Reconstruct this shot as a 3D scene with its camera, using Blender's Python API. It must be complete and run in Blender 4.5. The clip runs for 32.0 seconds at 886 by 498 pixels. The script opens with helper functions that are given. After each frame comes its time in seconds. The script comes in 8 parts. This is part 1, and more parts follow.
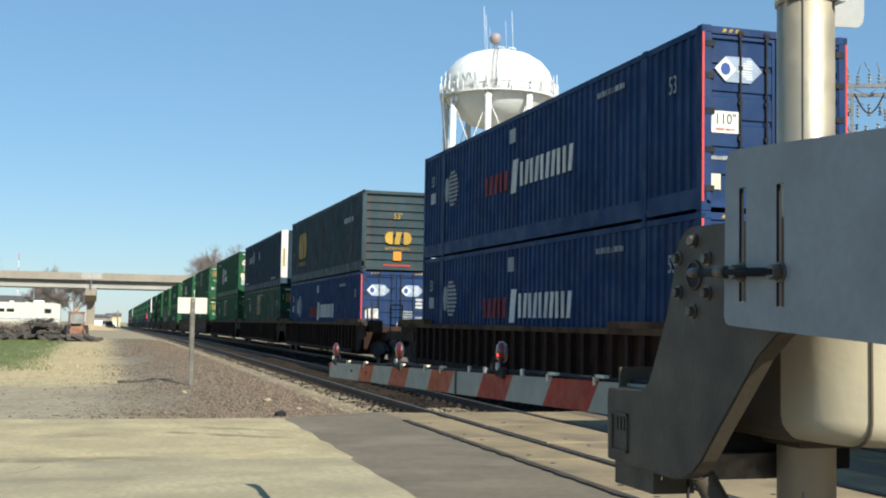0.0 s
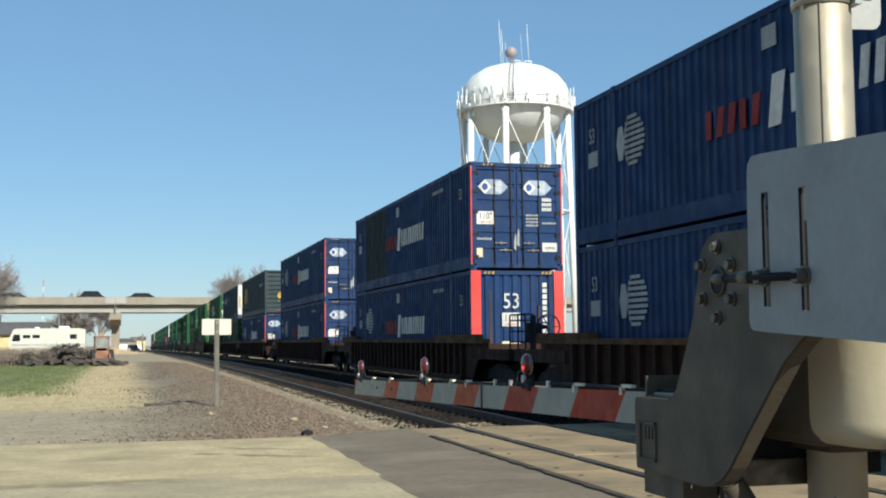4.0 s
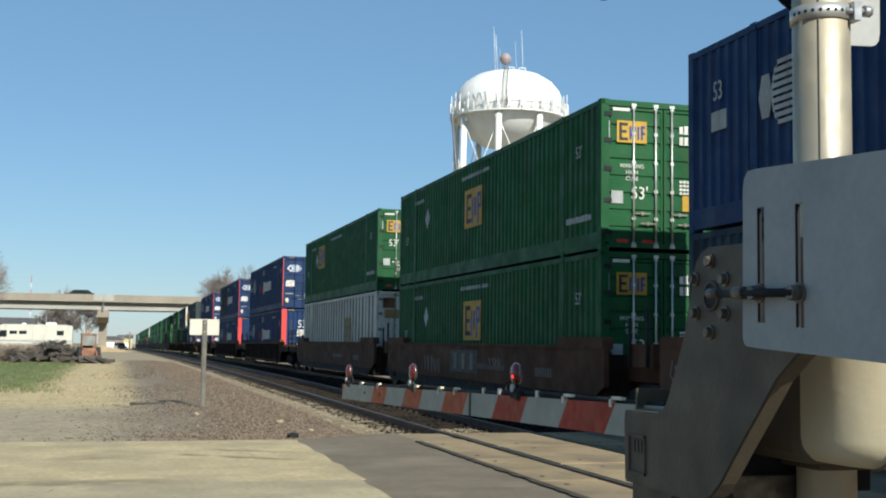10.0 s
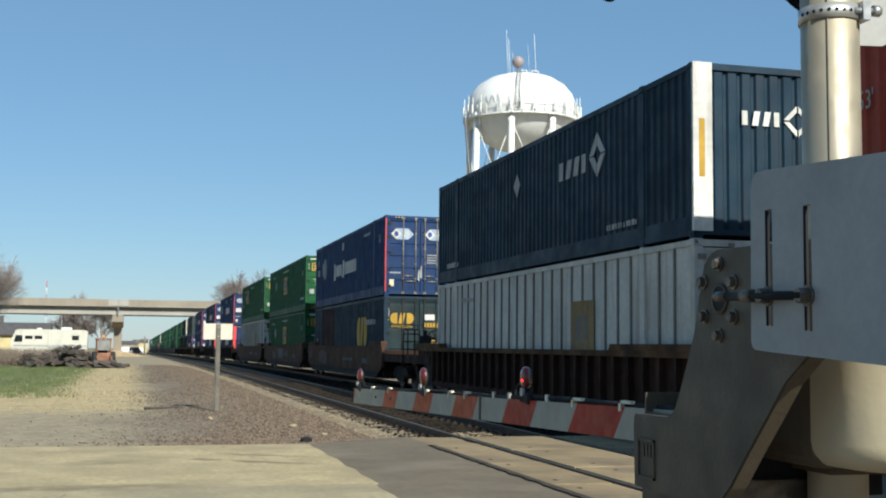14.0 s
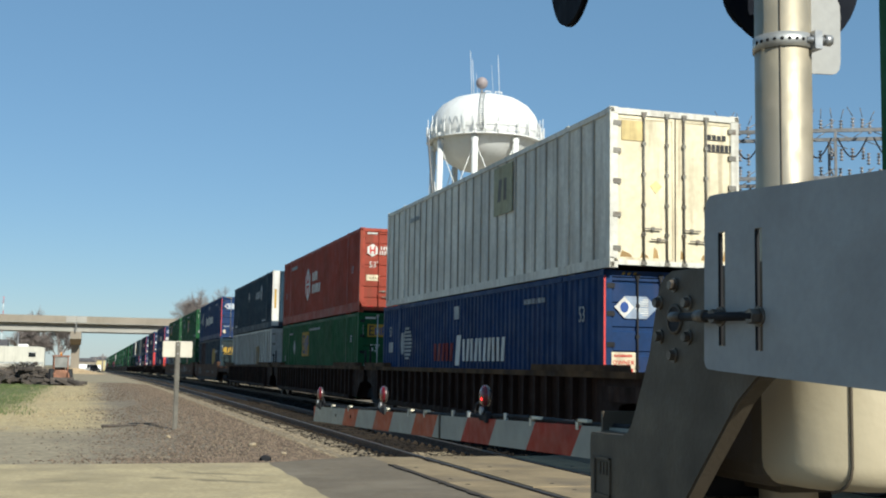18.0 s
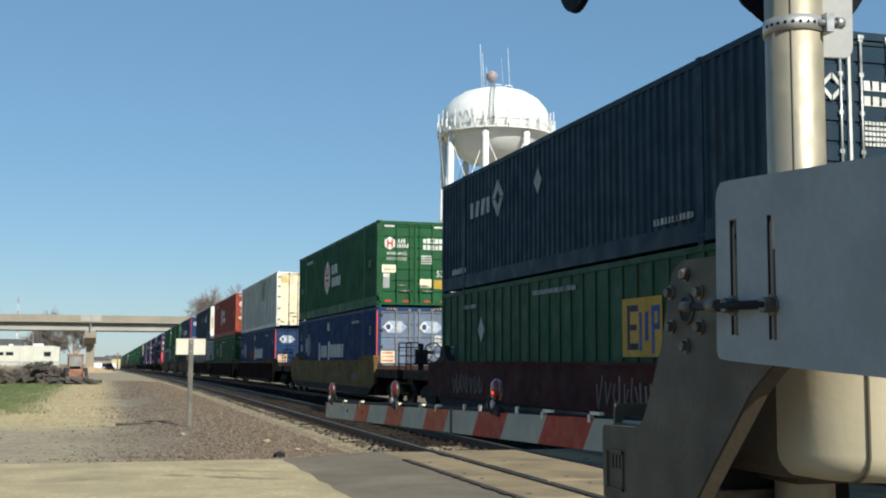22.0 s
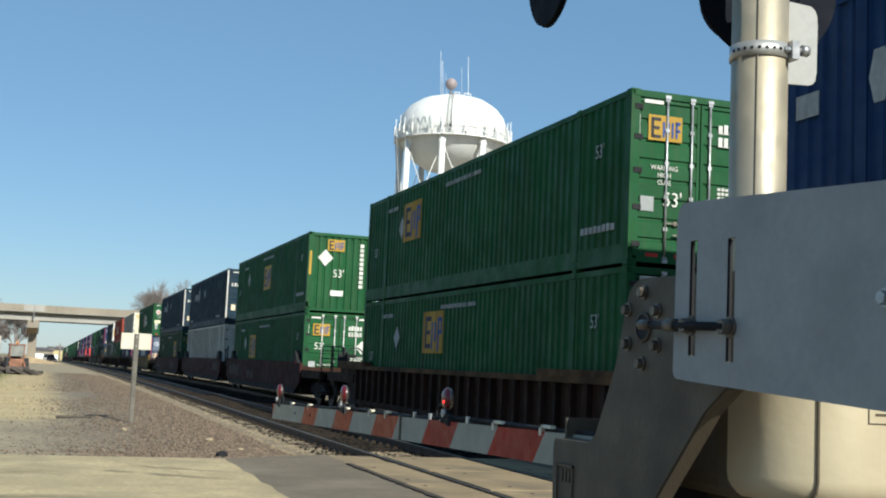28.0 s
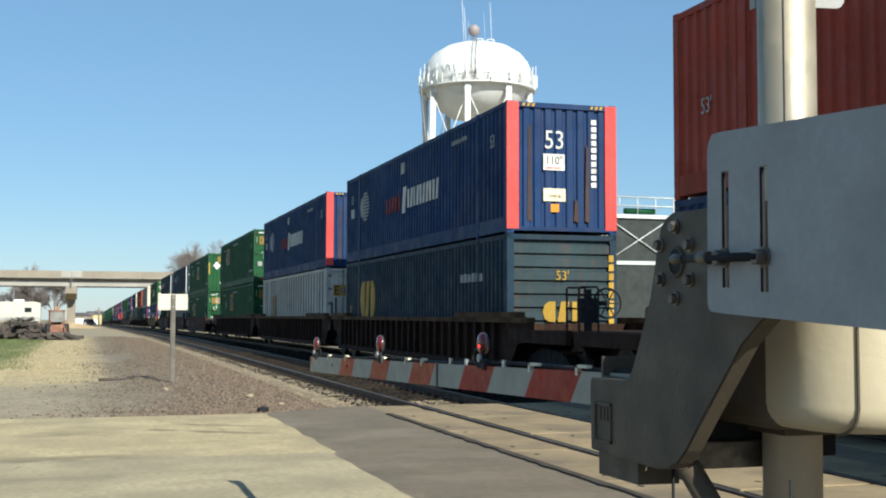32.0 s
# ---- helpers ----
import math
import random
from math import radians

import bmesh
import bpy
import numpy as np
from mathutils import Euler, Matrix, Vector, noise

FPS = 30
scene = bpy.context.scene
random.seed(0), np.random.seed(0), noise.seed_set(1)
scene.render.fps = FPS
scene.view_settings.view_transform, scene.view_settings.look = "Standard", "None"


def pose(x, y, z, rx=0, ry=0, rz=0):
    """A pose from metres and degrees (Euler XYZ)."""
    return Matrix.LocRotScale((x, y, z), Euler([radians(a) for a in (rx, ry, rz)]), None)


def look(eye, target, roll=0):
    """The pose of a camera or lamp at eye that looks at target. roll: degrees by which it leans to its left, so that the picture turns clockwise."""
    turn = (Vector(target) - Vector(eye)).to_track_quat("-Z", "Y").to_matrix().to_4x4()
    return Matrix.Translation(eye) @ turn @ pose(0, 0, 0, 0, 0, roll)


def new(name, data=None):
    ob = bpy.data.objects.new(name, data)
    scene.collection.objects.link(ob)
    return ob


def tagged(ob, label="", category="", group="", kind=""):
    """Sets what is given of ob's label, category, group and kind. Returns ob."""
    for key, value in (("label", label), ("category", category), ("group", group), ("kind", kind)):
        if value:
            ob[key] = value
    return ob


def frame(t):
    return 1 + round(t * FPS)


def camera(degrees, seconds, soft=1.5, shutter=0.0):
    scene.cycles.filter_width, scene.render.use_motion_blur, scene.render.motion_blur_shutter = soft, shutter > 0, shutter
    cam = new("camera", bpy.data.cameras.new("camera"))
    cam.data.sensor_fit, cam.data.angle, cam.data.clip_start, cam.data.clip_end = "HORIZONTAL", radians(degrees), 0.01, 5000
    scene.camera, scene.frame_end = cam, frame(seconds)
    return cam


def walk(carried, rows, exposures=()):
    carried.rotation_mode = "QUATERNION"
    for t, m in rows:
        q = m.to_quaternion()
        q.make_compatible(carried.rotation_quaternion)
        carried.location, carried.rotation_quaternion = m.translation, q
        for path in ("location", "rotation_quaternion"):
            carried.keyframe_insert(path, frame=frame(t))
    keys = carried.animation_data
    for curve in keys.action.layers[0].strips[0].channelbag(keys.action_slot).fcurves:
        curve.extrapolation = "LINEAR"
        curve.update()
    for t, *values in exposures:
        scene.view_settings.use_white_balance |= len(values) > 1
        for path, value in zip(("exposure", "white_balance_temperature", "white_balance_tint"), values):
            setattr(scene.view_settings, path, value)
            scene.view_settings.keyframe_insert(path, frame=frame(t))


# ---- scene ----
# Seconds, eye, yaw to the left of the track, pitch up, lean.
PATH = [
    (0, -0.008, -0.021, 1.473, -16.16, 3.61, 1.04),
    (0.5, -0.010, -0.006, 1.476, -15.66, 3.62, 1.03),
    (1, -0.014, -0.021, 1.473, -15.84, 3.90, 0.71),
    (1.5, -0.007, -0.014, 1.476, -15.92, 3.68, 0.07),
    (2, -0.013, -0.021, 1.469, -15.18, 4.02, 0.39),
    (2.5, -0.010, -0.004, 1.477, -15.40, 3.76, 0.75),
    (3, -0.009, -0.017, 1.475, -15.56, 4.48, -0.25),
    (3.5, -0.015, -0.029, 1.466, -15.40, 4.33, -0.27),
    (5.5, -0.008, -0.025, 1.479, -13.91, 5.05, -1.36),
    (6, -0.005, -0.028, 1.476, -13.75, 5.39, -1.17),
    (6.5, -0.001, -0.026, 1.473, -13.79, 4.97, -0.62),
    (7, -0.001, -0.026, 1.474, -13.57, 4.33, 0.15),
    (7.5, -0.005, -0.033, 1.477, -13.26, 4.01, 0.20),
    (8, -0.006, -0.038, 1.477, -14.16, 4.49, -0.03),
    (8.5, -0.005, -0.020, 1.485, -14.27, 3.95, 0.19),
    (9, -0.009, -0.017, 1.481, -14.08, 4.16, 1.00),
    (9.5, -0.018, -0.024, 1.476, -15.36, 4.40, 1.39),
    (10, -0.015, -0.002, 1.479, -15.60, 4.59, 0.78),
    (10.5, 0.000, 0.021, 1.479, -15.34, 4.36, 0.73),
    (11, -0.001, 0.016, 1.484, -15.84, 4.43, 0.28),
    (11.5, -0.001, 0.008, 1.486, -15.55, 5.41, 0.30),
    (12, 0.009, 0.016, 1.481, -14.74, 5.25, 0.15),
    (12.5, 0.006, 0.010, 1.485, -15.53, 5.29, 0.55),
    (13, 0.009, 0.009, 1.474, -14.90, 4.88, 1.60),
    (13.5, 0.009, 0.012, 1.477, -15.06, 4.77, 1.36),
    (14, 0.011, 0.010, 1.482, -14.92, 4.75, 0.57),
    (14.5, -0.003, -0.017, 1.485, -15.54, 5.44, 0.56),
    (16.5, 0.007, -0.017, 1.475, -15.78, 5.77, 1.13),
    (17, 0.010, -0.016, 1.477, -16.33, 5.63, 0.93),
    (17.5, 0.017, -0.011, 1.481, -16.67, 5.93, 0.92),
    (18, 0.003, -0.036, 1.476, -16.77, 5.74, 0.98),
    (18.5, 0.008, -0.011, 1.482, -16.53, 5.53, 1.10),
    (19, 0.018, 0.019, 1.482, -16.21, 5.61, 1.13),
    (19.5, 0.018, 0.019, 1.479, -16.11, 5.50, 1.47),
    (20, 0.012, 0.007, 1.477, -16.06, 5.84, 1.37),
    (20.5, 0.020, 0.015, 1.481, -16.47, 5.74, 1.53),
    (21, 0.013, -0.002, 1.479, -16.87, 5.27, 1.61),
    (21.5, 0.007, -0.016, 1.481, -16.98, 5.94, 1.29),
    (22, 0.034, 0.011, 1.474, -16.16, 5.46, 0.28),
    (22.5, 0.030, 0.003, 1.475, -16.38, 5.06, 0.07),
    (23, 0.033, 0.014, 1.472, -15.21, 6.68, 0.34),
    (23.5, 0.049, 0.047, 1.473, -15.31, 6.23, 0.38),
    (24, 0.045, 0.047, 1.472, -16.24, 6.36, 0.96),
    (24.5, 0.030, 0.033, 1.470, -16.82, 6.33, 1.20),
    (25, 0.024, 0.044, 1.470, -17.70, 6.29, 1.52),
    (25.5, 0.026, 0.035, 1.475, -18.94, 7.09, 0.52),
    (27.5, -0.000, 0.008, 1.471, -17.41, 5.92, 2.97),
    (28, 0.009, 0.024, 1.481, -18.55, 5.81, 2.62),
    (28.5, 0.007, 0.008, 1.478, -18.06, 5.30, 1.19),
    (29, 0.009, -0.001, 1.472, -17.49, 4.80, 0.74),
    (29.5, 0.013, -0.001, 1.470, -17.11, 4.20, -0.04),
    (30, 0.015, -0.007, 1.463, -16.98, 3.92, -0.38),
    (30.5, 0.026, 0.009, 1.464, -17.28, 3.72, -0.58),
    (31, 0.029, 0.022, 1.463, -17.83, 3.62, -0.52),
    (31.5, 0.013, 0.012, 1.462, -17.67, 3.45, -0.05),
    (32, 0.022, 0.042, 1.469, -17.07, 3.26, 0.15),
]


def aim(x, y, z, yaw, pitch, lean):
    return Matrix.Translation((x, y, z)) @ Euler((0, 0, radians(yaw))).to_matrix().to_4x4() @ Euler((radians(90 + pitch), 0, 0)).to_matrix().to_4x4() @ pose(0, 0, 0, 0, 0, lean)


# The clip's camera dims its picture a little as bright boxes pass.
EXPOSURES = [(0, 0.74, 5860, 5), (1, 0.60, 5860, 5), (2, 0.64, 5860, 5), (3, 0.69, 5860, 5), (6, 0.42, 5860, 5), (7, 0.39, 5860, 5), (9, 0.54, 5860, 5), (10, 0.57, 5860, 5), (11, 0.69, 5860, 5), (12, 0.64, 5860, 5), (13, 0.50, 5860, 5), (14, 0.54, 5860, 5), (17, 0.60, 5860, 5), (18, 0.46, 5860, 5), (19, 0.25, 5860, 5), (20, 0.42, 5860, 5), (21, 0.36, 5860, 5), (22, 0.48, 5860, 5), (25, 0.52, 5860, 5), (28, 0.58, 5860, 5), (32, 0.74, 5860, 5)]

cam = camera(41.66, 32.0, soft=2.0)
walk(cam, [(r[0], aim(*r[1:])) for r in PATH], exposures=EXPOSURES)

# ---- sky and sun: low afternoon sun behind the viewer, a little to the east of the track ----
SUN_AZ, SUN_EL = 167.0, 34.5
world = bpy.data.worlds.new("sky")
scene.world = world
world.use_nodes = True
_n = world.node_tree.nodes
_sky = _n.new("ShaderNodeTexSky")
_sky.sky_type = "NISHITA"
_sky.sun_disc = False
_sky.sun_elevation, _sky.sun_rotation = radians(SUN_EL), radians(SUN_AZ)
_sky.air_density, _sky.dust_density, _sky.ozone_density = 1.0, 0.15, 3.0
_n["Background"].inputs["Strength"].default_value = 0.068
# Thin haze evens out the clear sky.
_haze = _n.new("ShaderNodeMix")
_haze.data_type = "RGBA"
_haze.inputs[0].default_value = 0.47
_haze.inputs[7].default_value = (2.2, 3.95, 5.6, 1.0)
world.node_tree.links.new(_sky.outputs[0], _haze.inputs[6])
world.node_tree.links.new(_haze.outputs[2], _n["Background"].inputs["Color"])
_lamp = bpy.data.lights.new("sun", "SUN")
_lamp.energy, _lamp.angle, _lamp.color = 5.0, radians(0.53), (1.0, 0.90, 0.74)
sun = new("sun", _lamp)
_a, _e = radians(SUN_AZ), radians(SUN_EL)
sun.matrix_world = look((math.sin(_a) * math.cos(_e) * 50, math.cos(_a) * math.cos(_e) * 50, math.sin(_e) * 50), (0, 0, 0))



# ---- materials ----
def material(name, color, rough=0.6, metal=0.0, vary=0.15, scale=3.0, bump=0.0, bump_scale=40.0, dirt=None, dirt_amount=0.0, dirt_scale=1.0, streak=False, spec=0.5, fine=0.0, island=False):
    """A painted, stained or bare surface: base colour, broad mottling, fine grain, dirt with a shape of its own."""
    m = bpy.data.materials.new(name)
    m.use_nodes = True
    nt = m.node_tree
    nd, ln = nt.nodes, nt.links
    b = nd["Principled BSDF"]
    b.inputs["Roughness"].default_value, b.inputs["Metallic"].default_value = rough, metal
    b.inputs["Specular IOR Level"].default_value = spec
    co = nd.new("ShaderNodeTexCoord")
    mp = nd.new("ShaderNodeMapping")
    ln.new(co.outputs["Object"], mp.inputs[0])
    info = nd.new("ShaderNodeObjectInfo")
    off = nd.new("ShaderNodeVectorMath")
    off.operation = "SCALE"
    off.inputs[0].default_value = (37.0, 53.0, 29.0)
    ln.new(info.outputs["Random"], off.inputs["Scale"])
    ln.new(off.outputs[0], mp.inputs["Location"])

    def noisy(s, detail=5.0, stretch=None):
        src = mp.outputs[0]
        if stretch:
            k = nd.new("ShaderNodeVectorMath")
            k.operation = "MULTIPLY"
            k.inputs[1].default_value = stretch
            ln.new(src, k.inputs[0])
            src = k.outputs[0]
        t = nd.new("ShaderNodeTexNoise")
        t.inputs["Scale"].default_value, t.inputs["Detail"].default_value = s, detail
        ln.new(src, t.inputs["Vector"])
        return t.outputs["Fac"]

    def ramp(f, lo, hi, a=0.35, c=0.65):
        r = nd.new("ShaderNodeMapRange")
        r.inputs["From Min"].default_value, r.inputs["From Max"].default_value = a, c
        r.inputs["To Min"].default_value, r.inputs["To Max"].default_value = lo, hi
        ln.new(f, r.inputs["Value"])
        return r.outputs[0]

    def mixed(fac, one, two):
        x = nd.new("ShaderNodeMix")
        x.data_type = "RGBA"
        for sock, v in ((x.inputs[0], fac), (x.inputs[6], one), (x.inputs[7], two)):
            if isinstance(v, (tuple, float)):
                sock.default_value = (*v, 1) if isinstance(v, tuple) else v
            else:
                ln.new(v, sock)
        return x.outputs[2]

    lo = tuple(max(0.0, v * (1 - vary)) for v in color)
    hi = tuple(min(1.0, v * (1 + vary)) for v in color)
    col = mixed(ramp(noisy(scale), 0.0, 1.0), lo, hi)
    if fine:
        col = mixed(ramp(noisy(scale * 14, 3.0), 0.0, fine), col, tuple(v * 0.45 for v in color))
    if dirt:
        f = noisy(dirt_scale, 6.0, (6.0, 6.0, 0.5) if streak else None)
        col = mixed(ramp(f, 0.0, dirt_amount, 0.5, 0.68), col, dirt)
    if island:
        geo = nd.new("ShaderNodeNewGeometry")
        col = mixed(ramp(geo.outputs["Random Per Island"], 0.0, 1.0, 0.1, 0.9), tuple(v * 0.42 for v in color), tuple(min(1.0, v * 1.45) for v in color))
    ln.new(col, b.inputs["Base Color"])
    ln.new(ramp(noisy(scale * 3), max(0.02, rough - 0.1), min(1.0, rough + 0.12)), b.inputs["Roughness"])
    if bump:
        bn = nd.new("ShaderNodeBump")
        bn.inputs["Strength"].default_value, bn.inputs["Distance"].default_value = bump, 0.02
        ln.new(noisy(bump_scale, 4.0), bn.inputs["Height"])
        ln.new(bn.outputs[0], b.inputs["Normal"])
    return m


def glowing(name, color, strength):
    m = material(name, color, 0.3)
    b = m.node_tree.nodes["Principled BSDF"]
    b.inputs["Emission Color"].default_value, b.inputs["Emission Strength"].default_value = (*color, 1), strength
    return m


RUST = (0.10, 0.045, 0.02)


def paint(name, color, rough=0.62, rust=0.35):
    return material(name, color, rough, 0.0, 0.16, 0.7, 0.05, 12.0, RUST, rust, 0.9, True, spec=0.25, fine=0.25)


BLUE = paint("blue container paint", (0.0046, 0.027, 0.094), rust=0.10)
NAVY = paint("navy container paint", (0.0052, 0.0235, 0.043), rust=0.10)
SLATE = paint("slate container paint", (0.02362, 0.0433, 0.05117))
GREEN = paint("green container paint", (0.0064, 0.068, 0.0195), rust=0.10)
DEEP = paint("deep green container paint", (0.0095, 0.0560, 0.0225), rust=0.3)
RED = paint("red container paint", (0.2659, 0.04301, 0.02346))
CREAM = paint("off white container paint", (0.70, 0.615, 0.43), 0.5, 0.4)
GREY = paint("pale grey container paint", (0.44, 0.44, 0.405), 0.5, 0.3)
# Body of the white box: greyer than its doors, shade included in the colour.
SHADEWHITE = paint("grey white container paint toned for shade", (0.60, 0.58, 0.51), 0.5, 0.3)
PILLAR = paint("red corner post paint", (0.60, 0.064, 0.056), 0.45, 0.15)
WHITE = paint("white marking paint", (0.5962, 0.5879, 0.5465), 0.6, 0.2)
FADED = paint("faded white marking paint", (0.3312, 0.3496, 0.3496), 0.7, 0.3)
YELLOW = paint("yellow marking paint", (0.39, 0.240, 0.030), 0.6, 0.15)
PALEYELLOW = paint("sun faded yellow label paint", (0.66, 0.52, 0.24), 0.6, 0.3)
RUSTSTREAK = paint("thin brown rust on blue", (0.050, 0.034, 0.034), 0.8, 0.5)
STAIN = paint("pale rust stain", (0.36, 0.235, 0.10), 0.8, 0.5)
LOCKSTEEL = material("dull grey lock steel", (0.17, 0.16, 0.135), 0.5, 0.3, 0.2, 8.0, dirt=RUST, dirt_amount=0.4, dirt_scale=6.0)
OLDLABEL = paint("weathered tan label film", (0.23, 0.165, 0.075), 0.7, 0.3)
DARKMARK = paint("dark blue marking paint", (0.012, 0.016, 0.05), 0.6, 0.1)
ORANGE = paint("orange label paint", (0.62, 0.25, 0.03), 0.6, 0.1)
REDMARK = paint("red marking paint", (0.46, 0.035, 0.025), 0.6, 0.1)
INK = material("black marking paint", (0.012, 0.012, 0.014), 0.6)
BLUEMARK = paint("blue marking paint", (0.03, 0.07, 0.24), 0.6, 0.1)
ZINC = material("galvanised lock rod steel", (0.38, 0.39, 0.40), 0.45, 0.7, 0.2, 8.0, dirt=RUST, dirt_amount=0.4, dirt_scale=6.0)
GALV = material("weathered galvanised steel", (0.50, 0.50, 0.48), 0.42, 0.65, 0.12, 3.0, 0.05, 30.0, (0.30, 0.27, 0.22), 0.5, 5.0)
DARKSTEEL = material("dark rubber and steel", (0.022, 0.022, 0.024), 0.7, 0.0, 0.3, 3.0, spec=0.12)
WELL = material("brown well car paint", (0.030, 0.0155, 0.0105), 0.75, 0.0, 0.3, 1.2, 0.1, 15.0, (0.060, 0.031, 0.019), 0.55, 0.8, True, fine=0.3, spec=0.12)
WELLTAN = material("faded tan well car paint", (0.082, 0.041, 0.024), 0.75, 0.0, 0.25, 0.9, 0.08, 15.0, (0.055, 0.032, 0.022), 0.6, 0.6, True, fine=0.3, spec=0.12)
WELLRED = material("maroon well car paint", (0.04896, 0.01496, 0.0136), 0.75, 0.0, 0.25, 0.9, 0.08, 15.0, (0.03, 0.02, 0.02), 0.6, 0.6, True, fine=0.3, spec=0.12)
CHORD = material("dusty tan steel chord", (0.085, 0.049, 0.024), 0.8, 0.0, 0.35, 1.5, 0.1, 20.0, (0.028, 0.018, 0.013), 0.8, 1.1, spec=0.12)
WELLYEL = material("dull yellow well car paint", (0.125, 0.080, 0.020), 0.7, 0.0, 0.25, 0.9, 0.08, 15.0, (0.06, 0.045, 0.03), 0.6, 0.7, True, spec=0.12)
WHEEL = material("worn wheel steel", (0.05, 0.04, 0.035), 0.5, 0.6, 0.3, 5.0)
RAIL = material("rusty rail steel", (0.06, 0.036, 0.0256), 0.55, 0.5, 0.3, 5.0, fine=0.4)
RAILTOP = material("polished rail head", (0.16, 0.135, 0.11), 0.42, 0.7, 0.25, 5.0, fine=0.3)
TIE = material("creosoted timber", (0.036, 0.027, 0.019), 0.9, 0.0, 0.35, 4.0, 0.4, 30.0, fine=0.5, spec=0.12)
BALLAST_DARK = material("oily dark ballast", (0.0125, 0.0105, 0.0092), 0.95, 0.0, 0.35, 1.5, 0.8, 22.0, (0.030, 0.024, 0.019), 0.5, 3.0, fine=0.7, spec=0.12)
STONE_PINK = material("brown ballast stone", (0.1353, 0.0984, 0.0697), 0.9, 0.0, 0.4, 2.0, 0.3, 30.0, fine=0.3, island=True)
STONE_PALE = material("pale ballast stone", (0.215, 0.172, 0.112), 0.9, 0.0, 0.3, 2.0, 0.3, 30.0, fine=0.3, island=True)
ASPHALT = material("worn grey asphalt", (0.150, 0.120, 0.082), 0.9, 0.0, 0.16, 0.7, 0.5, 60.0, (0.21, 0.175, 0.125), 0.55, 0.9, fine=0.35)
PANEL = material("crossing panel concrete", (0.25, 0.188, 0.105), 0.9, 0.0, 0.2, 1.1, 0.3, 30.0, (0.13, 0.10, 0.066), 0.8, 0.9, fine=0.25)
BRIDGE = material("weathered bridge concrete", (0.2376, 0.2052, 0.162), 0.9, 0.0, 0.12, 0.25, 0.1, 4.0, (0.28, 0.25, 0.2), 0.5, 0.3, True)
BRIDGEPALE = material("pale girder concrete", (0.3024, 0.288, 0.2592), 0.9, 0.0, 0.1, 0.25, 0.1, 4.0)
TANKPAINT = material("white water tower paint", (0.704, 0.704, 0.6864), 0.5, 0.0, 0.04, 0.3, 0.0, 1.0, (0.55, 0.53, 0.48), 0.35, 0.25, True)
MAST = material("brushed aluminium mast", (0.37, 0.325, 0.24), 0.5, 0.5, 0.08, 4.0, 0.04, 25.0, (0.34, 0.31, 0.26), 0.5, 3.0)
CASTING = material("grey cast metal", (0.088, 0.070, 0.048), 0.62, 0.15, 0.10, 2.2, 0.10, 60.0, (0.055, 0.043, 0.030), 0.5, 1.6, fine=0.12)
PLATE = material("dull grey painted plate", (0.33, 0.33, 0.319), 0.6, 0.05, 0.08, 3.0, 0.05, 60.0, (0.20, 0.19, 0.18), 0.5, 3.0, fine=0.12)
HOUSING = material("aluminium painted housing", (0.52, 0.45, 0.31), 0.45, 0.15, 0.1, 3.0, 0.05, 40.0, (0.30, 0.26, 0.2), 0.4, 3.0)
BOLT = material("bronzed bolt steel", (0.13, 0.11, 0.09), 0.45, 0.7, 0.25, 20.0, dirt=(0.30, 0.26, 0.2), dirt_amount=0.6, dirt_scale=12.0)
BLACK = material("black signal paint", (0.010, 0.012, 0.018), 0.85, 0.0, 0.2, 4.0, spec=0.1)
SIGNWHITE = material("retroreflective white", (0.325, 0.315, 0.265), 0.55, 0.0, 0.08, 6.0, dirt=(0.33, 0.31, 0.27), dirt_amount=0.5, dirt_scale=4.0, spec=0.15)
SIGNRED = material("retroreflective red", (0.31, 0.026, 0.014), 0.5, 0.0, 0.15, 6.0, dirt=(0.22, 0.04, 0.03), dirt_amount=0.5, dirt_scale=4.0, spec=0.15)
SIGNORANGE = material("faded retroreflective red", (0.38, 0.075, 0.026), 0.55, 0.0, 0.12, 6.0, dirt=(0.3, 0.08, 0.05), dirt_amount=0.5, dirt_scale=4.0, spec=0.15)
CLIP = material("pale plastic clip", (0.66, 0.60, 0.46), 0.6, 0.0, 0.1, 8.0)
LENS_OFF = material("unlit red lens", (0.13, 0.008, 0.012), 0.15, 0.0, 0.15, 20.0)
LENS_ON = glowing("lit red lens", (0.9, 0.02, 0.02), 2.2)
CHROME = material("dull brown hood metal", (0.1764, 0.1512, 0.1428), 0.3, 0.8, 0.15, 10.0)
BARK = material("grey bark", (0.19, 0.165, 0.15), 0.95, 0.0, 0.25, 3.0)
TWIG = material("bare twigs", (0.245, 0.21, 0.195), 0.95, 0.0, 0.2, 2.0)
BRUSH = material("dead brush", (0.176, 0.14, 0.108), 0.95, 0.0, 0.3, 2.0)
GRASS = material("spring grass", (0.0884, 0.1156, 0.0374), 0.9, 0.0, 0.35, 1.2)
STRAW = material("dry grass blades", (0.3165, 0.2614, 0.1582), 0.9, 0.0, 0.3, 1.2)
CABINET = material("blue grey cabinet paint", (0.1936, 0.264, 0.2992), 0.6, 0.1, 0.1, 1.5, 0.0, 1.0, (0.16, 0.2, 0.22), 0.4, 1.2, True)
RVWHITE = material("white motorhome shell", (0.6864, 0.6864, 0.6688), 0.35, 0.0, 0.04, 1.0)
DUSTYGLASS = material("dusty cab glass", (0.20, 0.20, 0.185), 0.4, 0.0, 0.2, 2.0)
DEADWOOD = material("dark cut branches", (0.055, 0.050, 0.042), 0.95, 0.0, 0.35, 2.0, spec=0.1)
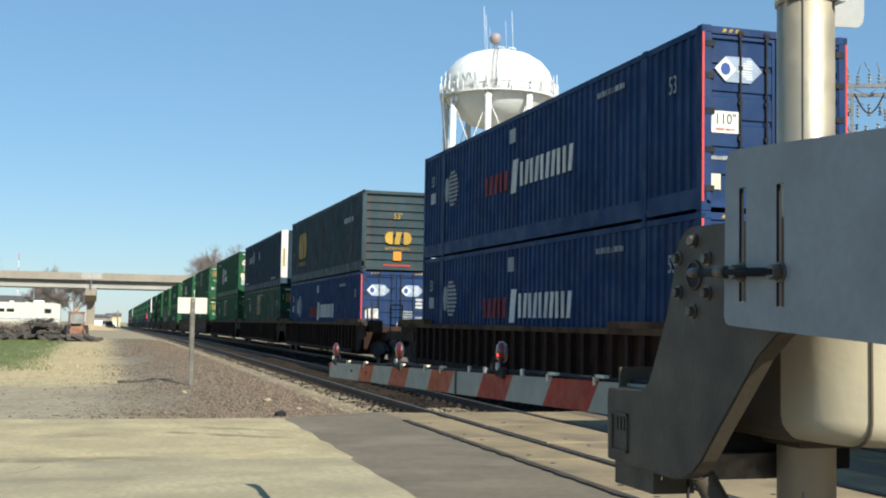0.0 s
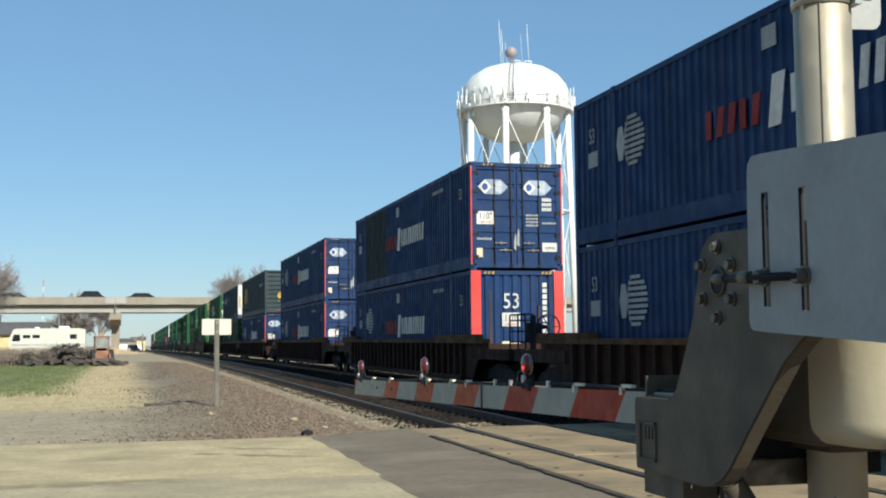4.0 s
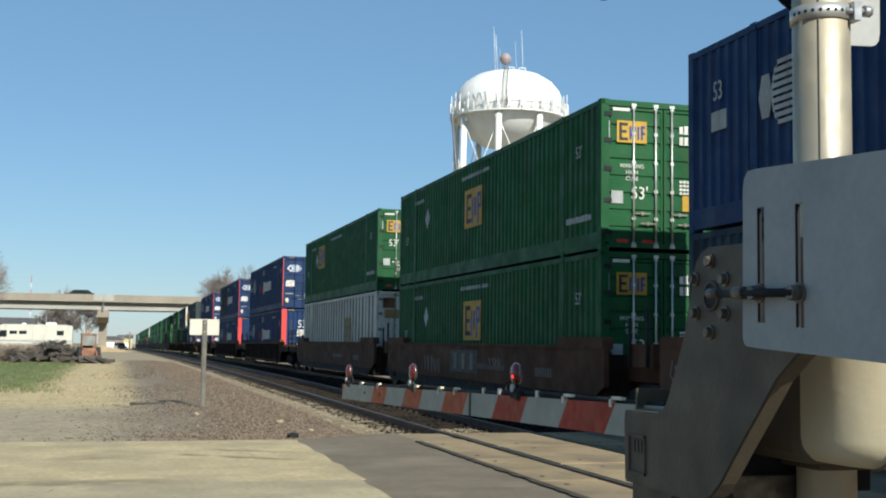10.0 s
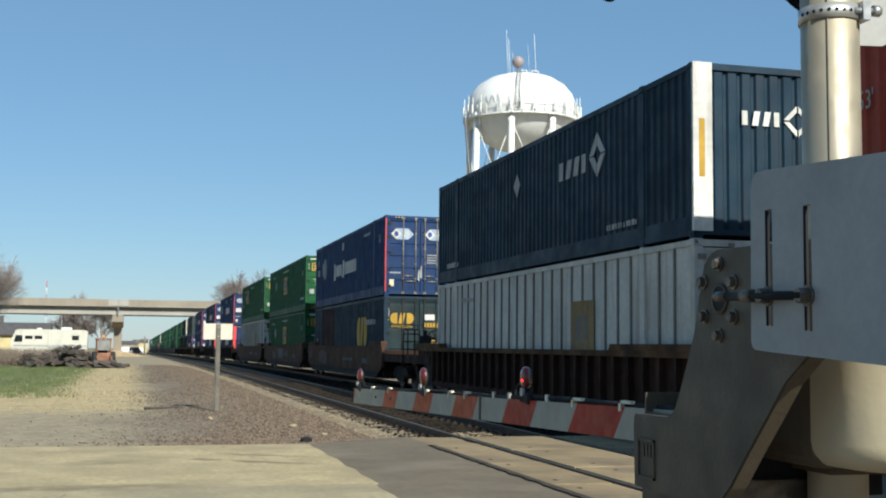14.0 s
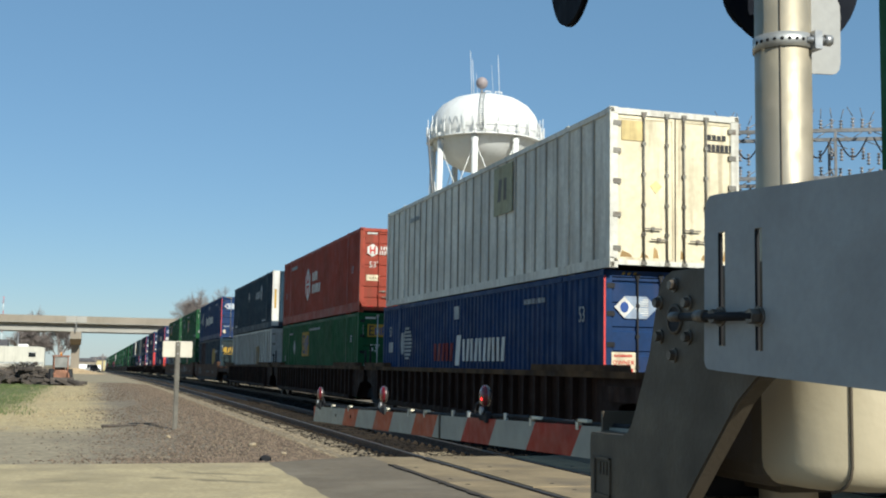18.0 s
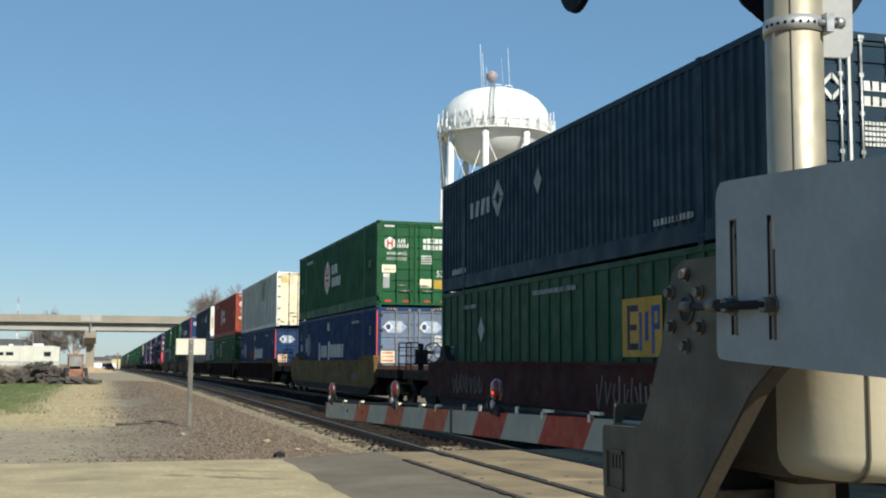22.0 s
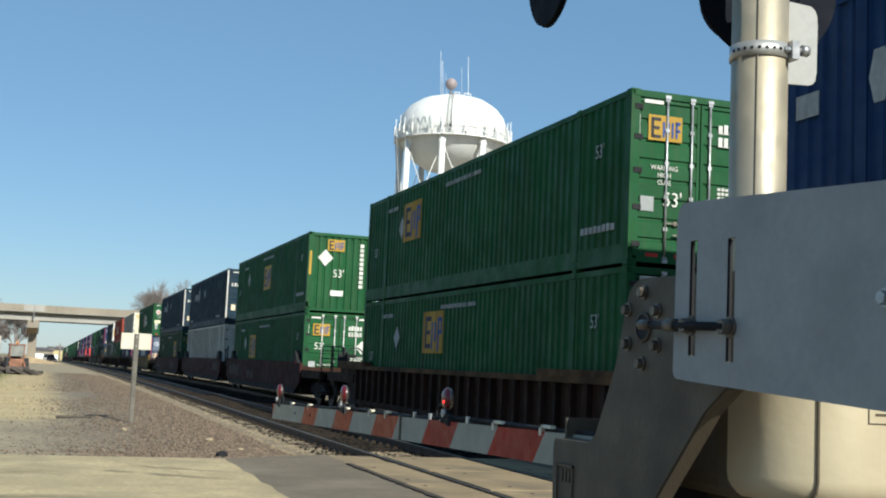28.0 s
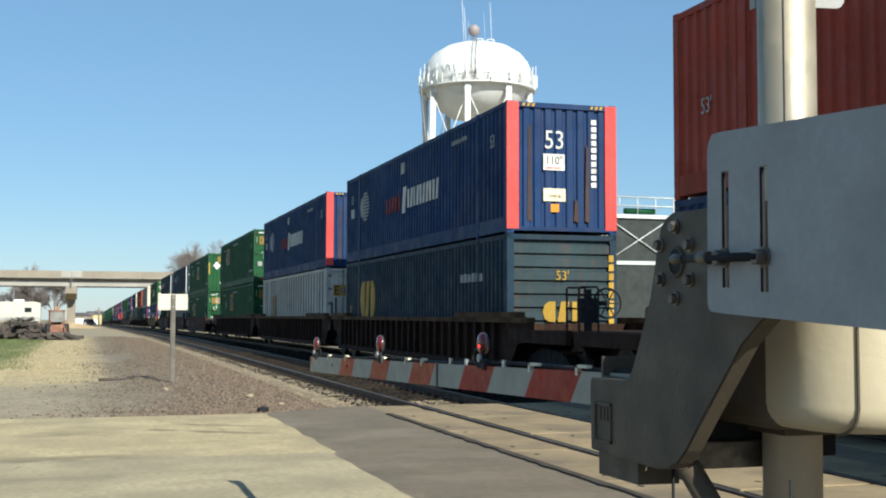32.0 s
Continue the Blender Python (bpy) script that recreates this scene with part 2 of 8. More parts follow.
RVSHELL = material("weathered cream motorhome shell", (0.50, 0.485, 0.42), 0.45, 0.0, 0.08, 0.8, dirt=(0.36, 0.34, 0.29), dirt_amount=0.5, dirt_scale=0.7, streak=True)
GLASS = material("dark window glass", (0.010, 0.013, 0.016), 0.08, 0.0, 0.1, 2.0)
KERB = material("dark broken tar edge", (0.048, 0.036, 0.025), 0.9, 0.0, 0.35, 3.0, 0.5, 30.0, fine=0.5)
SIDING = material("pale yellow siding", (0.484, 0.4048, 0.2112), 0.8, 0.0, 0.1, 1.0)
SHINGLE = material("dark roof shingles", (0.075, 0.07, 0.072), 0.9, 0.0, 0.2, 2.0)
TIMBER = material("grey broken timber", (0.075, 0.062, 0.052), 0.95, 0.0, 0.35, 2.0, fine=0.3)
MACHINE = material("faded orange machine paint", (0.24, 0.108, 0.06), 0.65, 0.0, 0.3, 2.0, dirt=RUST, dirt_amount=0.6, dirt_scale=3.0)
SUBSTEEL = material("dull substation steel", (0.16, 0.16, 0.16), 0.6, 0.5, 0.2, 3.0)
CERAMIC = material("grey insulator ceramic", (0.20, 0.19, 0.19), 0.3, 0.0, 0.15, 5.0)
CLAD = material("dark corrugated cladding", (0.016, 0.022, 0.020), 0.7, 0.0, 0.2, 1.0)
PIPE = material("pale painted pipe", (0.50, 0.52, 0.50), 0.5, 0.2, 0.1, 2.0)
LETTERGREY = material("faded grey lettering", (0.30, 0.32, 0.34), 0.7, 0.0, 0.2, 2.0)
POSTGREY = paint("grimy grey wall post paint", (0.14, 0.14, 0.128), 0.7, 0.3)
POSTWHITE = paint("weathered off white post paint", (0.36, 0.35, 0.31), 0.6, 0.4)
OLDYELLOW = paint("rust stained yellow emblem paint", (0.34, 0.21, 0.03), 0.7, 0.5)
PATCHGREEN = paint("dull green black wall paint", (0.015, 0.0285, 0.03), 0.7)
PATCHMAROON = paint("dark maroon wall paint", (0.022, 0.010, 0.013), 0.7)
# Darker copy of the red marking paint, with the side's shade in its colour.
SHADERED = paint("red marking paint darkened for shade", (0.20, 0.024, 0.022), 0.7, 0.2)
SPRAY = paint("thin pale spray paint", (0.17, 0.165, 0.15), 0.8, 0.5)
DOORSLATE = paint("dark slate green door paint", (0.0125, 0.026, 0.030), 0.75, 0.1)
SLATEBLUE = paint("weathered slate blue door paint", (0.115, 0.145, 0.205), 0.55, 0.25)
STRIPED = paint("worn pale blue stripe paint", (0.27, 0.33, 0.42), 0.65, 0.3)
SEAM = material("dull pipe seam", (0.13, 0.11, 0.08), 0.6, 0.2, 0.15, 5.0)
PANELTAN = paint("faded grey green label film", (0.30, 0.30, 0.20), 0.7, 0.3)
DIM = paint("dim weathered marking paint", (0.15, 0.15, 0.14), 0.8, 0.3)
GLOBE = material("grey warning globe", (0.26, 0.22, 0.22), 0.6, 0.0, 0.1, 3.0)
RUBBER = material("tyre rubber", (0.02, 0.02, 0.02), 0.85)
CARDARK = material("dark car paint", (0.02, 0.022, 0.03), 0.25, 0.3)
CARRED = material("dark red car paint", (0.14, 0.02, 0.03), 0.25, 0.3)
POST = material("galvanised sign post", (0.13, 0.12, 0.10), 0.75, 0.1, 0.2, 5.0)
SIGNBACK = material("dusty cream sign face", (0.528, 0.4928, 0.4048), 0.6, 0.0, 0.06, 4.0, dirt=(0.45, 0.41, 0.32), dirt_amount=0.5, dirt_scale=3.0)


# ---- mesh building ----
class Shape:
    """Faces gathered into one mesh; cuts mark where each simple piece begins."""

    def __init__(self):
        self.v, self.f, self.smooth, self.cuts = [], [], [], []

    def face(self, pts, smooth=False):
        n = len(self.v)
        self.v += [tuple(p) for p in pts]
        self.f.append(tuple(range(n, n + len(pts))))
        self.smooth.append(smooth)
        return self

    def box(self, x0, x1, y0, y1, z0, z1, m=None):
        self.cuts.append((len(self.v), len(self.f)))
        n = len(self.v)
        c = [(x, y, z) for z in (z0, z1) for y in (y0, y1) for x in (x0, x1)]
        self.v += [tuple(m @ Vector(p)) for p in c] if m else c
        for q in ((0, 2, 3, 1), (4, 5, 7, 6), (0, 1, 5, 4), (2, 6, 7, 3), (0, 4, 6, 2), (1, 3, 7, 5)):
            self.f.append(tuple(n + i for i in q))
            self.smooth.append(False)
        return self

    def soft(self, x0, x1, y0, y1, z0, z1, r):
        """A box with bevelled edges."""
        bm = bmesh.new()
        bmesh.ops.create_cube(bm, size=1.0, matrix=Matrix.Translation(((x0 + x1) / 2, (y0 + y1) / 2, (z0 + z1) / 2)) @ Matrix.Diagonal((x1 - x0, y1 - y0, z1 - z0, 1)))
        bmesh.ops.bevel(bm, geom=bm.edges[:], offset=r, segments=3, affect="EDGES", profile=0.5)
        return self.take(bm)

    def take(self, bm, smooth=False):
        n = len(self.v)
        bm.verts.index_update()
        self.v += [tuple(v.co) for v in bm.verts]
        for f in bm.faces:
            self.f.append(tuple(n + v.index for v in f.verts))
            self.smooth.append(smooth)
        bm.free()
        return self

    def tube(self, a, b, r0, r1=None, n=10, caps=True, smooth=True):
        a, b = Vector(a), Vector(b)
        r1 = r0 if r1 is None else r1
        d = (b - a).normalized()
        u = d.orthogonal().normalized()
        w = d.cross(u)
        k = len(self.v)
        for p, r in ((a, r0), (b, r1)):
            for i in range(n):
                t = 2 * math.pi * i / n
                self.v.append(tuple(p + u * (r * math.cos(t)) + w * (r * math.sin(t))))
        for i in range(n):
            j = (i + 1) % n
            self.f.append((k + i, k + j, k + n + j, k + n + i))
            self.smooth.append(smooth)
        if caps:
            self.f.append(tuple(k + n - 1 - i for i in range(n)))
            self.f.append(tuple(k + n + i for i in range(n)))
            self.smooth += [False, False]
        return self

    def hose(self, pts, r, n=6):
        """One bent tube through the points."""
        pts = [Vector(p) for p in pts]
        k = len(self.v)
        for i, p in enumerate(pts):
            d = (pts[min(i + 1, len(pts) - 1)] - pts[max(i - 1, 0)]).normalized()
            u = Vector((1, 0, 0)) if abs(d.x) < 0.8 else Vector((0, 1, 0))
            u = (u - d * u.dot(d)).normalized()
            w = d.cross(u)
            for j in range(n):
                t = 2 * math.pi * j / n
                self.v.append(tuple(p + u * (r * math.cos(t)) + w * (r * math.sin(t))))
        for i in range(len(pts) - 1):
            for j in range(n):
                q = (j + 1) % n
                self.f.append((k + i * n + j, k + i * n + q, k + (i + 1) * n + q, k + (i + 1) * n + j))
                self.smooth.append(True)
        return self

    def weld(self):
        """Join the pieces that meet at common corners."""
        index, at, new_v = {}, [], []
        for p in self.v:
            key = tuple(round(c, 4) for c in p)
            if key not in index:
                index[key] = len(new_v)
                new_v.append(p)
            at.append(index[key])
        self.v = new_v
        self.f = [tuple(at[i] for i in f) for f in self.f]
        return self

    def prism(self, pts, axis, a, b):
        """A polygon pushed along an axis from a to b; the points give the other two axes in order."""
        def at(p, q):
            return {"x": (q, p[0], p[1]), "y": (p[0], q, p[1]), "z": (p[0], p[1], q)}[axis]
        self.cuts.append((len(self.v), len(self.f)))
        k, n = len(self.v), len(pts)
        self.v += [at(p, a) for p in pts] + [at(p, b) for p in pts]
        self.f += [tuple(range(k + n - 1, k - 1, -1)), tuple(range(k + n, k + 2 * n))]
        self.smooth += [False, False]
        for i in range(n):
            j = (i + 1) % n
            self.f.append((k + i, k + j, k + n + j, k + n + i))
            self.smooth.append(False)
        return self

    def lathe(self, profile, n=32, centre=(0, 0, 0), smooth=True):
        k = len(self.v)
        for r, z in profile:
            for i in range(n):
                t = 2 * math.pi * i / n
                self.v.append((centre[0] + r * math.cos(t), centre[1] + r * math.sin(t), centre[2] + z))
        for s in range(len(profile) - 1):
            for i in range(n):
                j = (i + 1) % n
                self.f.append((k + s * n + i, k + s * n + j, k + (s + 1) * n + j, k + (s + 1) * n + i))
                self.smooth.append(smooth)
        return self

    def pieces(self):
        """Each box or prism as a shape of its own."""
        out = []
        for (v0, f0), (v1, f1) in zip(self.cuts, self.cuts[1:] + [(len(self.v), len(self.f))]):
            one = Shape()
            one.v = self.v[v0:v1]
            one.f = [tuple(i - v0 for i in f) for f in self.f[f0:f1]]
            one.smooth = self.smooth[f0:f1]
            out.append(one)
        return out

    def mesh(self, name, mat):
        me = bpy.data.meshes.new(name)
        me.from_pydata(self.v, [], self.f)
        bm = bmesh.new()
        bm.from_mesh(me)
        bmesh.ops.recalc_face_normals(bm, faces=bm.faces)
        bm.to_mesh(me)
        bm.free()
        me.polygons.foreach_set("use_smooth", self.smooth)
        me.materials.append(mat)
        return me


def under(ob, parent):
    ob.parent = parent
    return ob


def part(name, shape, mat, parent=None, label="", m=None):
    me = shape if isinstance(shape, bpy.types.Mesh) else shape.mesh(name, mat)
    ob = new(name, me)
    if parent is not None:
        ob.parent = parent
    if m is not None:
        ob.matrix_basis = m
    return tagged(ob, label) if label else ob


def thing(name, label, category, group="", m=None, kind=""):
    ob = new(name)
    ob.empty_display_size = 0.2
    if m is not None:
        ob.matrix_basis = m
    return tagged(ob, label, category, group, kind)


LETTERS = {}


def letters(text, size, mat, depth=0.004, squeeze=1.0):
    """Raised lettering as a mesh in the xz plane, facing -y, centred on its middle."""
    key = (text, size, mat.name, squeeze)
    if key not in LETTERS:
        cu = bpy.data.curves.new("lettering", "FONT")
        cu.body, cu.size, cu.extrude, cu.align_x, cu.align_y = text, size, depth / 2, "CENTER", "CENTER"
        cu.resolution_u = 2
        ob = new("lettering", cu)
        me = bpy.data.meshes.new_from_object(ob.evaluated_get(bpy.context.evaluated_depsgraph_get()))
        bpy.data.objects.remove(ob)
        bpy.data.curves.remove(cu)
        me.transform(Matrix.Rotation(radians(90), 4, "X") @ Matrix.Diagonal((squeeze, 1, 1, 1)))
        me.materials.clear()
        me.materials.append(mat)
        LETTERS[key] = me
    return LETTERS[key]



# ---- ground, road and tracks ----
def drop(y):
    """How far the line and the land have sunk at a place along the track."""
    return 0.007 * (y - 40) ** 2 / (y + 40) if y > 40 else 0.0


def ground_sheet():
    xs = [-4000, -1500, -600, -250, -120, -60, -30, -15, -8, -4, -2, 0, 1, 2, 2.6, 2.9, 3.5, 4.2, 4.45, 6, 8, 10, 12, 13.5, 16, 20, 30, 50, 100, 250, 700, 2000, 4000]
    ys = [-4000, -1200, -400, -150, -60, -30, -15, -5, 0, 5, 10, 14, 18, 22, 26, 30, 36, 42, 50, 60, 70, 80, 95, 110, 130, 150, 175, 200, 240, 300, 400, 550, 800, 1200, 2000, 4500]
    s = Shape()
    for j, y in enumerate(ys):
        for i, x in enumerate(xs):
            swell = 0.05 * noise.noise((x * 0.13, y * 0.13, 0.0)) if 19 < y < 300 and x < 2 else 0.0
            low = -0.30 if 4.3 < x < 13.5 else -0.05 - 0.1 * max(0.0, min(x, 4.2) - 2.9) * (x < 5)
            s.v.append((x, y, low - drop(min(y, 900)) - (0.004 * (y - 900) if y > 900 else 0) + swell))
    n = len(xs)
    for j in range(len(ys) - 1):
        for i in range(n - 1):
            s.f.append((j * n + i, j * n + i + 1, (j + 1) * n + i + 1, (j + 1) * n + i))
            s.smooth.append(True)
    m = bpy.data.materials.new("gravel, straw and grass ground")
    m.use_nodes = True
    nt = m.node_tree
    nd, ln = nt.nodes, nt.links
    b = nd["Principled BSDF"]
    b.inputs["Roughness"].default_value = 0.95
    b.inputs["Specular IOR Level"].default_value = 0.2
    geo = nd.new("ShaderNodeNewGeometry")
    sep = nd.new("ShaderNodeSeparateXYZ")
    ln.new(geo.outputs["Position"], sep.inputs[0])

    def noisy(s, d=5.0):
        t = nd.new("ShaderNodeTexNoise")
        t.inputs["Scale"].default_value, t.inputs["Detail"].default_value = s, d
        ln.new(geo.outputs["Position"], t.inputs["Vector"])
        return t.outputs["Fac"]

    def calc(op, a, c, clamp=False):
        k = nd.new("ShaderNodeMath")
        k.operation, k.use_clamp = op, clamp
        for sock, v in ((k.inputs[0], a), (k.inputs[1], c)):
            if isinstance(v, (int, float)):
                sock.default_value = v
            else:
                ln.new(v, sock)
        return k.outputs[0]

    def step(v, a, c):
        r = nd.new("ShaderNodeMapRange")
        r.interpolation_type = "SMOOTHSTEP"
        r.inputs["From Min"].default_value, r.inputs["From Max"].default_value = a, c
        ln.new(v, r.inputs["Value"])
        return r.outputs[0]

    def mixed(fac, one, two):
        x = nd.new("ShaderNodeMix")
        x.data_type = "RGBA"
        for sock, v in ((x.inputs[0], fac), (x.inputs[6], one), (x.inputs[7], two)):
            if isinstance(v, tuple):
                sock.default_value = (*v, 1)
            else:
                ln.new(v, sock)
        return x.outputs[2]

    x, y = sep.outputs[0], sep.outputs[1]
    broad, mid, fine = noisy(0.16), noisy(0.9), noisy(9.0, 6.0)
    wob = calc("MULTIPLY", calc("SUBTRACT", mid, 0.5), 2.4)
    wobbig = calc("MULTIPLY", calc("SUBTRACT", broad, 0.5), 9.0)
    gravel = mixed(step(fine, 0.36, 0.62), (0.108, 0.0894, 0.0683), (0.209, 0.175, 0.132))
    pale = mixed(step(fine, 0.35, 0.65), (0.227, 0.19, 0.13), (0.332, 0.283, 0.194))
    straw = mixed(step(fine, 0.35, 0.65), (0.34, 0.27, 0.150), (0.47, 0.38, 0.215))
    grass = mixed(step(fine, 0.35, 0.65), (0.0891, 0.109, 0.0405), (0.158, 0.174, 0.0689))
    field = mixed(step(broad, 0.4, 0.6), (0.243, 0.203, 0.121), (0.194, 0.186, 0.0972))
    # Gravel apron near the road, fading to a paler drive and to straw further out.
    col = mixed(step(calc("ADD", x, calc("MULTIPLY", wob, 1.6)), 2.0, -1.4), gravel, pale)
    s1 = calc("MULTIPLY", step(calc("ADD", x, calc("MULTIPLY", wob, 0.8)), 0.9, -0.3), step(calc("ADD", y, calc("MULTIPLY", wob, 4.0)), 24.5, 29.0))
    col = mixed(s1, col, straw)
    edge = calc("SUBTRACT", calc("ADD", x, calc("MULTIPLY", wob, 1.1)), calc("MULTIPLY", y, 0.004))
    g1 = calc("MULTIPLY", step(edge, -1.9, -3.0), step(calc("ADD", y, calc("MULTIPLY", wob, 5.0)), 33.0, 41.0))
    col = mixed(g1, col, grass)
    col = mixed(step(y, 84.0, 100.0), col, mixed(step(calc("ADD", x, wobbig), -1.0, -4.0), pale, field))
    dust = calc("MULTIPLY", step(mid, 0.5, 0.7), 0.45)
    col = mixed(dust, col, (0.211, 0.178, 0.126))
    ln.new(col, b.inputs["Base Color"])
    bn = nd.new("ShaderNodeBump")
    bn.inputs["Strength"].default_value, bn.inputs["Distance"].default_value = 0.7, 0.03
    ln.new(noisy(16.0, 6.0), bn.inputs["Height"])
    ln.new(bn.outputs[0], b.inputs["Normal"])
    return tagged(part("ground", s, m), "dusty ground of gravel, straw and thin spring grass", "ground", kind="structure")


ground_sheet()


def strip(name, mat, x0, x1, y0, y1, z, label, category, thick=0.2, rough=0.0, seed=1):
    """A slab of paving with a ragged outline."""
    rnd = random.Random(seed)
    n = max(2, int((y1 - y0) / 0.45)) if rough else 2
    k = max(2, int((x1 - x0) / 0.45)) if rough else 2
    jit = lambda: rnd.uniform(-rough, rough)
    pts = [(x0 + (x1 - x0) * i / k, y0) for i in range(k)] + [(x1 + jit(), y0 + (y1 - y0) * i / n) for i in range(n)]
    pts += [(x1 - (x1 - x0) * i / k, y1 + jit()) for i in range(k)] + [(x0, y1 - (y1 - y0) * i / n) for i in range(n)]
    return tagged(part(name, Shape().prism(pts, "z", z - thick, z), mat), label, category, kind="structure")


def stained(name, color, deep, curves):
    """Concrete with soft dark bands where tyres have rubbed it."""
    m = material(name, color, 0.9, 0.0, 0.15, 1.1, 0.3, 40.0, deep, 0.66, 0.9, fine=0.42)
    nt = m.node_tree
    nd, ln = nt.nodes, nt.links
    b = nd["Principled BSDF"]
    col = b.inputs["Base Color"].links[0].from_socket
    geo = nd.new("ShaderNodeNewGeometry")
    sep = nd.new("ShaderNodeSeparateXYZ")
    ln.new(geo.outputs["Position"], sep.inputs[0])
    nz = nd.new("ShaderNodeTexNoise")
    nz.inputs["Scale"].default_value, nz.inputs["Detail"].default_value = 2.2, 6.0
    ln.new(geo.outputs["Position"], nz.inputs["Vector"])

    def calc(op, p, q):
        k = nd.new("ShaderNodeMath")
        k.operation = op
        for sock, v in ((k.inputs[0], p), (k.inputs[1], q)):
            if isinstance(v, (int, float)):
                sock.default_value = v
            else:
                ln.new(v, sock)
        return k.outputs[0]

    def ease(v, lo, hi):
        r = nd.new("ShaderNodeMapRange")
        r.interpolation_type = "SMOOTHSTEP"
        r.inputs["From Min"].default_value, r.inputs["From Max"].default_value = lo, hi
        ln.new(v, r.inputs["Value"])
        return r.outputs[0]

    x, y = sep.outputs[0], sep.outputs[1]
    wob = calc("MULTIPLY", calc("SUBTRACT", nz.outputs["Fac"], 0.5), 0.5)
    for c0, c1, c2, width, xa, xb, amount in curves:
        line = calc("ADD", calc("MULTIPLY", calc("ADD", calc("MULTIPLY", x, c2), c1), x), c0)
        off = calc("ABSOLUTE", calc("ADD", calc("SUBTRACT", y, line), wob), 0.0)
        near = ease(off, width, width * 0.15)
        span = calc("MULTIPLY", ease(x, xa, xa + 0.7), ease(x, xb, xb - 0.9))
        f = calc("MULTIPLY", calc("MULTIPLY", near, span), calc("MULTIPLY", ease(nz.outputs["Fac"], 0.3, 0.55), amount))
        mix = nd.new("ShaderNodeMix")
        mix.data_type = "RGBA"
        ln.new(f, mix.inputs[0])
        ln.new(col, mix.inputs[6])
        mix.inputs[7].default_value = (*[v * 0.42 for v in color], 1)
        col = mix.outputs[2]
    ln.new(col, b.inputs["Base Color"])
    return m


ROADDARK = material("gravelly road surface", (0.135, 0.112, 0.08), 0.9, 0.0, 0.15, 0.8, 0.5, 60.0, fine=0.35)
SLAB = stained("sunbleached concrete with tyre marks", (0.42, 0.340, 0.192), (0.23, 0.185, 0.115), ((16.2, -0.95, 0.10, 0.22, 0.3, 2.7, 0.95), (16.9, -0.7, 0.05, 0.18, 0.9, 2.7, 0.85), (15.1, -0.15, 0.0, 0.5, -0.9, 0.6, 0.7), (12.6, 0.02, 0.0, 0.34, -9.0, 0.95, 0.9)))
APRON = stained("stained concrete apron with tyre marks", (0.37, 0.31, 0.19), (0.22, 0.185, 0.12), ((12.6, 0.02, 0.0, 0.34, -9.0, 0.95, 0.9), (11.1, 0.1, 0.0, 0.3, -4.0, 2.2, 0.4), (10.2, 0.35, 0.0, 0.18, 0.4, 1.6, 0.5)))

tagged(part("road", Shape().prism([(2.46, -40), (2.46, 17.3), (2.60, 17.62), (2.95, 17.80), (3.3, 18.05), (3.75, 18.28), (4.1, 18.56), (4.42, 18.7), (4.42, -40)], "z", -0.306, -0.006), ASPHALT), "worn grey asphalt road at the level crossing", "road", kind="structure")
strip("road_near", ROADDARK, -40, 2.3, -40, 8.0, -0.004, "dusty worn road before the crossing", "road", 0.3, 0.0, 3)
strip("pavement_near", APRON, -40, 2.58, 8.0, 12.45, 0.0035, "stained concrete apron beside the crossing road", "pavement", 0.3, 0.025, 7)
strip("pavement_far", SLAB, -40, 2.63, 12.43, 17.5, 0.004, "sunbleached concrete slab with tyre marks", "pavement", 0.3, 0.03, 9)
strip("road_between_tracks", ASPHALT, 7.62, 8.35, -40, 18.7, -0.01, "grey asphalt strip between the two tracks", "road", 0.3, 0.02, 5)
strip("road_beyond", ASPHALT, 11.7, 60, -40, 18.7, -0.03, "grey asphalt road on the far side of the tracks", "road", 0.3, 0.04, 6)


def slab_cracks():
    """Thin wandering cracks and oil spots on the concrete."""
    rnd = random.Random(17)
    s = Shape()
    for x, y, turn, count in ((-2.6, 16.6, -0.35, 20), (1.0, 16.9, -0.9, 16), (-1.8, 10.9, 0.5, 14)):
        a = turn
        for _ in range(count):
            a += rnd.uniform(-0.5, 0.5)
            dx, dy = math.cos(a) * 0.13, math.sin(a) * 0.13
            w = rnd.uniform(0.003, 0.009)
            nx, ny = -math.sin(a) * w, math.cos(a) * w
            if x + dx < 2.3 and 10.0 < y + dy < 17.3:
                s.face([(x - nx, y - ny, 0.0075), (x + dx - nx, y + dy - ny, 0.0075), (x + dx + nx, y + dy + ny, 0.0075), (x + nx, y + ny, 0.0075)])
            x, y = x + dx, y + dy
            a += (turn - a) * 0.25
    for _ in range(36):
        x, y, r = rnd.uniform(-6, 2.3), rnd.uniform(10, 17.2), rnd.uniform(0.008, 0.026)
        s.face([(x + r * (1 + 0.4 * rnd.random()) * math.cos(k * 0.9), y + r * (1 + 0.4 * rnd.random()) * math.sin(k * 0.9), 0.0078) for k in range(7)])
    dark = material("dirt in concrete cracks", (0.22, 0.18, 0.12), 0.95, 0.0, 0.3, 3.0, fine=0.3)
    return tagged(part("slab_cracks", s, dark), "thin dirty cracks and spots in the concrete", "cracks", kind="stuff")


slab_cracks()

NEAR_TRACK, FAR_TRACK, GAUGE = 6.05, 9.99, 1.507


def along(profile, mat_ys):
    """A section in x and z swept along the line and sunk with it."""
    s = Shape()
    k = len(profile)
    for y in mat_ys:
        for x, z in profile:
            s.v.append((x, y, z - drop(min(y, 900))))
    for j in range(len(mat_ys) - 1):
        for i in range(k - 1):
            s.f.append((j * k + i, j * k + i + 1, (j + 1) * k + i + 1, (j + 1) * k + i))
            s.smooth.append(False)
    return s


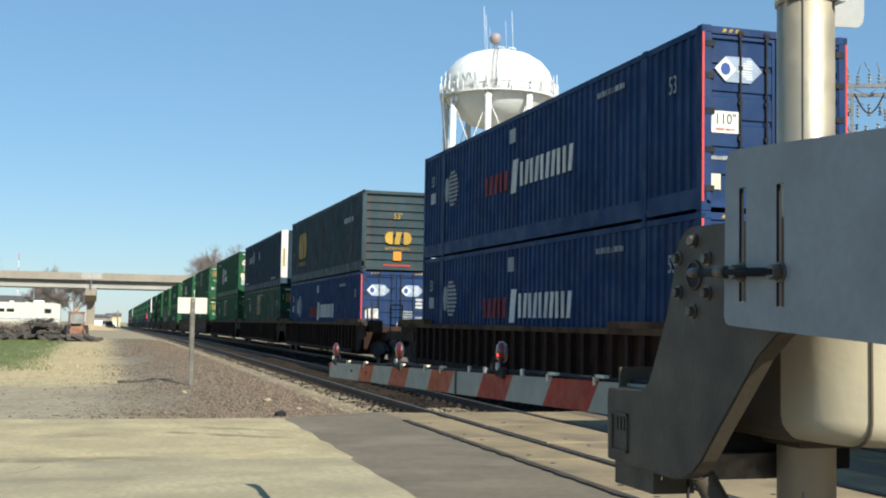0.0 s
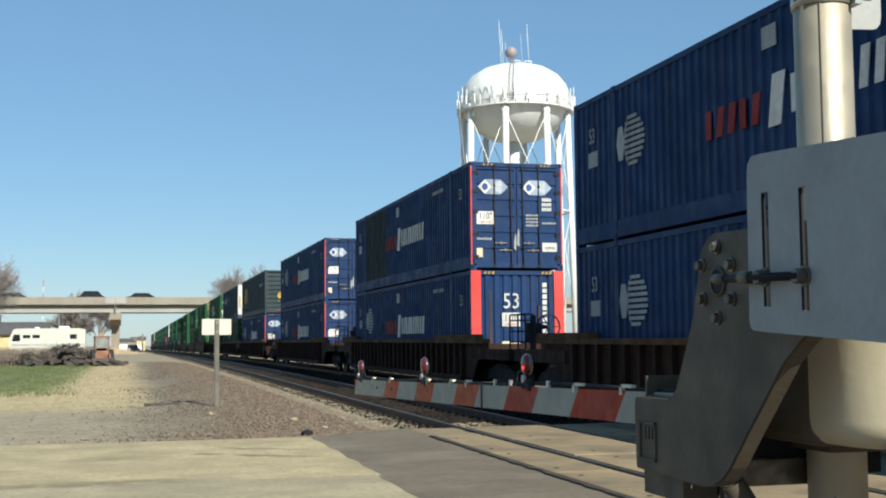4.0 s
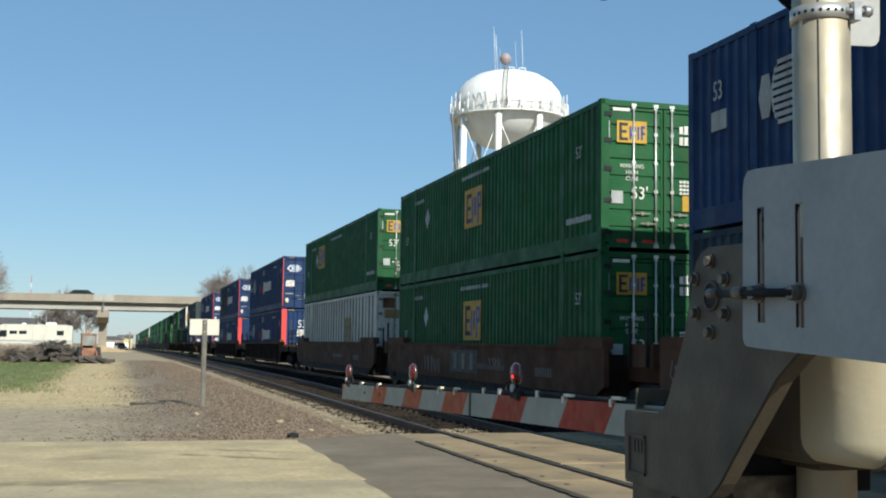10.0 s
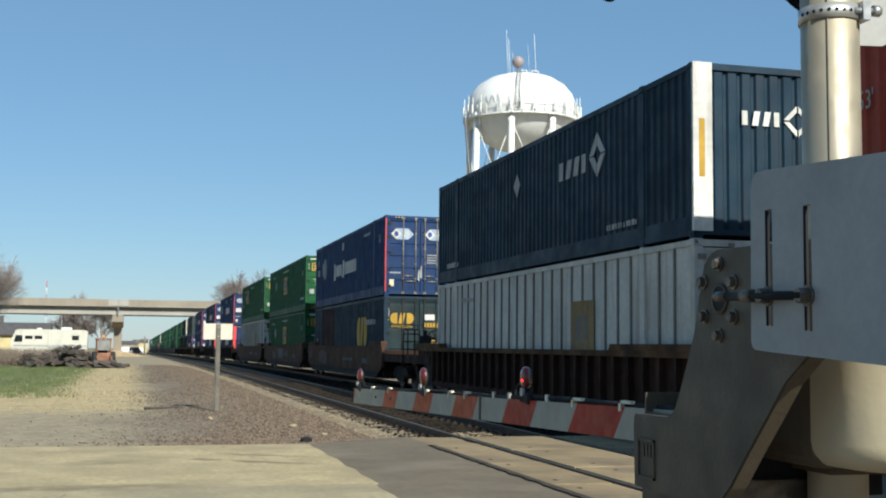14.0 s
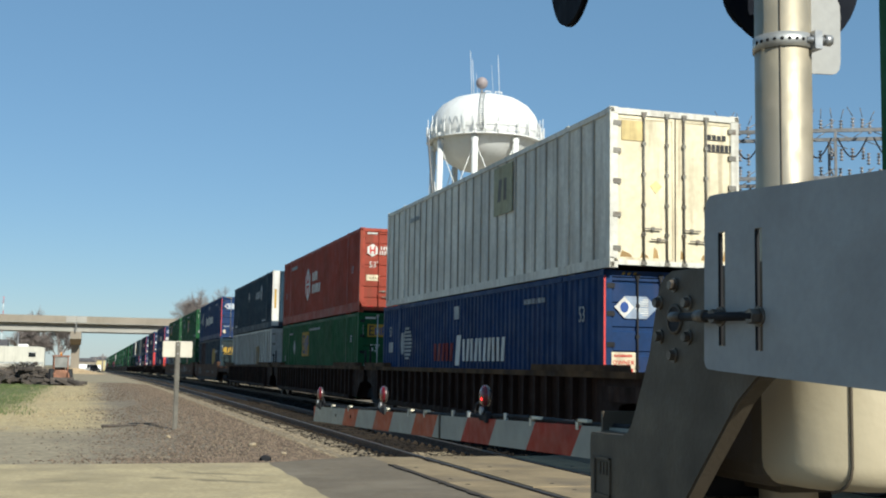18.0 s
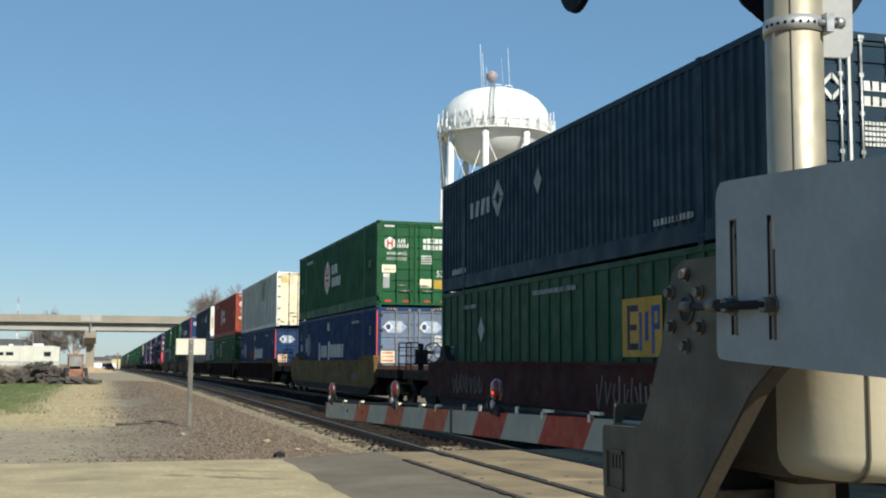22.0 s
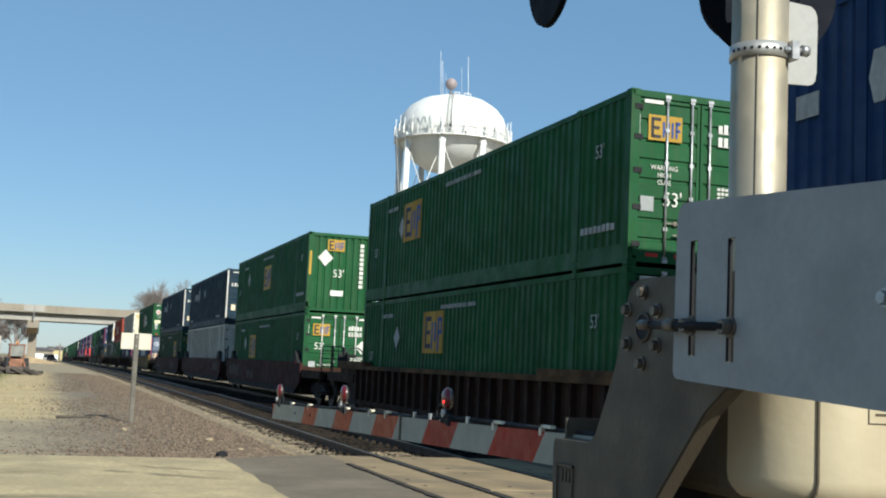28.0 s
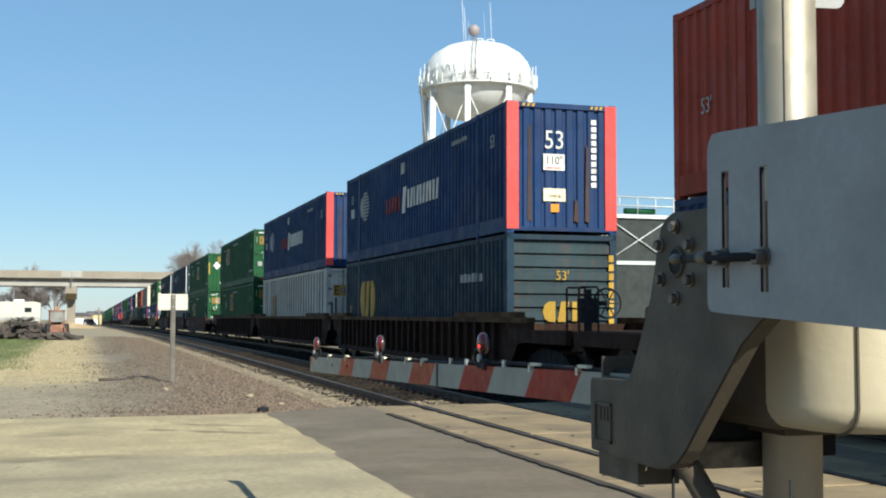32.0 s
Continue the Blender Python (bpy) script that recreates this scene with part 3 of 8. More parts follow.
LINE_YS = [-60, -20, 0, 18.75, 30, 40, 50, 60, 75, 90, 110, 130, 160, 200, 250, 320, 420, 560, 800, 1200]
BED_YS = LINE_YS[3:]
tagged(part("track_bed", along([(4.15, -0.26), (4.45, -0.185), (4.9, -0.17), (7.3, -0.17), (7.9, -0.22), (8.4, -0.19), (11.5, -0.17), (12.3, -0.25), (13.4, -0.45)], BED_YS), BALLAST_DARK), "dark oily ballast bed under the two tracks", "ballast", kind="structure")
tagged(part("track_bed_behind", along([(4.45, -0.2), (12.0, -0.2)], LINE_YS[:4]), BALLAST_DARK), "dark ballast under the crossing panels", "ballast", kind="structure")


DUST = material("pale dusty ballast", (0.27, 0.213, 0.135), 0.95, 0.0, 0.25, 2.0, 0.6, 30.0, (0.13, 0.10, 0.07), 0.45, 3.0, fine=0.5)
tagged(part("ballast_shoulder", along([(4.16, -0.25), (4.46, -0.172), (4.9, -0.158), (5.18, -0.158), (5.2, -0.172)], BED_YS), DUST), "pale dusty ballast shoulder beside the near rail", "ballast", kind="structure")


def rails():
    prof = [(-0.07, -0.165), (-0.07, -0.15), (-0.012, -0.12), (-0.012, -0.05), (-0.036, -0.04), (-0.036, -0.004), (0.036, -0.004), (0.036, -0.04), (0.012, -0.05), (0.012, -0.12), (0.07, -0.15), (0.07, -0.165)]
    for centre in (NEAR_TRACK, FAR_TRACK):
        for side in (-1, 1):
            x = centre + side * GAUGE / 2
            ob = tagged(part("rail", along([(x + a, z) for a, z in prof], LINE_YS), RAIL), "rusty steel rail spiked to wooden ties", "rail", "rails of the line", "structure")
            part("rail_head", along([(x - 0.034, -0.004), (x - 0.028, 0.0), (x + 0.028, 0.0), (x + 0.034, -0.004)], LINE_YS), RAILTOP, ob, "bright worn running surface")


rails()


def ties():
    """The wooden ties that the road leaves bare: the nearest as separate pieces, the rest in one sheet."""
    for centre, name in ((NEAR_TRACK, "near_ties"), (FAR_TRACK, "far_ties")):
        row = thing(name, "row of dark creosoted wooden ties in ballast", "ties", kind="structure")
        rnd = random.Random(int(centre * 10))
        base = Shape().box(-1.3, 1.3, -0.115, 0.115, -0.30, -0.152).mesh("tie", TIE)
        plate = Shape().prism([(-0.20, -0.152), (0.20, -0.152), (0.19, -0.136), (0.10, -0.124), (-0.10, -0.124), (-0.19, -0.136)], "y", -0.09, 0.09)
        for px in (-0.12, 0.12):
            plate.box(px - 0.03, px + 0.03, -0.035, 0.035, -0.13, -0.098)
        plate = plate.mesh("tie_plate", TIE)
        rest = Shape()
        y, count = 19.1, 0
        while y < 420:
            dx, turn = rnd.uniform(-0.06, 0.06), rnd.uniform(-1.0, 1.0)
            m = pose(centre + dx, y, -drop(y) + rnd.uniform(-0.012, 0.006), 0, 0, turn)
            if count < 90:
                one = part("tie", base, TIE, row, m=m)
                for side in (-1, 1) if count < 60 else ():
                    part("tie_plate", plate, TIE, one, m=pose(side * GAUGE / 2 - dx, 0, 0))
            else:
                rest.box(-1.3, 1.3, -0.115, 0.115, -0.30, -0.152, m)
            y += 0.54 if y < 150 else 1.08
            count += 1
        tagged(part("distant_ties", rest, TIE, row), kind="stuff")


def crossing_panels():
    rnd = random.Random(3)
    for centre, name in ((NEAR_TRACK, "near_crossing_panels"), (FAR_TRACK, "far_crossing_panels")):
        row = thing(name, "tan concrete level crossing panels bolted between the rails", "crossing panels", kind="structure")
        bands = ((centre - 1.62, centre - 0.85), (centre - 0.66, centre + 0.66), (centre + 0.85, centre + 1.55))
        for x0, x1 in bands:
            y = 16.95 if x0 < 5 else 18.6
            while y > -20:
                z = rnd.uniform(-0.012, -0.002)
                s = Shape().soft(x0, x1, y - 2.40, y - 0.012, z - 0.18, z, 0.012)
                panel = part("panel", s, PANEL, row)
                if y > -1 and centre == NEAR_TRACK:
                    for by in (y - 0.35, y - 2.05):
                        part("lag_bolt", Shape().tube((x0 + (x1 - x0) * 0.3, by, z - 0.02), (x0 + (x1 - x0) * 0.3, by, z + 0.004), 0.03, n=8), DARKSTEEL, panel)
                y -= 2.44


ties()
crossing_panels()


def panel_kerb():
    """Broken dark edge between the asphalt and the panels."""
    rnd = random.Random(12)
    n = 220
    ys = [16.97 - 37.0 * i / n for i in range(n + 1)]
    left = [(4.34 + rnd.uniform(-0.025, 0.015), y) for y in ys]
    return tagged(part("panel_kerb", Shape().prism(left + [(4.427, y) for y in reversed(ys)], "z", -0.2, 0.014), KERB), "dark broken edge along the crossing panels", "edge timber", kind="structure")


panel_kerb()
strip("header_strip", PANEL, 4.40, 5.20, 16.9, 18.72, -0.02, "broken asphalt edge beside the crossing panels", "road", 0.2, 0.04, 8)



# ---- the train: double-stacked containers in well cars ----
CW, CL, CH = 1.2955, 16.154, 2.896
CACHE = {}


def cached(key, build, mat):
    key = (key, mat.name)
    if key not in CACHE:
        s = Shape()
        build(s)
        CACHE[key] = s.mesh(key[0], mat)
    return CACHE[key]


def side_corrugated(s, sign):
    n, y0, y1 = 58, 0.16, CL - 0.16
    p = (y1 - y0) / n
    prof = []
    for i in range(n):
        y = y0 + i * p
        prof += [(y, 0), (y + 0.30 * p, 0), (y + 0.45 * p, 1), (y + 0.85 * p, 1)]
    prof.append((y1, 0))
    pts = [(sign * (CW - 0.012 - 0.036 * d), y) for y, d in prof]
    for a, b in zip(pts, pts[1:]):
        s.face([(a[0], a[1], 0.36), (b[0], b[1], 0.36), (b[0], b[1], CH - 0.12), (a[0], a[1], CH - 0.12)])


def repair_panel(s):
    """A length of side wall in another colour, let in beside the stacking post."""
    whole = Shape()
    side_corrugated(whole, -1)
    for f in whole.f:
        p = [whole.v[i] for i in f]
        if min(q[1] for q in p) > 10.5 and max(q[1] for q in p) < 14.12:
            s.face([(q[0] - 0.004, q[1], q[2]) for q in p])


def side_posts(s, sign):
    x = sign * (CW - 0.035)
    s.face([(x, 0.16, 0.17), (x, CL - 0.16, 0.17), (x, CL - 0.16, CH - 0.12), (x, 0.16, CH - 0.12)])


def wall_post(s, sign):
    s.box(*sorted((sign * (CW - 0.045), sign * (CW - 0.008))), -0.028, 0.028, 0.17, CH - 0.12)


def rails_and_posts(s, sill=0.36, foot=0.046):
    """Corner posts and rails; the box stands on its castings, so the bottom rail hangs clear of what is below."""
    for sg in (-1, 1):
        a = lambda u, v: sorted((sg * u, sg * v))
        s.box(*a(CW - 0.09, CW - 0.006), 0.0, CL, foot, sill)
        s.box(*a(CW - 0.08, CW - 0.004), 0.0, CL, CH - 0.12, CH - 0.02)
        for y in (0.0, CL - 0.16):
            s.box(*a(CW - 0.16, CW - 0.002), y, y + 0.16, 0.17, CH - 0.12)
    for y in (0.0, CL - 0.10):
        s.box(-CW + 0.16, CW - 0.16, y, y + 0.10, 0.062, 0.15)
        s.box(-CW + 0.16, CW - 0.16, y, y + 0.10, CH - 0.13, CH - 0.02)


def forty_posts(s, sign, y):
    s.box(*sorted((sign * (CW - 0.09), sign * (CW + 0.004))), y - 0.10, y + 0.10, 0.17, CH - 0.13)


def casting(s):
    s.soft(-0.085, 0.085, -0.085, 0.085, -0.058, 0.058, 0.012)


def roof(s):
    n = 40
    for i in range(n):
        y = 0.1 + i * (CL - 0.2) / n
        q = (CL - 0.2) / n
        z = CH - 0.045
        s.face([(-CW + 0.05, y, z), (CW - 0.05, y, z), (CW - 0.05, y + q * 0.6, z), (-CW + 0.05, y + q * 0.6, z)])
        s.face([(-CW + 0.05, y + q * 0.6, z), (CW - 0.05, y + q * 0.6, z), (CW - 0.05, y + q * 0.8, z + 0.022), (-CW + 0.05, y + q * 0.8, z + 0.022)])
        s.face([(-CW + 0.05, y + q * 0.8, z + 0.022), (CW - 0.05, y + q * 0.8, z + 0.022), (CW - 0.05, y + q, z), (-CW + 0.05, y + q, z)])


def end_flat(s):
    s.box(-CW + 0.1, CW - 0.1, 0.045, 0.09, 0.12, CH - 0.12)


def end_vertical(s):
    n = 9
    p = (2 * CW - 0.3) / n
    pts = []
    for i in range(n):
        x = -CW + 0.15 + i * p
        pts += [(x, 0.035), (x + 0.55 * p, 0.035), (x + 0.68 * p, 0.075), (x + 0.88 * p, 0.075)]
    pts.append((CW - 0.15, 0.035))
    for a, b in zip(pts, pts[1:]):
        s.face([(a[0], a[1], 0.13), (b[0], b[1], 0.13), (b[0], b[1], CH - 0.12), (a[0], a[1], CH - 0.12)])


def end_ribs(s):
    n = 9
    p = (CH - 0.27) / n
    pts = []
    for i in range(n):
        z = 0.14 + i * p
        pts += [(z, 0.035), (z + 0.62 * p, 0.035), (z + 0.72 * p, 0.095), (z + 0.92 * p, 0.095)]
    pts.append((CH - 0.13, 0.035))
    for a, b in zip(pts, pts[1:]):
        s.face([(-CW + 0.14, a[1], a[0]), (CW - 0.14, a[1], a[0]), (CW - 0.14, b[1], b[0]), (-CW + 0.14, b[1], b[0])])


def door_leaf(s, left, ribs):
    """One folded sheet with level ribs."""
    x0, x1 = (-CW + 0.13, -0.012) if left else (0.012, CW - 0.13)
    p = (CH - 0.30) / ribs
    pts = [(0.075, CH - 0.15), (0.075, 0.15)]
    for i in range(ribs):
        z = 0.15 + i * p
        pts += [(0.030, z), (0.030, z + p * 0.76), (0.056, z + p * 0.82), (0.056, z + p * 0.95)] if ribs > 1 else [(0.030, z), (0.030, z + p)]
    s.prism(pts, "x", x0, x1)


def door_frame(s, left):
    x0, x1 = (-CW + 0.13, -0.012) if left else (0.012, CW - 0.13)
    n = len(s.v)
    s.v += [(x, y, z) for y in (0.018, 0.06) for x, z in ((x0, 0.15), (x1, 0.15), (x1, CH - 0.15), (x0, CH - 0.15), (x0 + 0.05, 0.20), (x1 - 0.05, 0.20), (x1 - 0.05, CH - 0.20), (x0 + 0.05, CH - 0.20))]
    for i in range(4):
        j = (i + 1) % 4
        for q in ((i, j, 4 + j, 4 + i), (8 + i, 8 + j, 12 + j, 12 + i), (i, j, 8 + j, 8 + i), (4 + i, 4 + j, 12 + j, 12 + i)):
            s.f.append(tuple(n + k for k in q))
            s.smooth.append(False)


def lock_rod(s):
    s.tube((0, 0, 0.10), (0, 0, CH - 0.10), 0.019, n=8)
    for z in (0.14, 0.62, 1.15, 1.70, 2.25, CH - 0.14):
        s.box(-0.035, 0.035, -0.012, 0.045, z - 0.03, z + 0.03)
    s.box(-0.05, 0.05, -0.02, 0.03, 0.07, 0.12)
    s.box(-0.05, 0.05, -0.02, 0.03, CH - 0.12, CH - 0.07)


def rod_handle(s):
    s.box(-0.02, 0.31, -0.030, -0.014, -0.012, 0.012)
    s.box(0.12, 0.17, -0.022, 0.03, -0.035, 0.035)


def hinge(s):
    s.box(-0.075, 0.075, -0.012, 0.03, -0.045, 0.045)


def bars(s, u0, u1, z0, z1, n, seed, facing="end", slant=0.0, gap=0.28):
    """Unreadable or trade lettering as plain upright bars on one thin base line."""
    rnd = random.Random(seed)
    w = (u1 - u0) / n
    h = z1 - z0
    foot = z0 + min(0.012, h * 0.06)
    pts = [(u0, z0), (u1 - gap * w, z0)]
    for i in range(n - 1, -1, -1):
        a, b = u0 + i * w, u0 + (i + 1 - gap) * w
        if n > 5 and gap > 0.35:
            a += rnd.choice((0.0, 0.0, 0.12, 0.2)) * w
            b += rnd.choice((-0.16, 0.0, 0.0, 0.22)) * w
        hi = z1 - h * rnd.choice((0, 0, 0, 0.07, 0.12))
        pts += [(b, foot), (b + slant, hi), (a + slant, hi), (a, foot)]
    if facing == "end":
        s.prism(pts[:1] + pts[1:], "y", 0.012, 0.028)
    else:
        s.prism([(-u, z) for u, z in pts], "x", -CW - 0.004, -CW + 0.012)


def pieces(c, name, mat, key, build, label=""):
    """Marks of several strokes: each stroke is a part."""
    full = (key, mat.name, "strokes")
    if full not in CACHE:
        s = Shape()
        build(s)
        CACHE[full] = [q.mesh(name, mat) for q in s.pieces()]
    for me in CACHE[full]:
        part(name, me, mat, c, label)


def end_marks(c, end, name, mat, key, build, label=""):
    pieces(c, name, mat, "marks " + key, build, label)


def end_plate(c, mat, u0, u1, z0, z1, name="label", y=0.016, label=""):
    part(name, cached("plate %.2f %.2f %.2f %.2f %.3f" % (u0, u1, z0, z1, y), lambda s: s.box(u0, u1, y, 0.03, z0, z1), mat), mat, c, label)


def end_text(c, text, size, mat, u, z, squeeze=1.0, y=0.012, name="lettering"):
    part(name, letters(text, size, mat, 0.006, squeeze), mat, c, m=pose(u, y, z))


def side_text(c, text, size, mat, y, z, squeeze=1.0):
    part("lettering", letters(text, size, mat, 0.006, squeeze), mat, c, m=pose(-CW - 0.002, y, z, 0, 0, -90))


def side_poly(c, mat, pts, key, name="emblem", depth=0.0):
    """A flat emblem on the side; points are metres from the far end and up."""
    part(name, cached("side " + key, lambda s: s.prism([(CL - p[0], p[1]) for p in pts], "x", -CW - 0.003 - depth, -CW + 0.012), mat), mat, c)


def side_bars(c, mat, f0, f1, z0, z1, n, key, slant=0.0, gap=0.28, name="emblem_stroke"):
    """Bars between two distances from the far end."""
    part(name, cached("sidebars %s %.2f %.2f %.2f" % (key, f0, z0, z1), lambda s: bars(s, f0 - CL, f1 - CL, z0, z1, n, 5, "side", slant, gap), mat), mat, c)


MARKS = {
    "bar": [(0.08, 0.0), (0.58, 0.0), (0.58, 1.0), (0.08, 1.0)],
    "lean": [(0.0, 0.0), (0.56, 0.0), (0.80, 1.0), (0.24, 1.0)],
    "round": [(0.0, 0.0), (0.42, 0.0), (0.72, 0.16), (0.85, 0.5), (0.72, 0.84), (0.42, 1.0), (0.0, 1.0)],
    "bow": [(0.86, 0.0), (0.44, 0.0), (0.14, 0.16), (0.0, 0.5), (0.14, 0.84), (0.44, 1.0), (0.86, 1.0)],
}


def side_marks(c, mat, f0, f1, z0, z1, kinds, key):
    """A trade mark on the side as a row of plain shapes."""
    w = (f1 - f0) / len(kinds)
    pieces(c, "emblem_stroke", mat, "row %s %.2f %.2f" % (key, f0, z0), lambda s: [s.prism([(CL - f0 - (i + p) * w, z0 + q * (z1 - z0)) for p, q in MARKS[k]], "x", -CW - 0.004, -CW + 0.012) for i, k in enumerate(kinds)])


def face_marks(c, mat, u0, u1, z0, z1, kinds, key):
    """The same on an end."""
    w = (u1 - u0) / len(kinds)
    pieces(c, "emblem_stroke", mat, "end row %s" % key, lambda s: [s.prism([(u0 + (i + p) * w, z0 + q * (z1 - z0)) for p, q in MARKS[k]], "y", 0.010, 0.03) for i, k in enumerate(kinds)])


def hexagon(u, z, w, h):
    return [(u - w / 2, z), (u - w / 4, z - h / 2), (u + w / 4, z - h / 2), (u + w / 2, z), (u + w / 4, z + h / 2), (u - w / 4, z + h / 2)]


def tall_hexagon(u, z, w, h):
    return [(u, z - h / 2), (u + w / 2, z - h / 4), (u + w / 2, z + h / 4), (u, z + h / 2), (u - w / 2, z + h / 4), (u - w / 2, z - h / 4)]


def emblem_lines(s, f, z, w, h, n=9):
    """A round emblem of level stripes joined along one thin edge."""
    left, right = [], []
    for i in range(n):
        t = (i + 0.5) / n * 2 - 1
        half = w / 2 * math.sqrt(max(0.05, 1 - t * t))
        a, b = z + t * h / 2 - h / n * 0.30, z + t * h / 2 + h / n * 0.30
        y = CL - f
        left += [(y + half * 0.5, a), (y + half * 0.5, b)]
        right += [(y + half * 0.45, a), (y - half, a), (y - half, b), (y + half * 0.45, b)]
    s.prism(left + right[::-1], "x", -CW - 0.004, -CW + 0.012)


# Side and end liveries: plain shapes in the colours of the originals.
def side_stack(c, d, pale=False):
    k = FADED if pale else WHITE
    if not c.get("patched"):
        part("emblem", cached("side globe", lambda s: emblem_lines(s, 2.75, 1.75, 1.15, 0.95), FADED), FADED, c)
        side_poly(c, FADED, hexagon(2.3, 1.75, 0.36, 0.62), "stack crystal")
    if not pale:
        side_marks(c, SHADERED, 5.55, 7.3, 1.25, 1.70, ("bar", "lean", "lean", "bar", "lean"), "front")
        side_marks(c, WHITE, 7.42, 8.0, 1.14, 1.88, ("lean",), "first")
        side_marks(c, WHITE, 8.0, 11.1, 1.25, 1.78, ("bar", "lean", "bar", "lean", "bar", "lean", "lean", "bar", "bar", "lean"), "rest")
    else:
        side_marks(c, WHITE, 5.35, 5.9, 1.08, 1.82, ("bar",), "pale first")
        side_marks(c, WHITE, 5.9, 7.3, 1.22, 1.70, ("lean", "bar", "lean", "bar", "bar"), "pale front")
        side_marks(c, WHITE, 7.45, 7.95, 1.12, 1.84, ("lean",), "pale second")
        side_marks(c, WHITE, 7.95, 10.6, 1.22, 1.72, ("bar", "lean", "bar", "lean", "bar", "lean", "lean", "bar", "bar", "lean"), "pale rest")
    side_poly(c, FADED, [(7.3, 2.28), (7.68, 2.28), (7.68, 2.6), (7.3, 2.6)], "stack square", "label")
    side_text(c, "53", 0.42, FADED, CL - 0.95, 2.1, 0.7)
    side_poly(c, FADED, [(0.75, 1.5), (1.2, 1.5), (1.2, 1.8), (0.75, 1.8)], "stack small square", "label")
    side_bars(c, FADED, 12.2, 13.4, 2.43, 2.53, 11, "code", 0.0, 0.5)
    side_text(c, "53", 0.42, FADED, 0.95, 2.1, 0.7)


def side_emp(c, d):
    f = 7.5 + d
    tone = YELLOW if any(abs(d - q) < 0.01 for q in (0.45, 0.6, -2.15, 4.6)) else OLDYELLOW
    lift = 0.04 if tone is YELLOW else 0.30
    side_poly(c, tone, [(f - 0.75, 1.15 + lift), (f + 0.75, 1.15 + lift), (f + 0.75, 2.15 + lift), (f - 0.75, 2.15 + lift)], "emp square %.2f" % d)
    for tint, strokes in ((DARKMARK, ((6.95, 0.10, 1.27, 2.03), (7.07, 0.30, 1.27, 1.38), (7.07, 0.30, 1.92, 2.03), (7.07, 0.24, 1.60, 1.70))), (BLUEMARK, ((7.42, 0.09, 1.25, 1.90), (7.64, 0.12, 1.42, 1.90), (7.88, 0.10, 1.20, 2.0), (7.99, 0.10, 1.60, 1.70), (7.99, 0.10, 1.9, 2.0), (8.1, 0.08, 1.60, 2.0)))):
        pieces(c, "emblem_stroke", tint, "side square %.2f" % d, lambda s: [s.box(-CW - 0.008, -CW, CL - d - q - w, CL - d - q, z0 + lift, z1 + lift) for q, w, z0, z1 in strokes])
    g = 10.5 if abs(d + 0.6) < 0.01 else 3.4
    side_poly(c, FADED, [(g - 0.25, 1.85), (g, 1.55), (g + 0.25, 1.85), (g, 2.15)], "emp diamond %.1f" % g)
    side_text(c, "53'", 0.34, FADED, CL - 1.0, 1.35, 0.8)
    side_text(c, "53'", 0.34, FADED, 1.1, 2.0, 0.8)
    side_bars(c, FADED, 6.9, 9.3, 2.49, 2.58, 19, "emp code", 0.0, 0.5)
    side_bars(c, FADED, 1.9, 3.0, 2.39, 2.49, 11, "emp code2", 0.0, 0.5)
    side_bars(c, FADED, 14.4, 15.7, 0.62, 0.74, 8, "emp code3")


def side_csx(c, d):
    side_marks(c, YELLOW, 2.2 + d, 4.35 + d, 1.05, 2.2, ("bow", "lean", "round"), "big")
    side_text(c, "INTERMODAL", 0.26, OLDYELLOW, CL - 3.2 - d, 0.80, 1.15)
    side_text(c, "53'", 0.30, YELLOW, CL - 0.8, 1.3, 0.8)
    side_bars(c, FADED, 12.9, 14.6, 1.9, 2.1, 6, "csx code")


def side_umax(c, d):
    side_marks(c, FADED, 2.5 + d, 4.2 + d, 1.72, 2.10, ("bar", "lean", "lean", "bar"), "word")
    pieces(c, "emblem_stroke", FADED, "side ring %.1f" % d, lambda s: ring(s, 4.62 + d, 1.98))
    side_poly(c, FADED, [(7.0, 2.0), (7.22, 1.72), (7.44, 2.0), (7.22, 2.28)], "umax diamond")
    side_bars(c, FADED, 12.6, 14.0, 0.44, 0.54, 11, "umax code", 0.0, 0.5)
    side_bars(c, FADED, 1.0, 2.2, 0.42, 0.56, 6, "umax code2")


def ring(s, f, z):
    y = CL - f
    for a, b in (((0, 0.45), (0.42, 0)), ((0.42, 0), (0, -0.45)), ((0, -0.45), (-0.42, 0)), ((-0.42, 0), (0, 0.45))):
        k = 0.42
        q = [a, b, (b[0] * k, b[1] * k), (a[0] * k, a[1] * k)]
        q = [(y + p[0] * 0.93 + (a[0] + b[0]) * 0.03, z + p[1] * 0.93 + (a[1] + b[1]) * 0.03) for p in q]
        s.prism(q, "x", -CW - 0.003, -CW + 0.012)


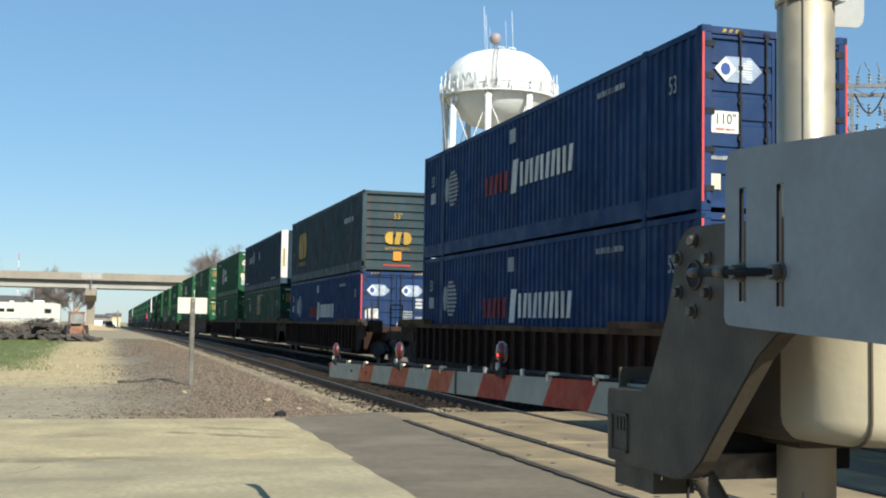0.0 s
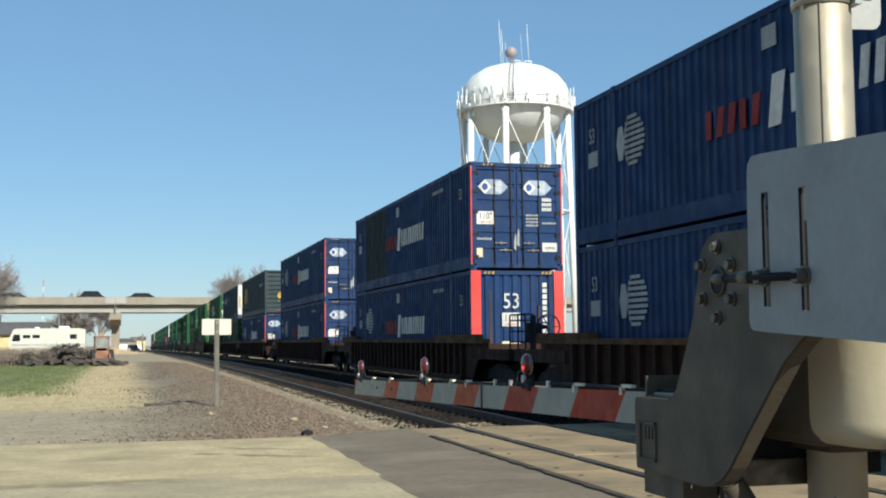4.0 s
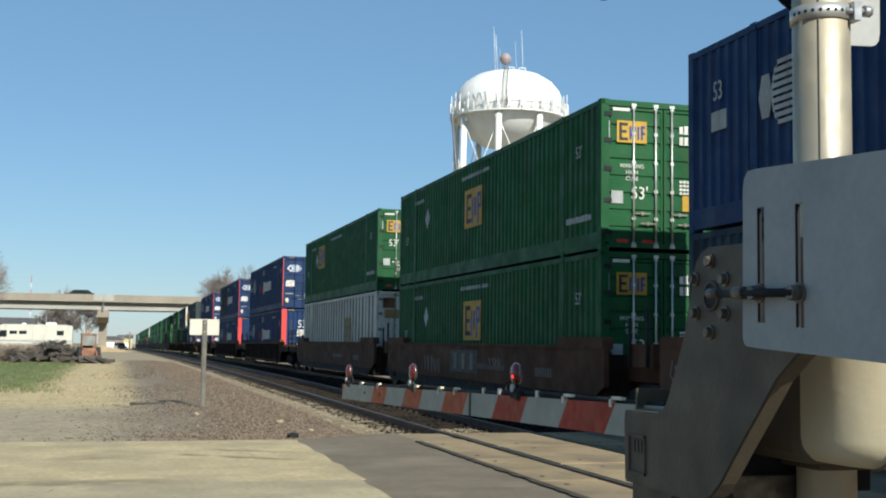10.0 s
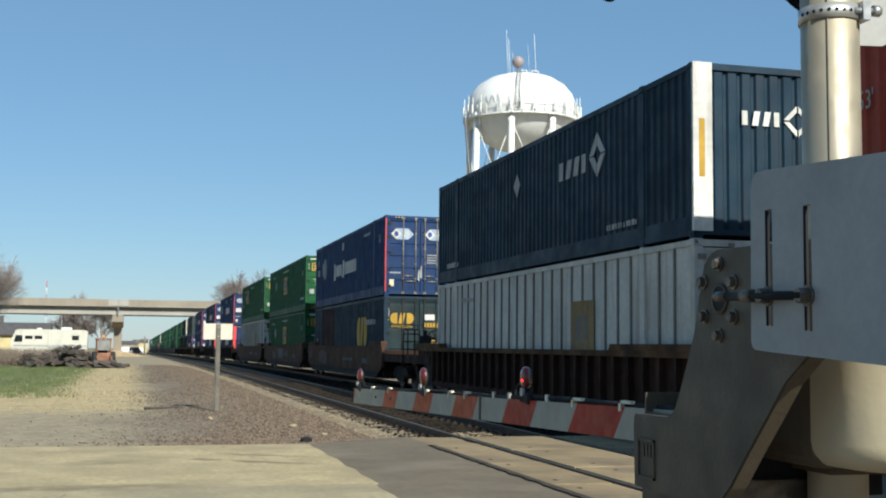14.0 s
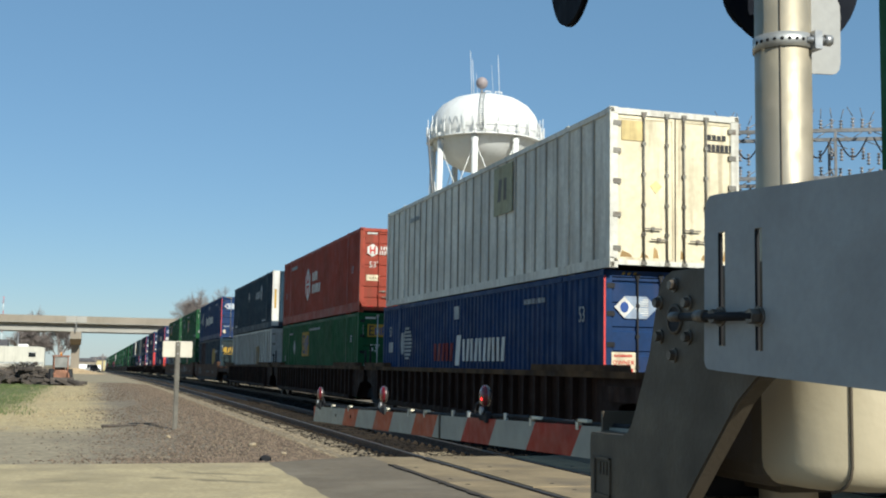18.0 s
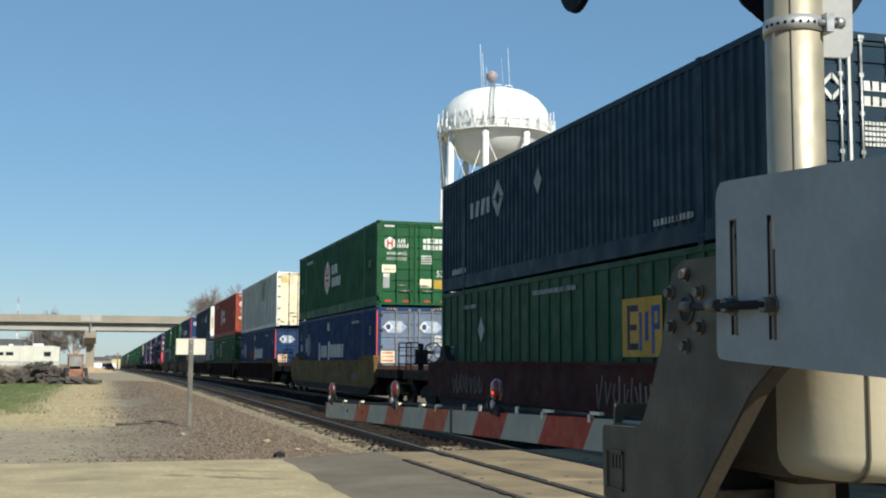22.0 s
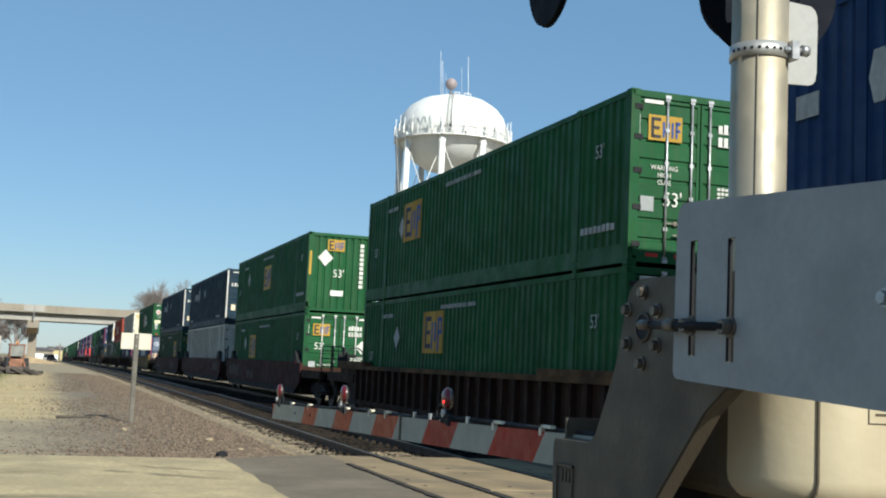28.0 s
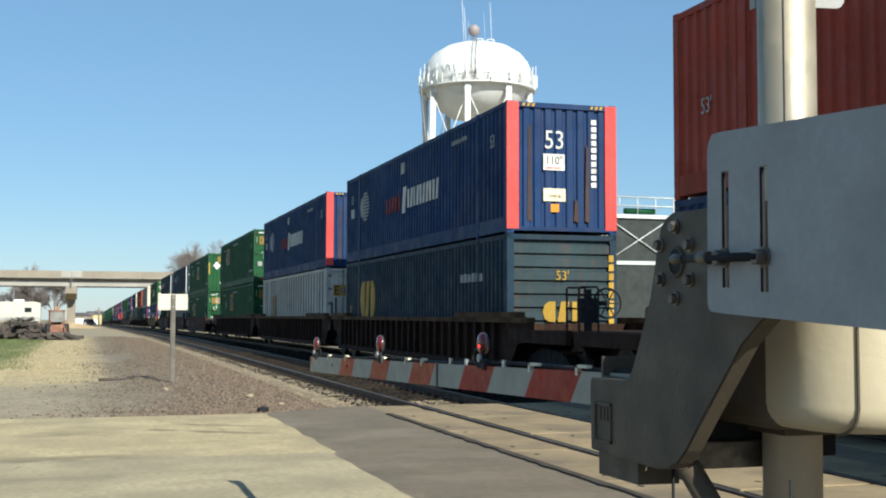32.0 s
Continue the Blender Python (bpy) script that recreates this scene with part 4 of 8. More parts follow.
def side_hub(c, d):
    side_poly(c, WHITE, tall_hexagon(5.7 + d, 1.55, 1.05, 1.35), "hub hexagon %.1f" % d)
    pieces(c, "emblem_stroke", REDMARK, "side hub strokes %.1f" % d, lambda s: [s.box(-CW - 0.008, -CW, CL - d - f - w, CL - d - f, z0, z1) for f, w, z0, z1 in ((5.38, 0.16, 1.10, 1.50), (5.38, 0.16, 1.60, 2.0), (5.86, 0.16, 1.10, 1.50), (5.86, 0.16, 1.60, 2.0), (5.56, 0.28, 1.40, 1.50), (5.56, 0.28, 1.60, 1.70))])
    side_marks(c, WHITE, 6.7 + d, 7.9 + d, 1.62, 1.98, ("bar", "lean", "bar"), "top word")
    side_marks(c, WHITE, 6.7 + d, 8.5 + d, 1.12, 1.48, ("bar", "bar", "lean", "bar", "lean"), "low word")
    side_text(c, "53'", 0.34, FADED, CL - 1.0, 1.3, 0.8)
    side_text(c, "53'", 0.34, FADED, 1.1, 1.5, 0.8)
    side_bars(c, FADED, 2.2, 3.6, 2.42, 2.56, 7, "hub code")


def side_plain(c, d):
    f = 7.35 + d
    tone, z = (PANELTAN, 1.62) if c.get("pale") else (OLDLABEL, 0.95)
    if abs(d - 2.6) > 0.01:
        side_poly(c, tone, [(f - 0.6, z), (f + 0.6, z), (f + 0.6, z + 1.1), (f - 0.6, z + 1.1)], "rusty patch %.1f %.1f" % (d, z), "old_label")
        side_marks(c, DIM, f - 0.36, f + 0.40, z + 0.3, z + 0.8, ("lean", "bar"), "patch %.1f" % d)
    side_bars(c, FADED, 2.6, 3.6, 2.3, 2.42, 6, "plain code")


def doors(c, mat, rods, ribs, hinges=DARKSTEEL):
    for left in (True, False):
        d = part("door", cached("door %s %d" % ("left" if left else "right", ribs), lambda s: door_leaf(s, left, ribs), mat), mat, c)
        part("door_frame", cached("door frame %d" % left, lambda s: door_frame(s, left), mat), mat, d)
        for u in ((-0.63, -0.17) if left else (0.17, 0.62)):
            rod = part("lock_rod", cached("rod", lock_rod, rods), rods, d, m=pose(u, -0.004, 0))
        part("rod_handle", cached("handle", rod_handle, LOCKSTEEL), LOCKSTEEL, d, m=pose(-0.60 if left else 0.18, 0, 0.72))
        part("rod_handle", cached("handle", rod_handle, LOCKSTEEL), LOCKSTEEL, d, m=pose(-0.48 if left else 0.30, 0, 0.53))
        for z in (0.35, 0.95, 1.55, 2.1, 2.6):
            part("hinge", cached("hinge", hinge, hinges), hinges, d, m=pose(-CW + 0.14 if left else CW - 0.14, 0.0, z))


def end_stack_door(c, body, seed, silver=False):
    doors(c, SLATEBLUE if silver else body, LOCKSTEEL if silver or seed == 10 else DARKSTEEL, 6)
    for u in (-0.62, 0.62):
        part("emblem", cached("end hexagon %.1f" % u, lambda s: s.prism(hexagon(u - 0.04, 2.22, 0.84, 0.40), "y", 0.004, 0.028), STRIPED), STRIPED, c, "pale worn hexagon")
        part("emblem", cached("end crystal %.1f" % u, lambda s: s.prism([(u - 0.46, 2.22), (u - 0.27, 2.03), (u - 0.08, 2.22), (u - 0.27, 2.41)], "y", -0.002, 0.02), WHITE), WHITE, c, "white diamond")
        part("emblem_stroke", cached("end disc %.1f" % u, lambda s: s.prism([(u - 0.27 + 0.085 * math.cos(k * 0.7854), 2.22 + 0.10 * math.sin(k * 0.7854)) for k in range(8)], "y", -0.006, 0.01), BLUEMARK), BLUEMARK, c)
        for k in range(4):
            part("emblem_stroke", cached("end stripe %.1f %d" % (u, k), lambda s: s.box(u - 0.06 + 0.05 * k, u + 0.20, 0.000, 0.01, 2.24 + 0.038 * k, 2.258 + 0.038 * k), WHITE), WHITE, c)
            part("emblem_stroke", cached("end stripe low %.1f %d" % (u, k), lambda s: s.box(u - 0.06 + 0.05 * k, u + 0.20, 0.000, 0.01, 2.19 - 0.038 * k, 2.208 - 0.038 * k), WHITE), WHITE, c)
    pieces(c, "corner_stripe", PILLAR, "red stripes", lambda s: (s.box(-CW + 0.004, -CW + 0.04, -0.006, 0.02, 0.15, CH - 0.12), s.box(CW - 0.04, CW - 0.004, -0.006, 0.02, 0.15, CH - 0.12)), "red painted corner edges")
    if seed == 2:
        end_plate(c, CREAM, -1.14, -0.66, 1.02, 1.42, label="cream notice with red words")
        end_text(c, "OWNER", 0.12, REDMARK, -0.90, 1.23, 0.95)
        end_marks(c, 0, "lettering", REDMARK, "notice words", lambda s: (bars(s, -1.08, -0.72, 1.33, 1.38, 9, 2), bars(s, -1.10, -0.70, 1.07, 1.13, 9, 4)))
    if seed not in (2, 10):
        end_plate(c, WHITE, -1.12, -0.64, 1.22, 1.56)
        end_text(c, '110"', 0.24, INK, -0.88, 1.43, 0.85)
        end_text(c, "INSIDE HEIGHT", 0.062, REDMARK, -0.88, 1.275, 0.80)
    end_plate(c, CREAM if seed % 2 else WHITE, 0.72, 1.14, 0.50, 0.74, label="pale weight label")
    end_text(c, "24,000 lbs", 0.095, INK, 0.93, 0.60, 0.75)
    end_plate(c, CREAM, -1.12, -0.96, 0.34, 0.58)
    end_marks(c, 0, "lettering", WHITE, "code block %d" % (seed % 3), lambda s: [bars(s, 0.72, 1.0, 1.86 - k * 0.13, 1.95 - k * 0.13, 4, seed + k) for k in range(3)])
    end_marks(c, 0, "lettering", FADED, "fine print", lambda s: [bars(s, 0.26, 0.62, 1.18 + k * 0.09, 1.23 + k * 0.09, 5, k) for k in range(4)] + [bars(s, 0.72, 1.12, 1.24, 1.30, 9, 3), bars(s, -1.12, -0.70, 0.80, 0.86, 10, 3)])
    for u, z0, z1 in ((-0.055, 0.52, 0.98), (0.03, 0.62, 1.12)):
        part("torn_sticker", cached("sticker %.2f" % u, lambda s: s.prism([(u - 0.03, z0 + 0.05), (u + 0.03, z0), (u + 0.035, z1 - 0.08), (u + 0.01, z1), (u - 0.025, z1 - 0.2)], "y", 0.000, 0.012), FADED), FADED, c, "torn white sticker beside the door gap")
    end_marks(c, 0, "warning_stripes", YELLOW, "stripes", lambda s: [s.prism([(u, CH - 0.10), (u + 0.05, CH - 0.10), (u + 0.08, CH - 0.05), (u + 0.03, CH - 0.05)], "y", -0.006, 0.01) for u in (-0.95, -0.84, -0.73, 0.66, 0.77, 0.88)])


def end_stack_front(c, body, seed):
    part("end_panel", cached("end vertical", end_vertical, body), body, c)
    part("corner_post", cached("red post l", lambda s: s.box(-CW - 0.003, -CW + 0.27, -0.008, 0.05, 0.10, CH - 0.02), PILLAR), PILLAR, c, "bright red corner post")
    part("corner_post", cached("red post r", lambda s: s.box(CW - 0.27, CW + 0.003, -0.008, 0.05, 0.10, CH - 0.02), PILLAR), PILLAR, c, "bright red corner post")
    end_text(c, "53", 0.58, WHITE, -0.18, 2.05, 0.85)
    end_plate(c, WHITE, -0.44, 0.06, 1.40, 1.76)
    end_text(c, '110"', 0.26, INK, -0.19, 1.61, 0.85)
    end_text(c, "INSIDE HEIGHT", 0.064, REDMARK, -0.19, 1.45, 0.80)
    end_plate(c, CREAM, -0.44, 0.08, 0.72, 1.0, label="pale weight label")
    end_text(c, "24,000 lbs", 0.105, INK, -0.18, 0.83, 0.75)
    end_plate(c, ORANGE, -0.27, -0.07, 0.48, 0.66)
    end_marks(c, 0, "lettering", WHITE, "tall code", lambda s: [s.box(0.70, 0.82, 0.012, 0.03, 1.05 + k * 0.155, 1.16 + k * 0.155) for k in range(10)])
    end_marks(c, 0, "warning_stripes", YELLOW, "stripes 2", lambda s: [s.prism([(u, CH - 0.11), (u + 0.06, CH - 0.11), (u + 0.09, CH - 0.04), (u + 0.03, CH - 0.04)], "y", -0.012, 0.0) for u in (-0.95, -0.84, -0.73, 0.66, 0.77, 0.88)])
    pieces(c, "rust_streak", RUSTSTREAK, "rust streaks", lambda s: [s.prism([(u, 0.3), (u + w, 0.25), (u + w * 0.8, z), (u + w * 0.3, z + 0.1)], "y", 0.020, 0.034) for u, w, z in ((-0.82, 0.11, 2.3), (0.28, 0.12, 0.7), (0.55, 0.10, 1.9))], "brown rust streaks")


def yellow_square(c, u, z, w=0.62, h=0.42):
    end_plate(c, YELLOW, u - w / 2, u + w / 2, z - h / 2, z + h / 2, "emblem", 0.010)
    pieces(c, "emblem_stroke", INK, "emp end %.2f %.2f" % (u, z), lambda s: [s.box(u + a * w, u + b * w, 0.002, 0.02, z + p * h, z + q * h) for a, b, p, q in ((-0.42, -0.34, -0.4, 0.4), (-0.42, -0.14, -0.4, -0.28), (-0.42, -0.14, 0.28, 0.4), (-0.42, -0.18, -0.06, 0.06))])
    pieces(c, "emblem_stroke", BLUEMARK, "emp end blue %.2f %.2f" % (u, z), lambda s: [s.box(u + a * w, u + b * w, 0.002, 0.02, z + p * h, z + q * h) for a, b, p, q in ((-0.08, -0.02, -0.35, 0.25), (0.06, 0.12, -0.2, 0.25), (0.18, 0.24, -0.35, 0.25), (0.30, 0.36, -0.35, 0.3), (0.30, 0.44, 0.18, 0.3), (0.30, 0.44, -0.1, 0.0))])


def end_emp_door(c, body, seed):
    doors(c, body, GALV if seed % 2 else ZINC, 8)
    yellow_square(c, -0.66, 2.28)
    end_text(c, "53'", 0.34, WHITE, -0.72 if seed % 3 else -0.5, 1.68 if seed % 3 else 1.1, 0.9)
    for k, w in enumerate(("WARNING", "HIGH", "CUBE")):
        end_text(c, w, 0.115, WHITE, -0.52 if seed % 3 else -0.66, (1.02 if seed % 3 else 1.62) - k * 0.12, 0.9)
    end_plate(c, WHITE, -1.05, -0.70, CH - 0.22, CH - 0.16)
    end_plate(c, WHITE, -1.20, -1.12, 2.10, 2.48)
    end_plate(c, WHITE, 0.72, 1.06, CH - 0.22, CH - 0.16)
    end_plate(c, FADED, -1.08, -0.84, 0.90, 1.14, label="faded square sticker")
    end_plate(c, YELLOW, 0.40, 0.95, 0.80, 1.10)
    end_plate(c, REDMARK, -0.96, -0.74, 0.16, 0.22)
    end_plate(c, REDMARK, -0.44, -0.20, 0.16, 0.22)
    part("diamond", cached("end diamond", lambda s: s.prism([(0.62, 1.70), (0.86, 1.46), (1.10, 1.70), (0.86, 1.94)], "y", 0.008, 0.028), WHITE), WHITE, c)
    end_marks(c, 0, "lettering", WHITE, "emp code block", lambda s: [bars(s, 0.34, 0.86, 2.30 - k * 0.22, 2.46 - k * 0.22, 5, seed + k) for k in range(2)] + [bars(s, 0.34, 1.1, 1.12 + k * 0.075, 1.17 + k * 0.075, 10, k) for k in range(4)])


def end_emp_front(c, body, seed):
    part("end_panel", cached("end vertical", end_vertical, body), body, c)
    end_plate(c, YELLOW, -CW + 0.05, -CW + 0.13, 1.35, 2.2, y=-0.004)
    yellow_square(c, -0.28, 2.45)
    part("diamond", cached("front diamond", lambda s: s.prism([(-0.94, 1.98), (-0.66, 1.68), (-0.38, 1.98), (-0.66, 2.28)], "y", 0.008, 0.04), WHITE), WHITE, c)
    end_text(c, "53'", 0.40, WHITE, -0.15, 1.42, 0.9)
    end_plate(c, WHITE, -0.42, 0.05, 0.62, 0.82)
    end_marks(c, 0, "lettering", WHITE, "emp tall code", lambda s: [s.box(0.62, 0.76, 0.012, 0.03, 0.95 + k * 0.165, 1.07 + k * 0.165) for k in range(10)])


def end_csx_door(c, body, seed):
    doors(c, DOORSLATE, DARKSTEEL, 3)
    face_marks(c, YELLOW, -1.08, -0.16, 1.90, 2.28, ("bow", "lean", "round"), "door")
    end_text(c, "INTERMODAL", 0.125, YELLOW, -0.63, 1.80, 1.05)
    end_marks(c, 0, "lettering", YELLOW, "csx code", lambda s: (bars(s, 0.16, 0.84, 1.78, 1.94, 6, 2), [bars(s, 0.2, 0.9, 1.10 + k * 0.09, 1.15 + k * 0.09, 9, k) for k in range(4)]))
    end_plate(c, WHITE, 0.16, 0.56, 2.04, 2.24)
    end_plate(c, WHITE, -1.2, -1.12, 2.0, 2.45)


def end_csx_front(c, body, seed):
    part("end_panel", cached("end ribs", end_ribs, SLATE), SLATE, c)
    end_text(c, "53'", 0.30, YELLOW, 0.0, 1.98, 0.9)
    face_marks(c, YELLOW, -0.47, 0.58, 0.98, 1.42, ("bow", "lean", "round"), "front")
    end_text(c, "INTERMODAL", 0.13, YELLOW, 0.02, 0.82, 1.15)
    end_plate(c, ORANGE, -0.14, 0.16, 0.40, 0.72)
    end_marks(c, 0, "lettering", YELLOW, "csx tall code", lambda s: [s.box(1.10, 1.22, -0.004, 0.03, 0.30 + k * 0.20, 0.45 + k * 0.20) for k in range(11)])
    end_marks(c, 0, "warning_bars", REDMARK, "csx red bars", lambda s: s.box(-0.5, 0.5, 0.016, 0.03, 0.20, 0.25))


def end_ring(s, u, z, r):
    for a, b in (((0, 1), (1, 0)), ((1, 0), (0, -1)), ((0, -1), (-1, 0)), ((-1, 0), (0, 1))):
        q = [a, b, (b[0] * 0.58, b[1] * 0.58), (a[0] * 0.58, a[1] * 0.58)]
        s.prism([(u + p[0] * r * 0.93 + (a[0] + b[0]) * r * 0.06, z + p[1] * r * 0.93 + (a[1] + b[1]) * r * 0.06) for p in q], "y", 0.008, 0.03)


def end_umax_door(c, body, seed):
    doors(c, body, GALV, 9)
    pieces(c, "white_edge", WHITE, "umax edge", lambda s: (s.box(-CW - 0.002, -CW + 0.07, -0.008, 0.03, 0.3, CH - 0.1), s.box(-0.045, 0.0, -0.006, 0.03, 0.3, CH - 0.14)))
    face_marks(c, WHITE, -1.06, -0.50, 1.97, 2.15, ("bar", "lean", "lean", "bar"), "pale door")
    end_marks(c, 0, "emblem", WHITE, "umax ring", lambda s: end_ring(s, -0.30, 2.06, 0.20))
    end_plate(c, CREAM, -1.02, -0.80, 0.72, 1.02)
    end_plate(c, WHITE, -1.02, -0.70, CH - 0.22, CH - 0.16)
    end_marks(c, 0, "lettering", WHITE, "umax code", lambda s: [bars(s, 0.22, 0.80, 2.04 - k * 0.22, 2.18 - k * 0.22, 4, k) for k in range(2)] + [bars(s, 0.22, 0.66, 1.25 + k * 0.075, 1.30 + k * 0.075, 7, k) for k in range(5)])


def end_umax_front(c, body, seed):
    part("end_panel", cached("end vertical", end_vertical, body), body, c)
    part("corner_post", cached("white post", lambda s: s.box(-CW - 0.003, -CW + 0.34, -0.008, 0.05, 0.12, CH - 0.01), WHITE), WHITE, c, "broad white corner post")
    part("corner_post", cached("white post r", lambda s: s.box(CW - 0.12, CW + 0.003, -0.008, 0.05, 0.12, CH - 0.01), WHITE), WHITE, c, "white corner post")
    end_plate(c, YELLOW, -CW + 0.10, -CW + 0.20, 1.0, 1.95, y=-0.014)
    face_marks(c, WHITE, -0.42, 0.36, 1.89, 2.13, ("bar", "lean", "lean", "bar"), "pale front")
    end_marks(c, 0, "emblem", WHITE, "umax front ring", lambda s: end_ring(s, 0.62, 2.0, 0.26))
    end_marks(c, 0, "lettering", WHITE, "umax tall code", lambda s: [s.box(0.98, 1.08, 0.012, 0.03, 0.9 + k * 0.15, 1.0 + k * 0.15) for k in range(10)])


def end_white_door(c, body, seed):
    # The white box's doors take cream, for rust and for the sun on them.
    doors(c, CREAM if seed % 2 == 0 else body, LOCKSTEEL, 1, LOCKSTEEL)
    if seed % 2 == 0 or seed == 9:
        end_plate(c, PALEYELLOW if seed % 2 == 0 else CHORD, -1.06, -0.60, 2.30, 2.66, "faded_label", label="faded yellow label")
    if seed % 2 == 0:
        end_marks(c, 0, "lettering", INK, "white code", lambda s: (bars(s, 0.66, 1.06, 2.42, 2.52, 4, 1), bars(s, 0.66, 1.20, 2.20, 2.34, 6, 2)))
        part("diamond_stain", cached("diamond stain", lambda s: s.prism([(-0.50, 1.50), (-0.38, 1.36), (-0.26, 1.50), (-0.38, 1.60)], "y", 0.022, 0.03), PALEYELLOW), PALEYELLOW, c, "faint diamond shaped stain")
        end_plate(c, ORANGE, 0.74, 1.0, 0.80, 0.98)
        pieces(c, "rust_streak", STAIN, "white rust", lambda s: [s.prism([(u, 0.16), (u + w, 0.16), (u + w * 0.7, z), (u + w * 0.2, z + 0.06)], "y", 0.024, 0.031) for u, w, z in ((-1.1, 0.3, 0.26), (-0.7, 0.22, 0.24), (-0.44, 0.12, 0.34), (0.1, 0.1, 0.3), (0.5, 0.3, 0.24), (0.95, 0.2, 0.32))], "rust bleeding from the sill")
    elif seed == 19:
        yellow_square(c, -0.70, 2.05)
    elif seed == 9:
        end_plate(c, OLDLABEL, -1.0, -0.40, 1.95, 2.25, "old_label", label="tan weathered label")


def end_hub_door(c, body, seed):
    doors(c, body, body, 7, body)
    part("emblem", cached("hub end hexagon", lambda s: s.prism(tall_hexagon(-0.86, 2.12, 0.36, 0.44), "y", 0.006, 0.028), WHITE), WHITE, c)
    pieces(c, "emblem_stroke", REDMARK, "hub end bars", lambda s: [s.box(-0.86 + a, -0.86 + b, 0.0, 0.02, 2.12 + p, 2.12 + q) for a, b, p, q in ((-0.10, -0.05, -0.13, 0.13), (0.05, 0.10, -0.13, 0.13), (-0.06, 0.06, -0.03, 0.03))])
    face_marks(c, WHITE, -0.58, -0.30, 2.14, 2.27, ("bar", "lean", "bar"), "top")
    face_marks(c, WHITE, -0.62, -0.20, 1.98, 2.11, ("bar", "bar", "lean", "bar", "lean"), "low")
    if seed % 2:
        end_text(c, "53'", 0.30, WHITE, -0.82, 1.62, 0.9)
        end_plate(c, CREAM, -1.06, -0.60, 1.08, 1.28)
        end_text(c, "24,000 lbs", 0.10, INK, -0.83, 1.17, 0.75)
    else:
        end_text(c, "WARNING", 0.15, WHITE, -0.62, 1.78, 0.95)
        end_text(c, "HIGH CUBE", 0.15, WHITE, -0.62, 1.60, 0.9)
        end_plate(c, CREAM, -1.12, -0.62, 1.14, 1.40)
        end_text(c, "24,000 lbs", 0.12, INK, -0.87, 1.24, 0.75)
        end_plate(c, WHITE, -1.08, -0.86, 0.98, 1.11)
        end_plate(c, FADED, -1.08, -0.86, 0.62, 0.97)
        end_text(c, "53'", 0.30, WHITE, 0.92, 1.12, 0.9)
        end_plate(c, YELLOW, 0.68, 1.12, 0.62, 0.92)
        end_plate(c, CREAM, 0.18, 0.62, 0.66, 0.94)
    end_marks(c, 0, "lettering", WHITE, "hub code", lambda s: [bars(s, 0.30, 1.0, 2.16 - k * 0.22, 2.32 - k * 0.22, 5, k) for k in range(2)] + [bars(s, 0.24, 0.62, 1.45 + k * 0.08, 1.50 + k * 0.08, 6, k) for k in range(4)])
    for u0, u1 in ((-1.05, -0.70), (0.68, 1.05)):
        end_plate(c, WHITE, u0, u1, CH - 0.22, CH - 0.16)
    for u in (-1.0, -0.4, 0.35, 0.92):
        end_plate(c, REDMARK, u, u + 0.2, 0.16, 0.22)


LIVERY = {
    "stack": (BLUE, "blue corrugated", side_stack), "pacer": (BLUE, "blue corrugated", lambda c, s: side_stack(c, s, True)),
    "emp": (GREEN, "green corrugated", side_emp), "deep": (DEEP, "deep green panelled", side_emp), "csx": (SLATE, "slate grey", side_csx), "navycsx": (NAVY, "dark navy", side_csx),
    "umax": (NAVY, "dark navy", side_umax), "hub": (GREEN, "green corrugated", side_hub), "redhub": (RED, "red corrugated", side_hub),
    "white": (SHADEWHITE, "off-white panelled", side_plain), "grey": (GREY, "pale grey panelled", side_plain),
}
ENDS = {"stack_door": end_stack_door, "silver_door": lambda c, b, s: end_stack_door(c, b, s, True), "stack_front": end_stack_front, "emp_door": end_emp_door, "emp_front": end_emp_front, "csx_door": end_csx_door, "csx_front": end_csx_front, "umax_door": end_umax_door, "umax_front": end_umax_front, "white_door": end_white_door, "hub_door": end_hub_door}
END_WORDS = {"stack_door": "with white hexagon marks", "silver_door": "with silver doors", "stack_front": "with red corner posts", "emp_door": "with a yellow square", "emp_front": "with a white diamond", "csx_door": "with yellow door marks", "csx_front": "with a ribbed end", "umax_door": "with white edges", "umax_front": "with a white post", "white_door": "with weathered doors", "hub_door": "with a white hexagon"}
MOVING = []


